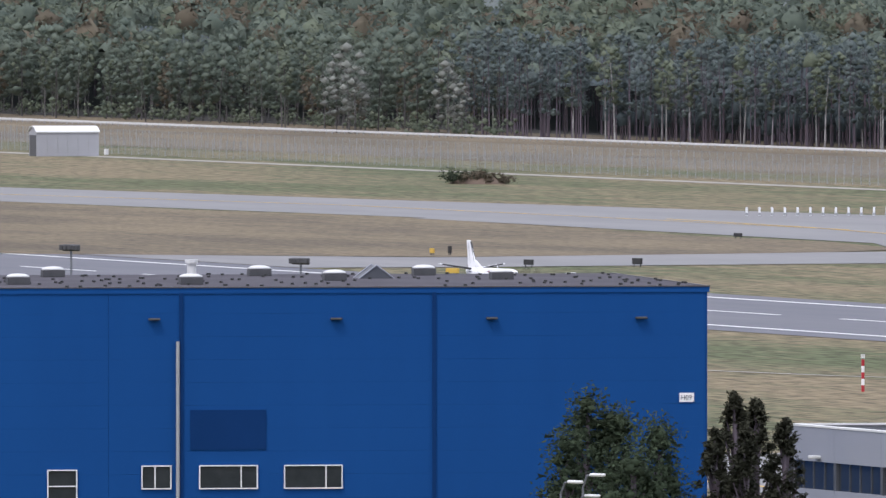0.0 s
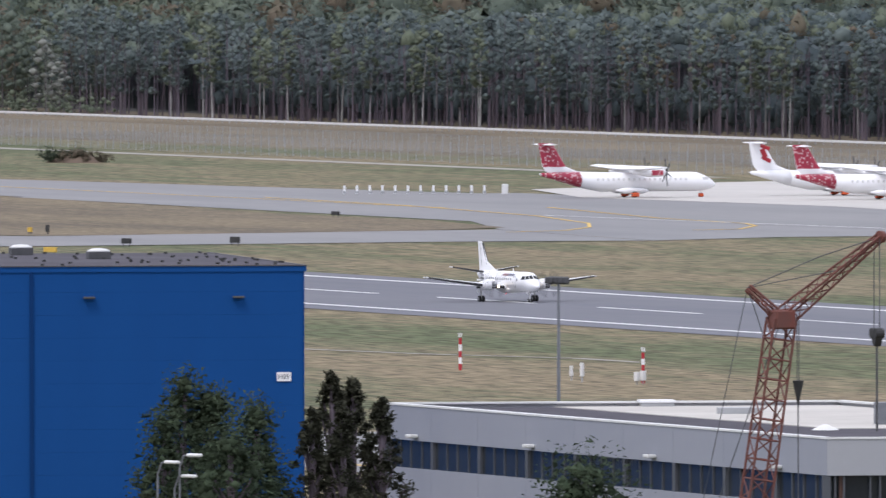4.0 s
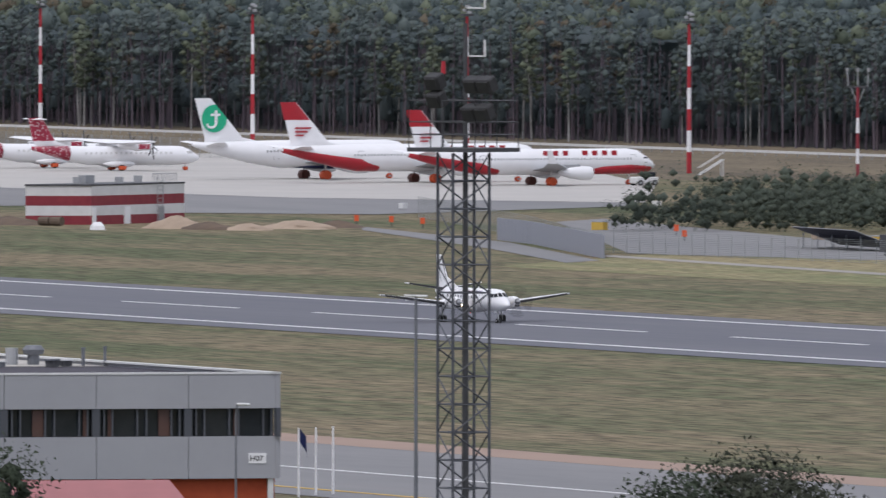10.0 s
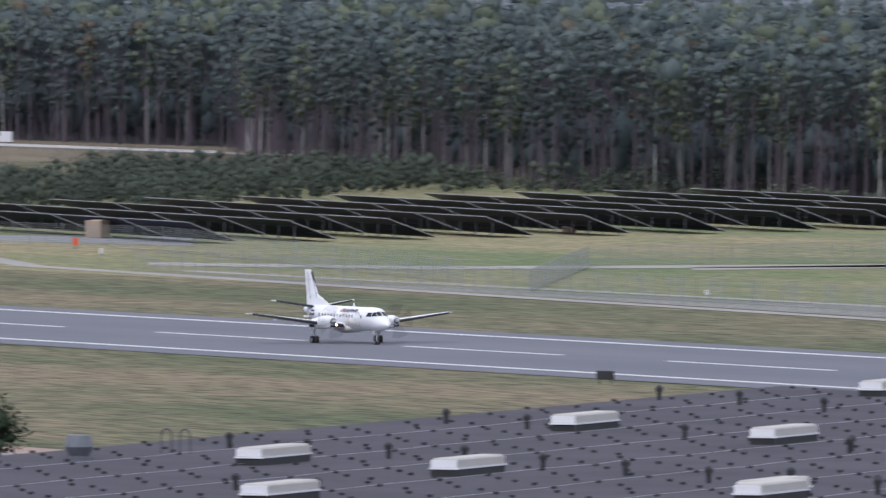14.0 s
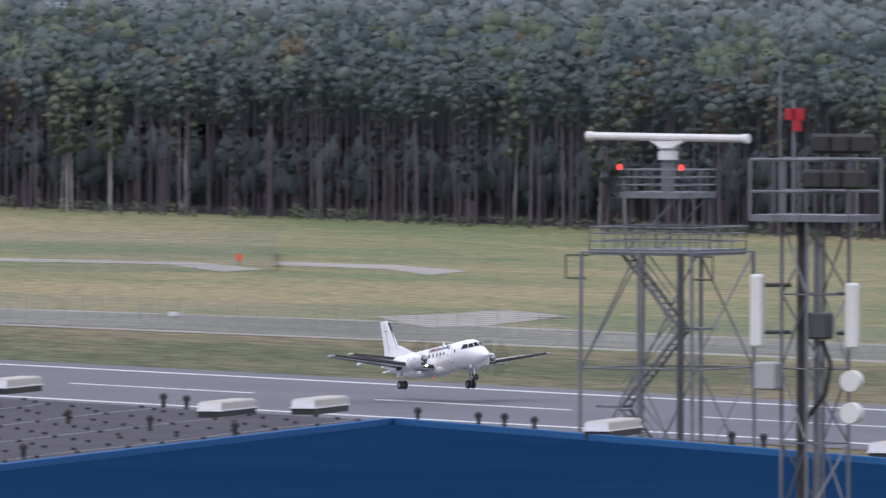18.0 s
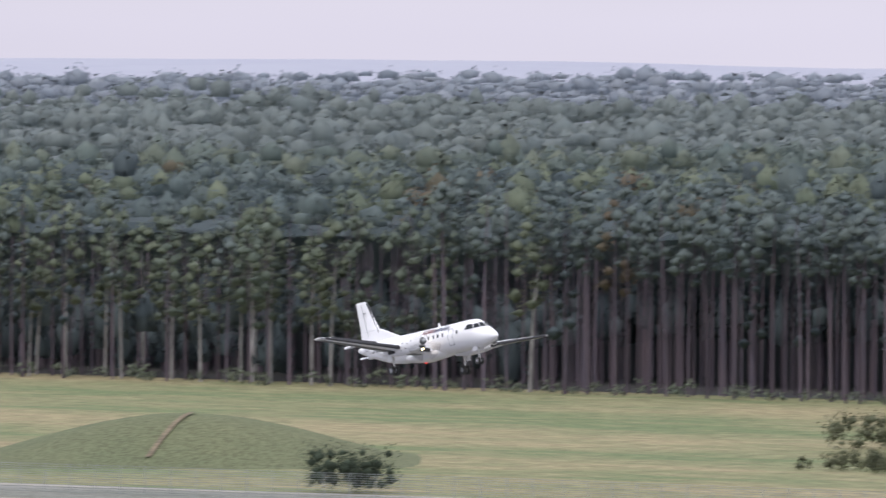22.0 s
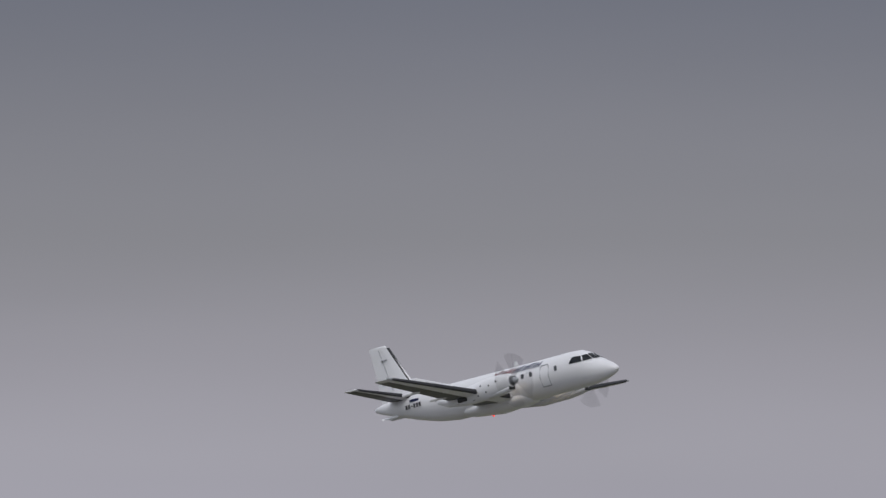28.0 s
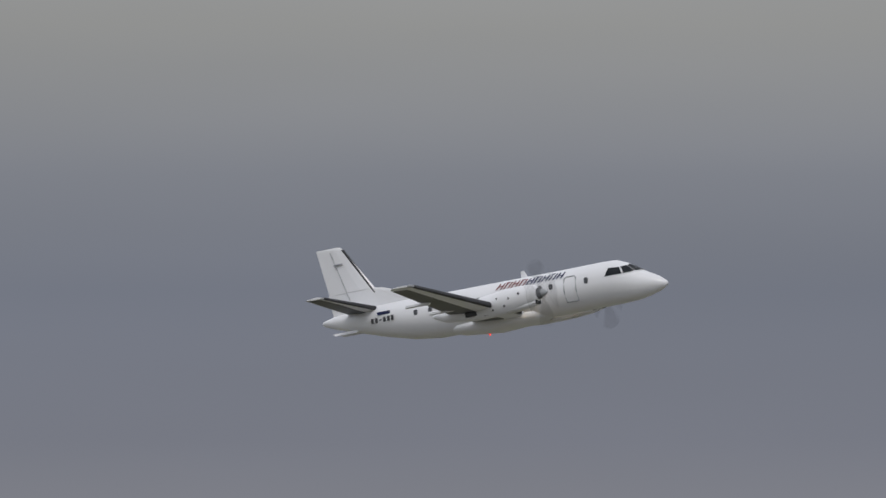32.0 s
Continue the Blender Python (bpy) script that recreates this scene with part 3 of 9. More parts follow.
def tree_kind(rng, sort, sprays, size):
    """One tree of unit kind: trunk arrays and crown arrays."""
    if sort in ("pine", "tall pine", "full pine"):
        h = 20.5
        tv, tf = ring_trunk(h * 0.93, 0.15, rng.normal() * 0.6)
        n = 13
        low = {"pine": 0.50, "tall pine": 0.62, "full pine": 0.26}[sort]
        u = np.sort(rng.random(n)) ** 0.85
        z = h * (low + (0.97 - low) * u)
        spread = 1.75 * np.sqrt(np.clip(1.02 - u ** 2.4, 0.02, 1)) * np.clip(0.55 + 1.6 * u, 0, 1)
        a = np.arange(n) * 2.4 + rng.random() * 6 + rng.normal(size=n) * 0.5
        c = np.stack([np.cos(a) * spread * 0.75, np.sin(a) * spread * 0.75, z], 1)
        got = crown(rng, c, 0.75 + 0.45 * rng.random(n), sprays, size, 0.72)
    elif sort == "spruce":
        h = 21.5
        tv, tf = ring_trunk(h * 0.9, 0.2, 0)
        n = 15
        u = np.linspace(0.0, 1, n)
        z = h * (0.3 + 0.68 * u)
        spread = 1.9 * (1 - u) ** 0.9 + 0.05
        a = np.arange(n) * 2.4 + rng.random() * 6
        c = np.stack([np.cos(a) * spread * 0.55, np.sin(a) * spread * 0.55, z], 1)
        got = crown(rng, c, 0.35 + 0.85 * (1 - u), sprays, size, 1.0)
    else:
        h = 18
        tv, tf = ring_trunk(h * 0.8, 0.17, rng.normal() * 0.8)
        n = 17
        a, u = np.arange(n) * 2.4 + rng.random() * 6 + rng.normal(size=n) * 0.5, (np.arange(n) + rng.random(n)) / n
        low = 0.22 if sort == "broad" else 0.4
        z = h * (low + (0.95 - low) * u)
        spread = (3.4 if sort == "broad" else 1.9) * np.sqrt(np.clip(1 - (1.9 * u - 0.85) ** 2, 0.05, 1))
        c = np.stack([np.cos(a) * spread * 0.75, np.sin(a) * spread * 0.75, z], 1)
        got = crown(rng, c, (1.25 if sort == "broad" else 0.9) * (0.8 + 0.5 * rng.random(n)), sprays, size, 0.85)
    return (tv, tf, *got)


def plant(kinds, spots, rng, low=0.8, high=1.15):
    """Trunks and crowns of all spots (x, y, z), joined."""
    tv, tf, cv, cf, cr, tn, cn = [], [], [], [], [], 0, 0
    for x, y, z in spots:
        a, b, c, d, e = kinds[rng.integers(len(kinds))]
        s, t = low + (high - low) * rng.random(), rng.random() * 6.28
        w = s * (0.85 + 0.35 * rng.random())
        turn = np.array([[math.cos(t), -math.sin(t), 0], [math.sin(t), math.cos(t), 0], [0, 0, 1]]).T
        m = turn * np.array([w, w, s])
        if a is not None:
            tv.append(a @ m + (x, y, z)), tf.append(b + tn)
            tn += len(a)
        cv.append(c @ m + (x, y, z)), cf.append(d + cn), cr.append(e @ turn)
        cn += len(c)
    return [np.concatenate(q) if q else None for q in (tv, tf, cv, cf, cr)]


def wood(name, kinds, spots, rng, bark, leaf, label, low=0.8, high=1.15):
    tv, tf, cv, cf, cr = plant(kinds, spots, rng, low, high)
    top = thing(name, label, "woodland", kind="stuff")
    if tv is not None:
        new("trunks", mesh_of("trunks", tv, tf, bark)).parent = top
    new("crowns", leafy_mesh("crowns", cv, cf, cr, leaf)).parent = top
    return top


def stand(x, y):
    """Height of a stand of trees: neighbours are of one age."""
    return 1 + 0.16 * noise.noise((x * 0.011, y * 0.006, 2.7)) + 0.10 * noise.noise((x * 0.0035, y * 0.003, 9.1))


EDGE = ([-5000, -3560, -3340, -2420, -2300, -2080, -1150, 300], [1130, 1128, 1100, 1128, 1075, 1005, 1002, 1000])


def edge_y(x):
    """The front of the woods along the field."""
    return float(np.interp(x, *EDGE))


def edge_y_all(x):
    return np.interp(x, *EDGE)


def strip_spots(x0, x1, d0, d1, step, row, rng):
    out = []
    d = d0
    while d < d1:
        for x in np.arange(x0, x1, step):
            px, py = x + rng.normal() * step * 0.35, edge_y(x) + d + rng.normal() * row * 0.35
            out.append((px, py, rise(px, py)))
        d += row
    return out


rng = np.random.default_rng(7)
FULL = [tree_kind(rng, "full pine", 600, 0.135) for _ in range(5)]
PINES = [tree_kind(rng, "pine", 540, 0.13) for _ in range(7)]
TALL = [tree_kind(rng, "tall pine", 470, 0.13) for _ in range(7)]
SPRUCES = [tree_kind(rng, "spruce", 560, 0.125) for _ in range(4)]
LEAFY = [tree_kind(rng, "leafy", 640, 0.14) for _ in range(5)]
BROAD = [tree_kind(rng, "broad", 760, 0.18) for _ in range(5)]


def share(spots, rng, cuts):
    """Deal the spots out by chance."""
    q = rng.random(len(spots))
    return [[p for p, r in zip(spots, q) if a <= r < b] for a, b in zip((0, *cuts), (*cuts, 1.01))]


west = strip_spots(-3420, -2300, 0, 11, 4.0, 5.5, rng)
east = strip_spots(-2300, -980, 0, 11, 3.7, 5.5, rng)
w_leaf, w_autumn, w_pine, w_spruce = share(west, rng, (0.12, 0.15, 0.93))
e_leaf, e_autumn, e_pine, e_spruce = share(east, rng, (0.13, 0.16, 0.84))
thick, bare = [p for p in e_pine if -1660 < p[0] < -1420], [p for p in e_pine if p[0] >= -1420 or -1980 < p[0] <= -1660]
t_leaf, t_full, t_pine = share(thick, rng, (0.42, 0.8))
e_leaf = [p for p in e_leaf if p[0] < -1420 or rng.random() < 0.3] + t_leaf
wood("mixed_wood", FULL, t_full, rng, M_bark, M_broad, "leafy mixed trees with low green crowns", 0.82, 1.05)
wood("pine_wood", TALL, bare, rng, M_bark, M_pine, "tall pine wood with long bare trunks", 0.9, 1.1)
wood("pine_wood", PINES, [p for p in e_pine if p[0] <= -1980] + t_pine, rng, M_bark, M_pine, "dense pine wood with bare reddish trunks", 0.86, 1.08)
wood("pine_wood", FULL, w_pine, rng, M_bark, M_pine, "pine wood with low dense crowns", 0.84, 1.08)
wood("spruce_wood", SPRUCES, w_spruce + e_spruce, rng, M_bark, M_spruce, "dark spruces along the edge of the wood", 0.82, 1.06)
wood("mixed_wood", LEAFY, w_leaf + e_leaf, rng, M_birch, M_leaf, "birches and leafy trees with pale trunks", 0.85, 1.1)
wood("autumn_wood", PINES, w_autumn + e_autumn, rng, M_bark, M_autumn, "browning trees among the pines", 0.8, 1.0)
b_leaf, b_green, b_pale = share(strip_spots(-4150, -3415, -6, 20, 7.0, 9, rng), rng, (0.22, 0.86))
wood("birch_wood", LEAFY, b_leaf, rng, M_trunk2, M_leaf, "birch wood with greyish trunks", 0.7, 1.05)
wood("broadleaf_wood", BROAD, b_green, rng, M_trunk2, M_broad, "round dark broadleaved trees", 0.75, 1.2)
wood("autumn_wood", BROAD, b_pale, rng, M_trunk2, M_autumn, "browning broadleaved trees", 0.55, 0.9)

# bare trunks inside the wood, and an added unseen sheet that blocks skylight
tv, tf, tn = [], [], 0
stems = [ring_trunk(14.5, 0.10 + 0.04 * k, 0.2 * k, 4) for k in range(3)]
for x, y, z in strip_spots(-3320, -1700, 11, 40, 3.1, 6.5, rng) + strip_spots(-1700, -940, 11, 60, 2.9, 6.0, rng) + strip_spots(-4150, -3320, 30, 62, 5.0, 8, rng):
    a, b = stems[rng.integers(3)]
    tv.append(a + (x, y, z)), tf.append(b + tn)
    tn += len(a)
tagged(new("wood_interior", mesh_of("wood_interior", np.concatenate(tv), np.concatenate(tf), M_bark)), "shaded inner trunks of the pine wood", "woodland", kind="stuff")
# Helper sheet under the crowns keeps skylight off the inner trunks.
xs_ = np.arange(-4300, -800, 6.0)
ds_ = np.array([24.0, 45.0, 90.0, 160.0, 240.0, 300.0])
v = np.array([(x, edge_y(x) + d, rise(x, edge_y(x) + d) + (15.8 if x > -3280 else 9.5) + 0.5 * rng.normal()) for d in ds_ for x in xs_])
k = (np.arange(len(ds_) - 1)[:, None] * len(xs_) + np.arange(len(xs_) - 1)[None, :]).ravel()
f = np.concatenate([np.stack([k, k + 1, k + 1 + len(xs_)], 1), np.stack([k, k + 1 + len(xs_), k + len(xs_)], 1)])
tagged(new("skylight_blocker", mesh_of("skylight_blocker", v, f, M_spruce)), "unseen sheet added inside the wood to block skylight", "woodland", kind="stuff")


def crowns_at(name, c, wide, material, g, tufts=30, flat=1.0, parent=None):
    """Uneven rounded crowns at the points c: a low dense dome with leaf sprays all over it."""
    bv, bf = LOWDOME
    m, n = len(c), len(bv)
    size = wide * (0.36 + 0.26 * g.random(m))
    peak = (0.8 + 0.8 * g.random(m) ** 2) * flat
    form = np.stack([size, size, size * peak], 1)
    v = c[:, None, :] + bv[None] * form[:, None, :] * (0.6 + 0.1 * g.normal(size=(m, n)))[:, :, None]
    f = (np.arange(m)[:, None, None] * n + bf[None]).reshape(-1, 3)
    d = g.normal(size=(m, tufts, 3))
    d /= np.linalg.norm(d, axis=2)[:, :, None]
    d[..., 2] = np.abs(d[..., 2]) * 1.1 - 0.3
    p = c[:, None, :] + d * form[:, None, :] * (0.62 + 0.5 * g.random((m, tufts, 1)))
    t = p[:, :, None, :] + g.normal(size=(m, tufts, 3, 3)) * (size * 0.115)[:, None, None, None] * np.array([1, 1, 0.5 + 0.4 * flat])
    bn = np.repeat(bv[None], m, axis=0)
    tn = np.repeat((d + g.normal(size=d.shape) * 0.12)[:, :, None, :], 3, axis=2)
    nrm = np.concatenate([bn.reshape(-1, 3), tn.reshape(-1, 3)])
    nrm /= np.linalg.norm(nrm, axis=1)[:, None] + 1e-6
    lf = m * n + np.arange(m * tufts * 3).reshape(-1, 3)
    ob = new(name, leafy_mesh(name, np.concatenate([v.reshape(-1, 3), t.reshape(-1, 3)]), np.concatenate([f, lf]), nrm, material))
    ob.parent = parent
    return ob


# Foliage added behind the trunks so the gaps look dim, not black.
young = [(x, y, z + 3.0 + 4.5 * rng.random()) for x, y, z in strip_spots(-3320, -1700, 9, 22, 2.8, 6, rng)]
young += [(x, y, z + 5.5 + 3.0 * rng.random()) for x, y, z in strip_spots(-1700, -940, 30, 52, 2.6, 7, rng)]
young += [(x, y, z + 2.5 + 5.5 * rng.random()) for x, y, z in strip_spots(-1660, -1420, 8, 24, 2.8, 6, rng)]
tagged(crowns_at("added_understorey", np.array(young), 3.8, M_spruce, rng, 46, 2.1), "added young growth that tones the gaps between the trunks", "woodland", kind="stuff")
back = strip_spots(-4250, -700, 13, 120, 4.6, 18, rng) + strip_spots(-4250, -700, 130, 290, 5.4, 32, rng)
back = [p for p in back if math.hypot(p[0], p[1]) < 4900]
back = [(x, y, z + 17.3 * stand(x, y) * (0.72 + 0.28 * min(1, (y - edge_y(x)) / 120) if x < -3280 else 1) + 0.9 * rng.normal()) for x, y, z in back]
leafy_west = [p for p in back if p[0] < -3400]
back = [p for p in back if p[0] >= -3400]
for spots_, mat_ in zip(share(leafy_west, rng, (0.2, 0.31, 0.36)), (M_broad, M_leaf, M_autumn)):
    tagged(crowns_at("broadleaf_canopy", np.array(spots_), 10.5, mat_, rng, 90, 0.9), "wide rounded crowns of broadleaved trees", "woodland", kind="stuff")
for name_, spots_, mat_, label_ in zip(("wood_canopy", "leafy_canopy", "autumn_canopy", "spruce_canopy"), share(back, rng, (0.55, 0.84, 0.89)), (M_pine, M_leaf, M_autumn, M_spruce),
                                       ("unbroken canopy of pine wood", "leafy canopy among pines", "turning autumn crowns among pines", "dark spruce tops among pines")):
    tagged(crowns_at(name_, np.array(spots_), 4.6, mat_, rng, 40), label_, "woodland", kind="stuff")


def canopy(name, r0, r1, dr, da, material, label, seed, tall=1.0, deep=20.0, wide=5.0, tufts=0, flat=1.0, second=None, side=(-77.0, -26.0)):
    """Rolling treetops far off: a leafy underlayer with crowns on it."""
    g = np.random.default_rng(seed)

    def level(x, y):
        return rise(x, y) + 15.8 * tall * (1 + 1.5 * (stand(x, y) - 1))

    rs = np.arange(r0, r1, dr)
    az = np.radians(np.arange(*side, da))
    v = []
    for i, r in enumerate(rs):
        for a in az:
            x, y = r * math.sin(a), r * math.cos(a)
            h = 2.0 if y < edge_y(x) + 290 or i == 0 else level(x, y) - 2.0 + g.normal() * 0.3 * flat
            v.append((x, y, h))
    n = len(az)
    k = (np.arange(len(rs) - 1)[:, None] * n + np.arange(n - 1)[None, :]).ravel()
    v = np.array(v)
    k = k[v[k][:, 1] > edge_y_all(v[k][:, 0]) + 200]
    f = np.concatenate([np.stack([k, k + n, k + n + 1], 1), np.stack([k, k + n + 1, k + 1], 1)])
    ob = new(name, mesh_of(name, v, f, material))
    tagged(ob, label, "woodland", kind="stuff")
    if not tufts:
        return ob
    spots = []
    for r in np.arange(r0 + deep, r1, deep):
        for a in np.arange(radians(side[0] + 0.02), radians(side[1] - 0.02), wide / r):
            q, b = r + g.normal() * deep * 0.35, a + g.normal() * wide / r * 0.35
            x, y = q * math.sin(b), q * math.cos(b)
            if y > edge_y(x) + 290:
                spots.append((x, y, level(x, y) + 0.3 + 0.9 * flat * g.normal()))
    one, two = share(spots, g, (0.68,))
    crowns_at("crowns", np.array(one), wide * 1.5, material, g, tufts, flat, ob)
    crowns_at("crowns", np.array(two), wide * 1.65, second or material, g, tufts, flat, ob)
    return ob


# The farther bands use the haze-tinted foliage colours.
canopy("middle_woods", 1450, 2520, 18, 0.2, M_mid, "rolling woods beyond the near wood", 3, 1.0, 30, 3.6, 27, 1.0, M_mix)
canopy("farther_woods", 2500, 3350, 20, 0.2, M_mid2, "woods in the middle distance, bluish haze in their colour", 4, 1.04, 44, 4.2, 21, 0.85)
canopy("distant_hazed_woods", 3320, 4150, 25, 0.15, M_far_haze, "distant woods with bluish haze in their colour", 5, 1.05, 50, 5.0, 14, 0.5, None, (-65.6, -26.0))
canopy("distant_hazed_woods", 3320, 4920, 25, 0.15, M_mid2, "distant woods on rising ground", 7, 1.05, 50, 6.0, 22, 0.8, None, (-77.0, -65.4))
canopy("farthest_hazed_woods", 4120, 4920, 40, 0.15, M_farther_haze, "farthest woods with pale haze in their colour", 6, 1.12, 70, 9.0, 0, 0.2, None, (-65.6, -26.0))
sheet("forest_floor", [(-4990, 1130), (-2330, 1128), (-2080, 1012), (400, 1006), (400, 1160), (-4990, 1160)], 0.04, M_floor, "needle-covered forest floor, tree shade put into its dark colour", "ground")

# ---- aircraft ----
def fuselage(parent, secs, material, seg=24, label=""):
    return part("fuselage", tube(bmesh.new(), secs, seg), material, parent, label, smooth=True)


def word(parent, text, size, m, material, shear=0.0, ext=0.01):
    cu = bpy.data.curves.new("lettering", "FONT")
    cu.body, cu.size, cu.extrude, cu.shear = text, size, ext, shear
    cu.materials.append(material)
    ob = new("lettering", cu)
    dg = bpy.context.evaluated_depsgraph_get()
    me = bpy.data.meshes.new_from_object(ob.evaluated_get(dg))
    bpy.data.objects.remove(ob)
    bpy.data.curves.remove(cu)
    out = new("lettering", me)
    out.parent = parent
    out.matrix_basis = m
    return out


def wheel(name, parent, c, r, w, material=None):
    bm = bmesh.new()
    rod(bm, (c[0], c[1] - w / 2, c[2]), (c[0], c[1] + w / 2, c[2]), r, seg=16)
    t = part(name, bm, material or M_black, parent)
    bm = bmesh.new()
    rod(bm, (c[0], c[1] - w / 2 - 0.01, c[2]), (c[0], c[1] + w / 2 + 0.01, c[2]), r * 0.5, seg=12)
    part("hub", bm, M_greyp, t)
    return t


def bilinear(q, u, v):
    return tuple((1 - v) * ((1 - u) * q[0][k] + u * q[1][k]) + v * ((1 - u) * q[3][k] + u * q[2][k]) for k in (0, 1))


def section(secs, x):
    """Middle height, half width and half height of a body at x."""
    xs = [q[0] for q in secs][::-1]
    return [float(np.interp(x, xs, [q[k] for q in secs][::-1])) for k in (1, 2, 3)]


def over_skin(secs, s, x, z):
    zc, w, h = section(secs, x)
    c = math.sqrt(max(0.0, 1 - ((z - zc) / h) ** 2))
    return (x, s * (w * c + 0.02), z + 0.01)


def nose_skin(secs, s, y, z):
    """Where the nose's skin stands at a width and height."""
    a, b = 5.0, 9.2
    for _ in range(30):
        m = (a + b) / 2
        zc, w, h = section(secs, m)
        if (y / w) ** 2 + ((z - zc) / h) ** 2 > 1:
            b = m
        else:
            a = m
    return (a + 0.03, s * (y + 0.012), z + 0.02)


def skin_pane(bm, at, n=6):
    """A pane that follows a curved skin, with thickness."""
    rows = [[Vector(at(i / n, j / n)) for i in range(n + 1)] for j in range(n + 1)]
    vs = [[bm.verts.new(q) for q in r] for r in rows]
    for j in range(n):
        for i in range(n):
            bm.faces.new((vs[j][i], vs[j][i + 1], vs[j + 1][i + 1], vs[j + 1][i]))
    res = bmesh.ops.solidify(bm, geom=bm.faces[:], thickness=0.02)
    bmesh.ops.recalc_face_normals(bm, faces=bm.faces)


def saab():
    """The twin turboprop that takes off; nose towards +x, ground under its main wheels at the origin."""
    p = thing("turboprop_airliner", "white twin-engined turboprop airliner taking off, black de-icing boots", "airplane")
    secs = [(10.20, 1.97, 0.05, 0.05), (10.05, 1.98, 0.22, 0.20), (9.7, 2.03, 0.42, 0.40), (9.1, 2.11, 0.64, 0.63), (8.5, 2.22, 0.82, 0.84), (8.0, 2.36, 0.95, 1.02), (7.4, 2.47, 1.07, 1.14), (6.6, 2.48, 1.14, 1.165), (4, 2.46, 1.155, 1.155),
            (-3.4, 2.46, 1.155, 1.155), (-5.0, 2.56, 1.08, 1.06), (-6.6, 2.74, 0.90, 0.86), (-8.2, 2.93, 0.62, 0.60), (-9.6, 3.08, 0.33, 0.34), (-10.3, 3.14, 0.12, 0.14), (-10.42, 3.15, 0.03, 0.04)]
    fuselage(p, secs, M_white)
    # wings: low, six degrees of dihedral
    for s in (1, -1):
        bm = plate(bmesh.new(), [(2.05, s * 0.9, 1.70, 3.0, 0.36), (1.85, s * 3.4, 1.95, 2.65, 0.30), (1.15, s * 10.4, 2.90, 1.35, 0.13), (0.95, s * 10.72, 2.95, 0.95, 0.06)])
        w = part("wing", bm, M_white, p, smooth=False)
        # Extra lower skin: the wing's underside shade is put into its colour.
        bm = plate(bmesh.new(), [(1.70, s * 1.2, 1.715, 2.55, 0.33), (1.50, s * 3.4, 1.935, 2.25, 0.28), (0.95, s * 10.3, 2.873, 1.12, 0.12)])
        part("wing_underside", bm, M_under_shade, w, "wing underside with its shade put into the colour")
        bm = plate(bmesh.new(), [(1.92, s * 3.9, 2.005, 0.30, 0.20), (1.22, s * 10.38, 2.898, 0.24, 0.12)])
        part("deicing_boot", bm, M_deice, w, "black rubber leading edge")
        bm = plate(bmesh.new(), [(2.12, s * 1.2, 1.73, 0.30, 0.22), (1.98, s * 2.7, 1.88, 0.30, 0.2)])
        part("deicing_boot", bm, M_deice, w, "black rubber leading edge")
        for y in (4.6, 7.0):
            bm = bmesh.new()
            box(bm, (-0.75 + 0.07 * y * 0.2, s * y, 1.70 + 0.11 * (y - 1)), (1.5, 0.16, 0.20), bev=0.05)
            part("flap_fairing", bm, M_white, w)
        bm = bmesh.new()
        rod(bm, (1.2, s * 10.45, 2.92), (1.0, s * 10.72, 2.96), 0.07)
        part("navigation_lamp", bm, M_greyp, w)
        # engine
        e = part("nacelle", tube(bmesh.new(), [(4.45, 2.22, 0.30, 0.34), (4.25, 2.20, 0.42, 0.50), (3.6, 2.16, 0.50, 0.62), (2.4, 2.08, 0.52, 0.66), (0.6, 1.95, 0.48, 0.55), (-1.1, 1.92, 0.34, 0.32), (-1.9, 2.0, 0.08, 0.08)], 16), M_white, p, smooth=True)
        e.matrix_basis = Matrix.Translation((0, s * 3.36, 0.02))
        bm = tube(bmesh.new(), [(4.32, 1.78, 0.30, 0.14), (3.7, 1.72, 0.36, 0.2), (2.6, 1.62, 0.3, 0.2)], 12)
        part("air_intake", bm, M_white, e, smooth=True)
        bm = bmesh.new()
        box(bm, (4.36, 0, 1.80), (0.08, 0.52, 0.24), bev=0.03)
        part("intake_mouth", bm, M_black, e, "dark engine intake")
        bm = bmesh.new()
        rod(bm, (0.9, s * 0.42, 1.78), (0.35, s * 0.62, 1.72), 0.14, seg=10)
        part("exhaust", bm, M_dark, e, "dark exhaust stub")
        for q, r in (((3.5, 2.35), 0.075), ((2.9, 2.2), 0.06), ((2.2, 2.3), 0.055), ((1.5, 2.05), 0.06), ((0.8, 2.2), 0.05), ((2.6, 1.85), 0.07), ((1.9, 1.75), 0.05), ((0.2, 1.95), 0.06)):
            bm = bmesh.new()
            yy = 0.50 - 0.055 * max(0.0, 2.0 - q[0]) - 0.16 * abs(q[1] - 2.1)
            rod(bm, (q[0], s * (yy - 0.06), q[1]), (q[0], s * (yy + 0.03), q[1]), r, seg=6)
            part("cowl_vent", bm, M_dark, e, "small dark cowling vent")
        bm = bmesh.new()
        rod(bm, (4.30, 0, 2.22), (4.47, 0, 2.22), 0.335, 0.30, seg=14)
        part("spinner_gap", bm, M_dark, e, "dark ring behind the spinner")
        bm = tube(bmesh.new(), [(4.98, 2.22, 0.04, 0.04), (4.8, 2.22, 0.16, 0.16), (4.48, 2.22, 0.27, 0.27)], 12)
        part("spinner", bm, M_greyp, e, "grey propeller spinner", smooth=True)
        bm = bmesh.new()
        rod(bm, (4.6, s * 3.36, 2.24), (4.66, s * 3.36, 2.24), 0.25, seg=10)
        hub = part("propeller", bm, M_dark, p, "spinning propeller blurred to a faint disc")
        props.append(hub)
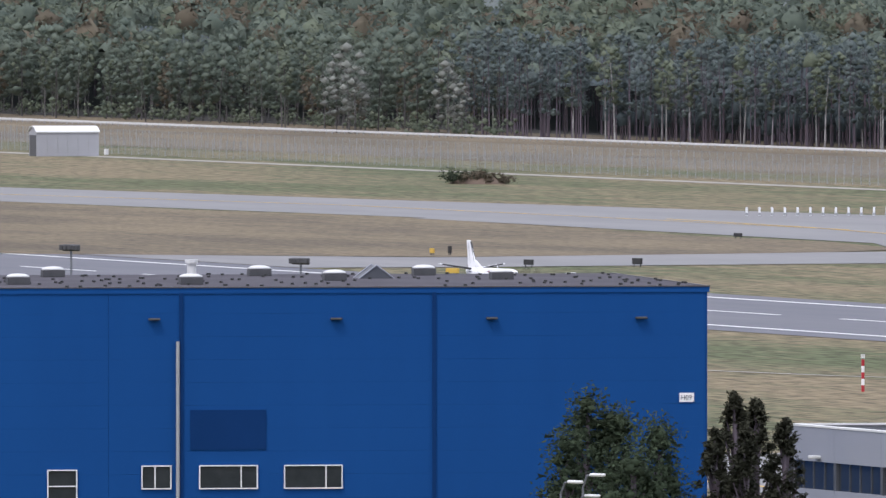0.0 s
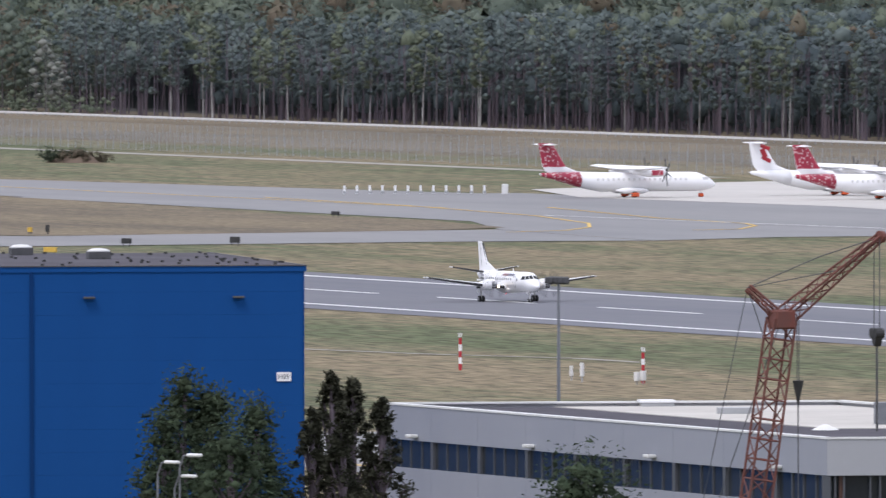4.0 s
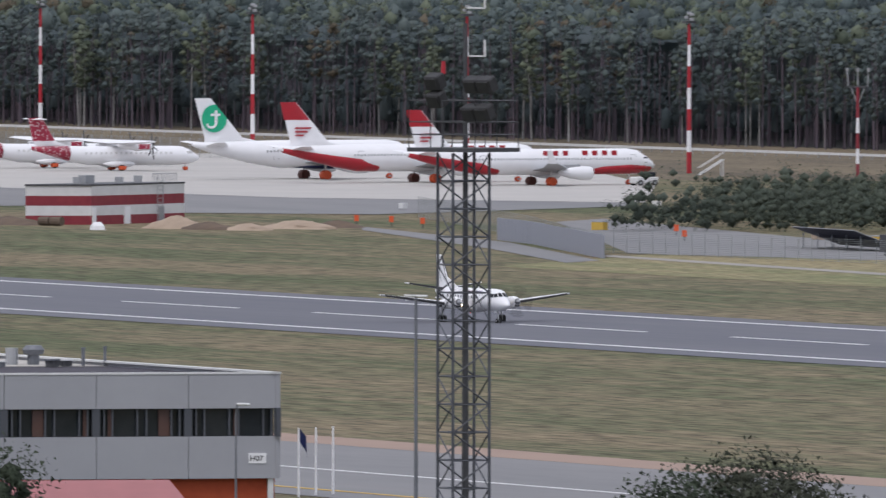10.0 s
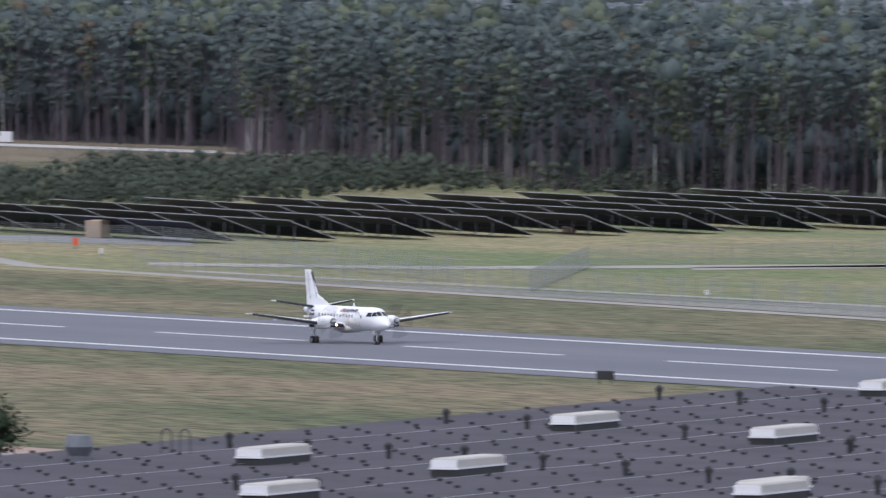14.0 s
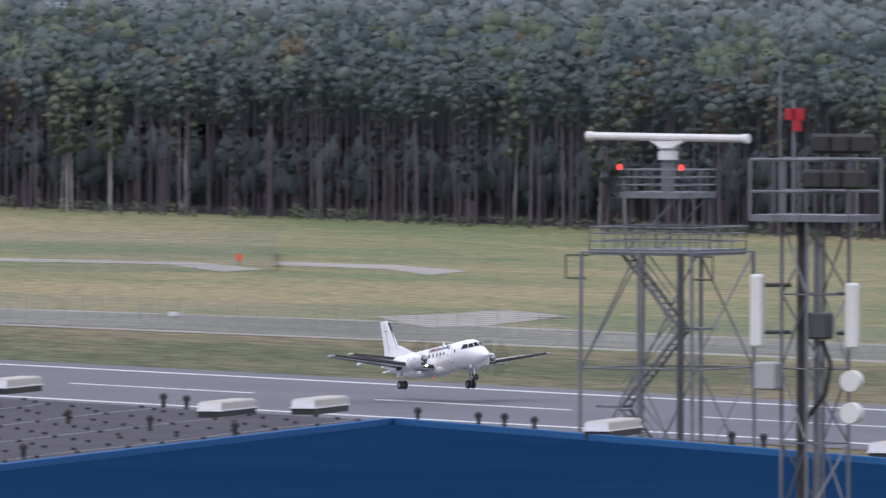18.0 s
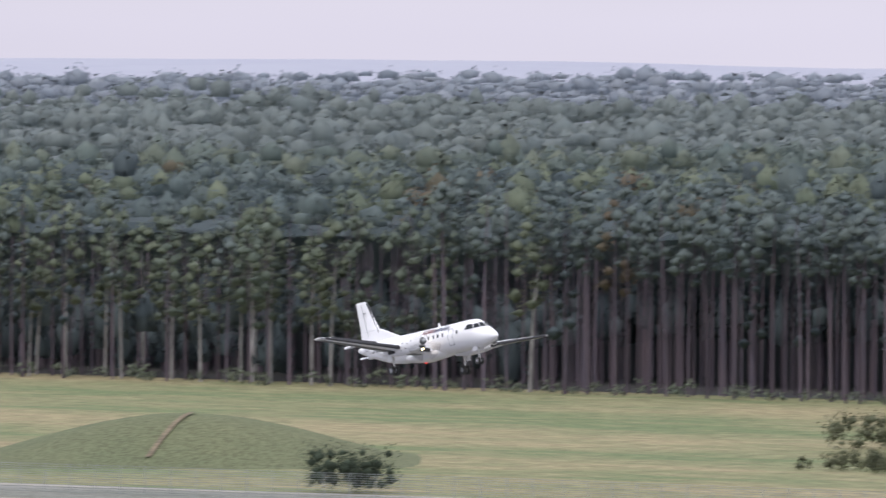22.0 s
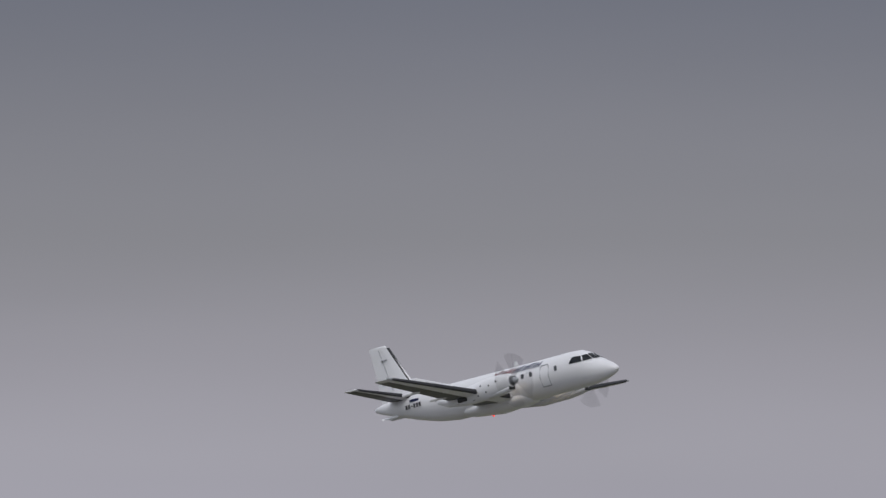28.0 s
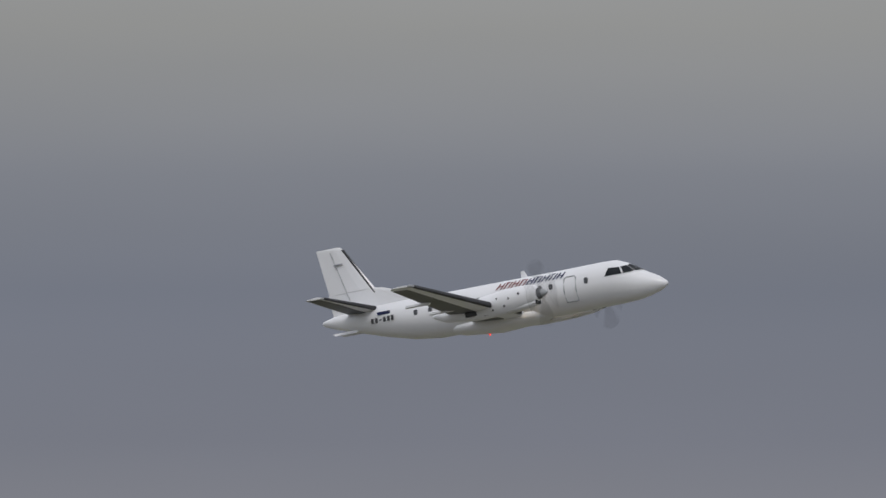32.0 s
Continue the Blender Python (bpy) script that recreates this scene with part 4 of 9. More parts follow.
        for k in range(4):
            a0 = k * math.pi / 2
            bm = bmesh.new()
            for j in range(5):
                a, b = a0 + j * 0.22, a0 + (j + 1) * 0.22
                q = [(4.63, s * 3.36 + r_ * math.cos(w_), 2.24 + r_ * math.sin(w_)) for r_, w_ in ((0.25, a), (1.66, a), (1.66, b), (0.25, b))]
                vs = [bm.verts.new(v) for v in q] + [bm.verts.new((v[0] - 0.04, v[1], v[2])) for v in q]
                bm.faces.new(vs[:4]), bm.faces.new(vs[4:])
                for i in (0, 1, 2, 3):
                    bm.faces.new((vs[i], vs[(i + 1) % 4], vs[4 + (i + 1) % 4], vs[4 + i]))
            bmesh.ops.remove_doubles(bm, verts=bm.verts, dist=0.001)
            part("blade", bm, M_blur, hub, "blurred propeller blade")
        # main gear
        bm = bmesh.new()
        rod(bm, (0.0, s * 3.36, 1.8), (0.0, s * 3.36, 0.4), 0.09)
        rod(bm, (0.0, s * 3.05, 0.38), (0.0, s * 3.67, 0.38), 0.06)
        rod(bm, (-0.2, s * 3.36, 1.75), (0.0, s * 3.36, 0.7), 0.05)
        leg = part("main_gear_leg", bm, M_whited, p)
        legs.append(leg)
        for d in (-0.22, 0.22):
            wheel("tyre", leg, (0, s * 3.36 + d, 0.38), 0.38, 0.24)
        bm = bmesh.new()
        box(bm, (0.0, s * 3.72, 1.35), (0.6, 0.04, 0.5))
        part("gear_door", bm, M_white, leg)
        # tailplane
        bm = plate(bmesh.new(), [(-6.85, s * 0.35, 3.35, 1.75, 0.18), (-7.85, s * 4.25, 3.99, 0.97, 0.08)])
        t = part("tailplane", bm, M_white, p)
        # Same shade-coloured skin beneath the tailplane.
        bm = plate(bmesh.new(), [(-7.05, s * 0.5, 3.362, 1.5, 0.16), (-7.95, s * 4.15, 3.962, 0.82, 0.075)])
        part("tailplane_underside", bm, M_under_shade, t, "tailplane underside with its shade put into the colour")
        bm = plate(bmesh.new(), [(-6.80, s * 0.5, 3.375, 0.22, 0.16), (-7.80, s * 4.05, 3.96, 0.18, 0.09)])
        part("deicing_boot", bm, M_deice, t, "black rubber leading edge")
    bm = plate(bmesh.new(), [(-3.3, 0, 3.42, 6.4, 0.10), (-6.6, 0, 4.50, 3.25, 0.18), (-7.05, 0, 4.56, 2.75, 0.24), (-8.7, 0, 6.85, 1.55, 0.14), (-8.9, 0, 6.97, 1.35, 0.08)], upright=True)
    fin = part("tail_fin", bm, M_white, p)
    bm = plate(bmesh.new(), [(-6.98, 0, 4.3, 0.24, 0.2), (-8.62, 0, 6.8, 0.2, 0.14)], upright=True)
    part("deicing_boot", bm, M_deice, fin, "black rubber leading edge")
    bm = bmesh.new()
    for y in (-0.115, 0.115):
        rod(bm, (-8.55, y * 1.1, 4.1), (-9.4, y * 0.75, 6.75), 0.022, seg=4)
    rod(bm, (-8.75, -0.16, 6.05), (-9.25, -0.13, 6.05), 0.04, seg=5)
    part("rudder_hinge", bm, M_greyp, fin)
    # ventral fins, antennas
    bm = plate(bmesh.new(), [(-8.0, 0.3, 2.5, 1.7, 0.1), (-8.2, 0.45, 2.36, 1.3, 0.05)], upright=True)
    part("ventral_strake", bm, M_white, p)
    bm = plate(bmesh.new(), [(-8.0, -0.3, 2.5, 1.7, 0.1), (-8.2, -0.45, 2.36, 1.3, 0.05)], upright=True)
    part("ventral_strake", bm, M_white, p)
    bm = plate(bmesh.new(), [(2.1, 0, 3.56, 0.45, 0.05), (1.88, 0, 3.95, 0.2, 0.03)], upright=True)
    part("antenna", bm, M_white, p)
    # belly fairing
    part("wing_fairing", tube(bmesh.new(), [(3.6, 1.6, 0.1, 0.1), (2.6, 1.55, 0.95, 0.42), (0, 1.5, 1.15, 0.5), (-2, 1.6, 0.9, 0.4), (-3.6, 1.75, 0.1, 0.1)], 16), M_white, p, smooth=True)
    # cabin windows, door, cockpit glass
    for s in (1, -1):
        for x in (6.05, 3.95, 3.25, 2.6, 1.85, 1.1, 0.35, -0.4, -1.15, -1.9, -2.65, -3.3, -4.2):
            bm = bmesh.new()
            yy = 1.128 if x > -3.5 else 1.09
            box(bm, (x, s * yy, 2.72), (0.22, 0.06, 0.32), bev=0.05)
            part("cabin_window", bm, M_pane, p)
        bm = bmesh.new()
        for a, b in (((5.42, 1.8), (5.42, 2.4)), ((5.42, 2.4), (5.42, 3.0)), ((4.72, 1.8), (4.72, 2.4)), ((4.72, 2.4), (4.72, 3.0)), ((5.42, 3.0), (5.32, 3.1)), ((5.32, 3.1), (4.82, 3.1)), ((4.82, 3.1), (4.72, 3.0)), ((5.42, 1.8), (4.72, 1.8))):
            ya, yb = (math.sqrt(max(0, 1.165 ** 2 - (z - 2.46) ** 2)) for z in (a[1], b[1]))
            rod(bm, (a[0], s * ya, a[1]), (b[0], s * yb, b[1]), 0.032, seg=4)
        part("door_outline", bm, M_greyp, p)
        for corners in (((7.14, 2.74), (8.06, 2.77), (7.86, 3.14), (7.32, 3.16)),):
            bm = bmesh.new()
            skin_pane(bm, lambda u, v: over_skin(secs, s, *bilinear(corners, u, v)))
            part("cockpit_window", bm, M_glass, p, "dark side cockpit window")
        for corners in (((0.84, 2.77), (0.50, 2.83), (0.42, 3.20), (0.68, 3.13)), ((0.45, 2.84), (0.05, 2.88), (0.05, 3.26), (0.37, 3.21))):
            bm = bmesh.new()
            skin_pane(bm, lambda u, v: nose_skin(secs, s, *bilinear(corners, u, v)))
            part("cockpit_window", bm, M_glass, p, "dark windscreen pane")
    # nose gear
    bm = bmesh.new()
    rod(bm, (7.4, 0, 1.6), (7.4, 0, 0.3), 0.07)
    rod(bm, (7.2, 0, 1.5), (7.36, 0, 0.7), 0.04)
    leg = part("nose_gear_leg", bm, M_whited, p)
    legs.append(leg)
    for d in (-0.17, 0.17):
        wheel("tyre", leg, (7.4, d, 0.27), 0.27, 0.17)
    for y in (0.33, -0.33):
        bm = bmesh.new()
        box(bm, (7.36, y, 1.3), (0.6, 0.03, 0.4))
        part("gear_door", bm, M_white, leg)
    # landing lamps on the wing root, beacon
    for s in (1, -1):
        bm = bmesh.new()
        bmesh.ops.create_uvsphere(bm, u_segments=8, v_segments=6, radius=0.11, matrix=Matrix.Translation((2.2, s * 2.0, 1.86)))
        part("landing_lamp", bm, M_lamp, p, "lit yellowish landing lamp")
    bm = bmesh.new()
    bmesh.ops.create_uvsphere(bm, u_segments=8, v_segments=6, radius=0.06, matrix=Matrix.Translation((-0.6, 0, 1.02)))
    part("beacon", bm, M_redlamp, p, "red anti-collision beacon")
    # airline name: red and blue slanted strokes, drawn as plain shapes
    bm, bm2 = bmesh.new(), bmesh.new()
    for k, x in enumerate(np.linspace(0.75, 4.35, 9)):
        b = bm if k < 4 else bm2
        zz = 3.25
        yy = -math.sqrt(1.185 ** 2 - (zz - 2.46) ** 2)
        for dx in (0, 0.26):
            m = Matrix.Translation((x + dx, yy, zz)) @ Matrix.Rotation(radians(-44), 4, "X") @ Matrix.Rotation(radians(20), 4, "Y")
            box(b, (0, 0, 0), (0.06, 0.02, 0.46), m=m)
        m = Matrix.Translation((x + 0.15, yy - 0.01, zz + 0.05)) @ Matrix.Rotation(radians(-44), 4, "X")
        box(b, (0, 0, 0.14 if k % 2 else -0.06), (0.22, 0.02, 0.05), m=m)
    part("airline_lettering", bm, M_darkred, p, "dark red slanted lettering bars")
    part("airline_lettering", bm2, M_navy, p, "blue slanted lettering bars")
    # registration and flag as bars
    for k in range(6):
        x = -6.95 + 0.26 * k
        zz, rr = 2.72, 0.86 + 0.035 * k
        bm = bmesh.new()
        box(bm, (x, -rr - 0.0, zz), (0.15, 0.03, 0.26 if k != 2 else 0.06))
        part("registration_bar", bm, M_dark, p)
    bm = bmesh.new()
    box(bm, (-6.2, -0.915, 3.05), (0.75, 0.03, 0.16))
    part("flag_bar", bm, M_navy, p, "small dark blue flag bar")
    return p


props, legs = [], []
plane = saab()
plane.scale = (0.89, 0.89, 0.89)


def atr(tail_mat, tail_label, covers=True):
    """High-wing T-tailed turboprop, parked; ground under its main wheels at the origin."""
    p = thing("parked_turboprop", tail_label, "airplane", group="parked turboprops")
    fuselage(p, [(13.0, 1.75, 0.05, 0.05), (12.8, 1.78, 0.3, 0.28), (12.2, 1.85, 0.72, 0.66), (11.3, 2.0, 1.1, 1.05), (10.2, 2.15, 1.36, 1.32), (9, 2.18, 1.43, 1.37), (-4.6, 2.18, 1.43, 1.37), (-7.5, 2.5, 1.25, 1.1), (-10.5, 2.95, 0.75, 0.65), (-13.2, 3.3, 0.2, 0.22), (-13.6, 3.35, 0.05, 0.06)], M_white)
    bm = tube(bmesh.new(), [(-7.6, 2.52, 1.262, 1.112), (-10.5, 2.95, 0.762, 0.662), (-13.3, 3.3, 0.21, 0.23)], 24)
    part("painted_tail_cone", bm, tail_mat, p, "red and white patterned tail cone", smooth=True)
    for s in (1, -1):
        bm = plate(bmesh.new(), [(1.2, 0, 4.0, 2.55, 0.45), (1.2, s * 4.9, 4.05, 2.5, 0.42), (0.6, s * 13.4, 4.3, 1.4, 0.18)])
        w = part("wing", bm, M_white, p)
        e = part("nacelle", tube(bmesh.new(), [(3.9, 3.55, 0.3, 0.3), (3.6, 3.5, 0.45, 0.55), (1.5, 3.5, 0.5, 0.66), (-0.8, 3.6, 0.3, 0.35), (-1.6, 3.7, 0.06, 0.08)], 14), M_white, p, smooth=True)
        e.matrix_basis = Matrix.Translation((0, s * 4.05, 0))
        if covers:
            bm = bmesh.new()
            box(bm, (2.5, s * -0.0, 3.5), (1.7, 1.06, 0.75))
            part("engine_cover", bm, M_folk, e, "red patterned engine panel")
        for k in range(6):
            a = 0.3 + k * math.pi / 3
            bm = rod(bmesh.new(), (4.0, 0, 3.55), (4.0, 1.95 * math.cos(a), 3.55 + 1.95 * math.sin(a)), 0.13, 0.08, seg=4)
            part("propeller_blade", bm, M_dark, e, "dark propeller blade")
        bm = plate(bmesh.new(), [(-11.6, 0, 7.45, 1.7, 0.2), (-12.3, s * 3.6, 7.5, 1.0, 0.1)])
        part("tailplane", bm, M_white, p)
        bm = tube(bmesh.new(), [(2.4, 0.95, 0.08, 0.08), (1.4, 0.95, 0.5, 0.42), (-1.4, 0.95, 0.5, 0.42), (-2.6, 1.0, 0.08, 0.08)], 12)
        g = part("gear_sponson", bm, M_white, p, smooth=True)
        g.matrix_basis = Matrix.Translation((0, s * 1.45, 0))
        leg = thing_part("main_gear", p)
        for d in (-0.2, 0.2):
            wheel("tyre", leg, (0, s * 2.05 + d, 0.42), 0.42, 0.26)
        bm = bmesh.new()
        box(bm, (0.1, s * 2.05, 0.42), (1.0, 0.9, 0.55), bev=0.1)
        part("wheel_cover", bm, M_orange, p, "orange wheel cover")
    bm = plate(bmesh.new(), [(-6.0, 0, 3.4, 6.0, 0.15), (-8.0, 0, 3.75, 4.6, 0.3), (-9.6, 0, 4.4, 3.5, 0.3), (-11.6, 0, 7.65, 2.1, 0.2)], upright=True)
    fin = part("tail_fin", bm, M_white, p)
    bm = plate(bmesh.new(), [(-9.55, 0, 4.35, 3.52, 0.32), (-11.62, 0, 7.67, 2.1, 0.22)], upright=True)
    part("painted_fin", bm, tail_mat, fin, "red patterned fin paint")
    for s in (1, -1):
        for k in range(18):
            bm = bmesh.new()
            box(bm, (8.0 - k * 0.78, s * 1.41, 2.55), (0.26, 0.06, 0.34))
            part("cabin_window", bm, M_whited, p, "papered-over cabin window")
        bm = bmesh.new()
        box(bm, (11.05, s * 0.82, 2.62), (0.95, 0.5, 0.36), rz=s * -20)
        part("cockpit_window", bm, M_whited, p)
    leg = thing_part("nose_gear", p)
    for d in (-0.18, 0.18):
        wheel("tyre", leg, (10.8, d, 0.28), 0.28, 0.18)
    bm = bmesh.new()
    rod(bm, (10.8, 0, 1.2), (10.8, 0, 0.28), 0.08)
    part("nose_gear_leg", bm, M_whited, p)
    bm = bmesh.new()
    box(bm, (10.8, 0, 0.28), (0.6, 0.75, 0.5), bev=0.08)
    part("wheel_cover", bm, M_orange, p, "orange wheel cover")
    return p


def thing_part(name, parent):
    """A small axle mesh that carries wheels."""
    bm = bmesh.new()
    rod(bm, (0, -0.3, 0.42), (0, 0.3, 0.42), 0.05)
    return part(name, bm, M_dark, parent)


def pattern(name, a, b, scale):
    m = bpy.data.materials.new(name)
    m.use_nodes = True
    n, l = m.node_tree.nodes, m.node_tree.links
    co, vo = n.new("ShaderNodeTexCoord"), n.new("ShaderNodeTexVoronoi")
    vo.inputs["Scale"].default_value = scale
    l.new(co.outputs["Object"], vo.inputs["Vector"])
    ra = n.new("ShaderNodeValToRGB")
    ra.color_ramp.interpolation = "CONSTANT"
    ra.color_ramp.elements[0].color = (*b, 1)
    ra.color_ramp.elements[1].position, ra.color_ramp.elements[1].color = 0.36, (*a, 1)
    l.new(vo.outputs["Distance"], ra.inputs[0])
    l.new(ra.outputs[0], n["Principled BSDF"].inputs["Base Color"])
    n["Principled BSDF"].inputs["Roughness"].default_value = 0.35
    return m


M_folk = pattern("red_white_folk_pattern", (0.34, 0.02, 0.05), (0.62, 0.42, 0.43), 2.6)
HEAD = 91
first_atr = atr(M_folk, "white parked turboprop with red patterned tail and orange wheel covers")
spots = [((-2437.1, 873.1)), ((-2406.9, 899.9)), ((-2443.6, 939.9)), ((-2416.8, 939.9))]
first_atr.matrix_basis = pose(*spots[0], 0.1, 0, 0, HEAD)
for s in spots[1:]:
    copy_thing(first_atr, pose(*s, 0.1, 0, 0, HEAD))
other = atr(M_white, "white parked turboprop with a red tail emblem", covers=False)
other.matrix_basis = pose(*(-2440.5, 905.9), 0.1, 0, 0, HEAD)
for s in (1, -1):
    bm = bmesh.new()
    for x0, z0, w0, h0, tilt in ((-11.3, 6.9, 1.5, 0.5, 20), (-11.5, 6.05, 0.75, 1.3, -25), (-11.1, 5.2, 1.5, 0.55, 28)):
        box(bm, (0, 0, 0), (w0, 0.05, h0), m=Matrix.Translation((x0, s * 0.2, z0)) @ Matrix.Rotation(radians(tilt), 4, "Y"), bev=0.02)
    part("tail_emblem", bm, M_red, other, "red slanted tail emblem strokes")


def jet(length, tail, belly, label, group, stretch=0.0):
    """Low-wing twin jet, parked; ground under its main wheels at the origin."""
    p = thing("parked_jet", label, "airplane", group=group)
    nose, tl = length * 0.44, -length * 0.56
    fuselage(p, [(nose, 3.0, 0.06, 0.06), (nose - 0.4, 3.05, 0.6, 0.55), (nose - 1.5, 3.2, 1.3, 1.25), (nose - 3.2, 3.55, 1.85, 1.9), (nose - 5.0, 3.7, 1.97, 2.05), (tl + 14, 3.7, 1.97, 2.05), (tl + 9, 4.05, 1.65, 1.6), (tl + 4, 4.6, 0.95, 0.95), (tl + 0.8, 5.05, 0.36, 0.4), (tl, 5.1, 0.12, 0.15)], M_white, 28)
    for s in (1, -1):
        bm = plate(bmesh.new(), [(4.4, s * 1.2, 2.35, 7.2, 0.8), (0.6, s * 6.5, 2.8, 4.2, 0.5), (-6.2, s * 16.6, 3.7, 1.7, 0.2)])
        w = part("wing", bm, M_greyp, p)
        bm = plate(bmesh.new(), [(-6.3, s * 16.6, 3.7, 1.5, 0.12), (-7.4, s * 17.0, 5.7, 0.8, 0.06)])
        part("wingtip_fence", bm, M_white, w)
        e = part("engine", tube(bmesh.new(), [(5.2, 1.95, 0.86, 0.9), (4.9, 1.95, 1.02, 1.06), (3.2, 1.95, 1.08, 1.1), (1.2, 2.0, 0.85, 0.85), (0.0, 2.05, 0.55, 0.55), (-0.6, 2.05, 0.3, 0.3)], 20), M_white, p, smooth=True)
        e.matrix_basis = Matrix.Translation((0.3, s * 5.6, 0))
        bm = bmesh.new()
        rod(bm, (5.22, 0, 1.95), (5.0, 0, 1.95), 0.8, seg=20)
        part("engine_blank", bm, M_whited, e, "covered engine intake")
        bm = bmesh.new()
        box(bm, (1.6, 0, 2.9), (3.2, 0.35, 0.9), bev=0.1)
        part("pylon", bm, M_greyp, e)
        bm = plate(bmesh.new(), [(tl + 5.6, s * 0.5, 5.0, 3.6, 0.3), (tl + 2.4, s * 6.2, 5.55, 1.4, 0.12)])
        part("tailplane", bm, M_white, p)
        bm = bmesh.new()
        rod(bm, (-0.6, s * 3.6, 2.6), (-0.6, s * 3.6, 0.6), 0.16)
        leg = part("main_gear_leg", bm, M_whited, p)
        for d in (-0.45, 0.45):
            wheel("tyre", leg, (-0.6, s * 3.6 + d, 0.58), 0.58, 0.42)
        bm = bmesh.new()
        rod(bm, (-0.6, s * 3.6 - 0.72, 0.6), (-0.6, s * 3.6 + 0.72, 0.6), 0.7, seg=14)
        part("wheel_cover", bm, M_orange if s < 0 else M_rust, p, "round orange wheel cover")
        for k in range(int((length - 16) / 0.55)):
            bm = bmesh.new()
            box(bm, (nose - 5.2 - k * 0.55, s * 1.93, 4.15), (0.22, 0.08, 0.32))
            part("cabin_window", bm, M_greyp, p)
        bm = bmesh.new()
        box(bm, (nose - 2.35, s * 0.85, 4.15), (1.0, 0.9, 0.45), rz=s * -28)
        part("cockpit_window", bm, M_glass, p)
        for xd in (nose - 5.0, tl + 12.5):
            bm = bmesh.new()
            for a, b in (((0, 2.9), (0, 4.75)), ((0.9, 2.9), (0.9, 4.75)), ((0, 4.75), (0.9, 4.75))):
                ya, yb = (1.985 * math.sqrt(max(0.02, 1 - ((z - 3.7) / 2.06) ** 2)) for z in (a[1], b[1]))
                rod(bm, (xd + a[0], s * ya, a[1]), (xd + b[0], s * yb, b[1]), 0.03, seg=4)
            part("door_outline", bm, M_greyp, p)
    bm = plate(bmesh.new(), [(tl + 12.0, 0, 5.4, 10, 0.2), (tl + 8.2, 0, 6.2, 6.2, 0.4), (tl + 3.0, 0, 12.0, 2.6, 0.25)], upright=True)
    fin = part("tail_fin", bm, M_white, p)
    bm = bmesh.new()
    rod(bm, (nose - 4.6, 0, 2.0), (nose - 4.6, 0, 0.4), 0.1)
    leg = part("nose_gear_leg", bm, M_whited, p)
    for d in (-0.22, 0.22):
        wheel("tyre", leg, (nose - 4.6, d, 0.38), 0.38, 0.24, M_orange)
    return p, fin, nose, tl


green_jet, fin, gn, gt = jet(37, None, None, "white parked twin jet with a green tail fin", "parked jets")
for s in (1, -1):
    bm = bmesh.new()
    ring = []
    for k in range(28):
        a = 2 * math.pi * k / 28
        z = 9.0 + 2.05 * math.sin(a)
        lead_x = gt + 8.2 - (z - 6.2) * 5.2 / 5.8
        x = gt + 3.5 + 2.05 * math.cos(a)
        ring.append((min(max(x, lead_x - 6.2 + (z - 6.2) * 0.62 + 0.05), lead_x - 0.12), s * 0.25, z))
    loft(bm, [ring, [(x, s * 0.31, z) for x, y, z in ring]])
    part("green_fin_paint", bm, M_green, fin, "green disc painted on the fin")
    bm = bmesh.new()
    box(bm, (gt + 3.75, s * 0.34, 9.2), (0.42, 0.05, 2.0))
    box(bm, (gt + 3.65, s * 0.34, 9.55), (1.5, 0.05, 0.36))
    for k in range(5):
        a, b = math.pi * (1.0 + 0.2 * k), math.pi * (1.2 + 0.2 * k)
        d = (gt + 3.0, 8.25)
        rod(bm, (d[0] - 0.75 * math.cos(a), s * 0.34, d[1] + 0.6 * math.sin(a)), (d[0] - 0.75 * math.cos(b), s * 0.34, d[1] + 0.6 * math.sin(b)), 0.18, seg=6)
    part("fin_letter", bm, M_white, fin, "white fin emblem shape")
bm = tube(bmesh.new(), [(gt + 15, 2.05, 0.7, 0.35), (gt + 22, 1.78, 1.35, 0.35), (gt + 27, 1.85, 0.9, 0.3)], 16)
part("belly_stripe", bm, M_navy, green_jet, "dark blue belly stripe", smooth=True)
green_jet.matrix_basis = pose(*(-2339.2, 939.7), 0.1, 0, 0, 94) @ Matrix.Scale(0.95, 4)
red_jet, fin, rn, rt = jet(44.5, None, None, "white parked jet with red tail and red belly", "parked jets")
bm = plate(bmesh.new(), [(rt + 5.3, 0, 9.4, 4.3, 0.38), (rt + 2.95, 0, 12.05, 2.6, 0.27)], upright=True)
part("red_fin_paint", bm, M_red, fin, "red fin paint")
for s in (1, -1):
    for k in range(3):
        bm = bmesh.new()
        box(bm, (rt + 4.0 - 0.3 * k, s * 0.3, 8.2 - 0.55 * k), (2.6 - 0.6 * k, 0.14, 0.24), m=None)
        part("fin_stripe", bm, M_red, fin, "red wing-shaped stripe")
bm = tube(bmesh.new(), [(rt + 0.7, 4.96, 0.40, 0.40), (rt + 4, 4.46, 1.0, 0.86), (rt + 9, 3.7, 1.7, 1.3), (rt + 13, 3.1, 1.99, 1.4), (rt + 16, 2.4, 1.6, 0.76)], 24)
part("tail_paint", bm, M_red, red_jet, "red paint sweeping under the tail", smooth=True)
bm = tube(bmesh.new(), [(rn - 14, 2.2, 1.3, 0.55), (rn - 10, 2.62, 1.9, 0.99), (rn - 5, 2.82, 1.99, 1.16), (rn - 3.0, 2.75, 1.80, 1.06), (rn - 1.4, 2.72, 1.22, 0.76), (rn - 0.5, 2.8, 0.5, 0.3)], 24)
part("nose_paint", bm, M_red, red_jet, "red paint under the nose", smooth=True)
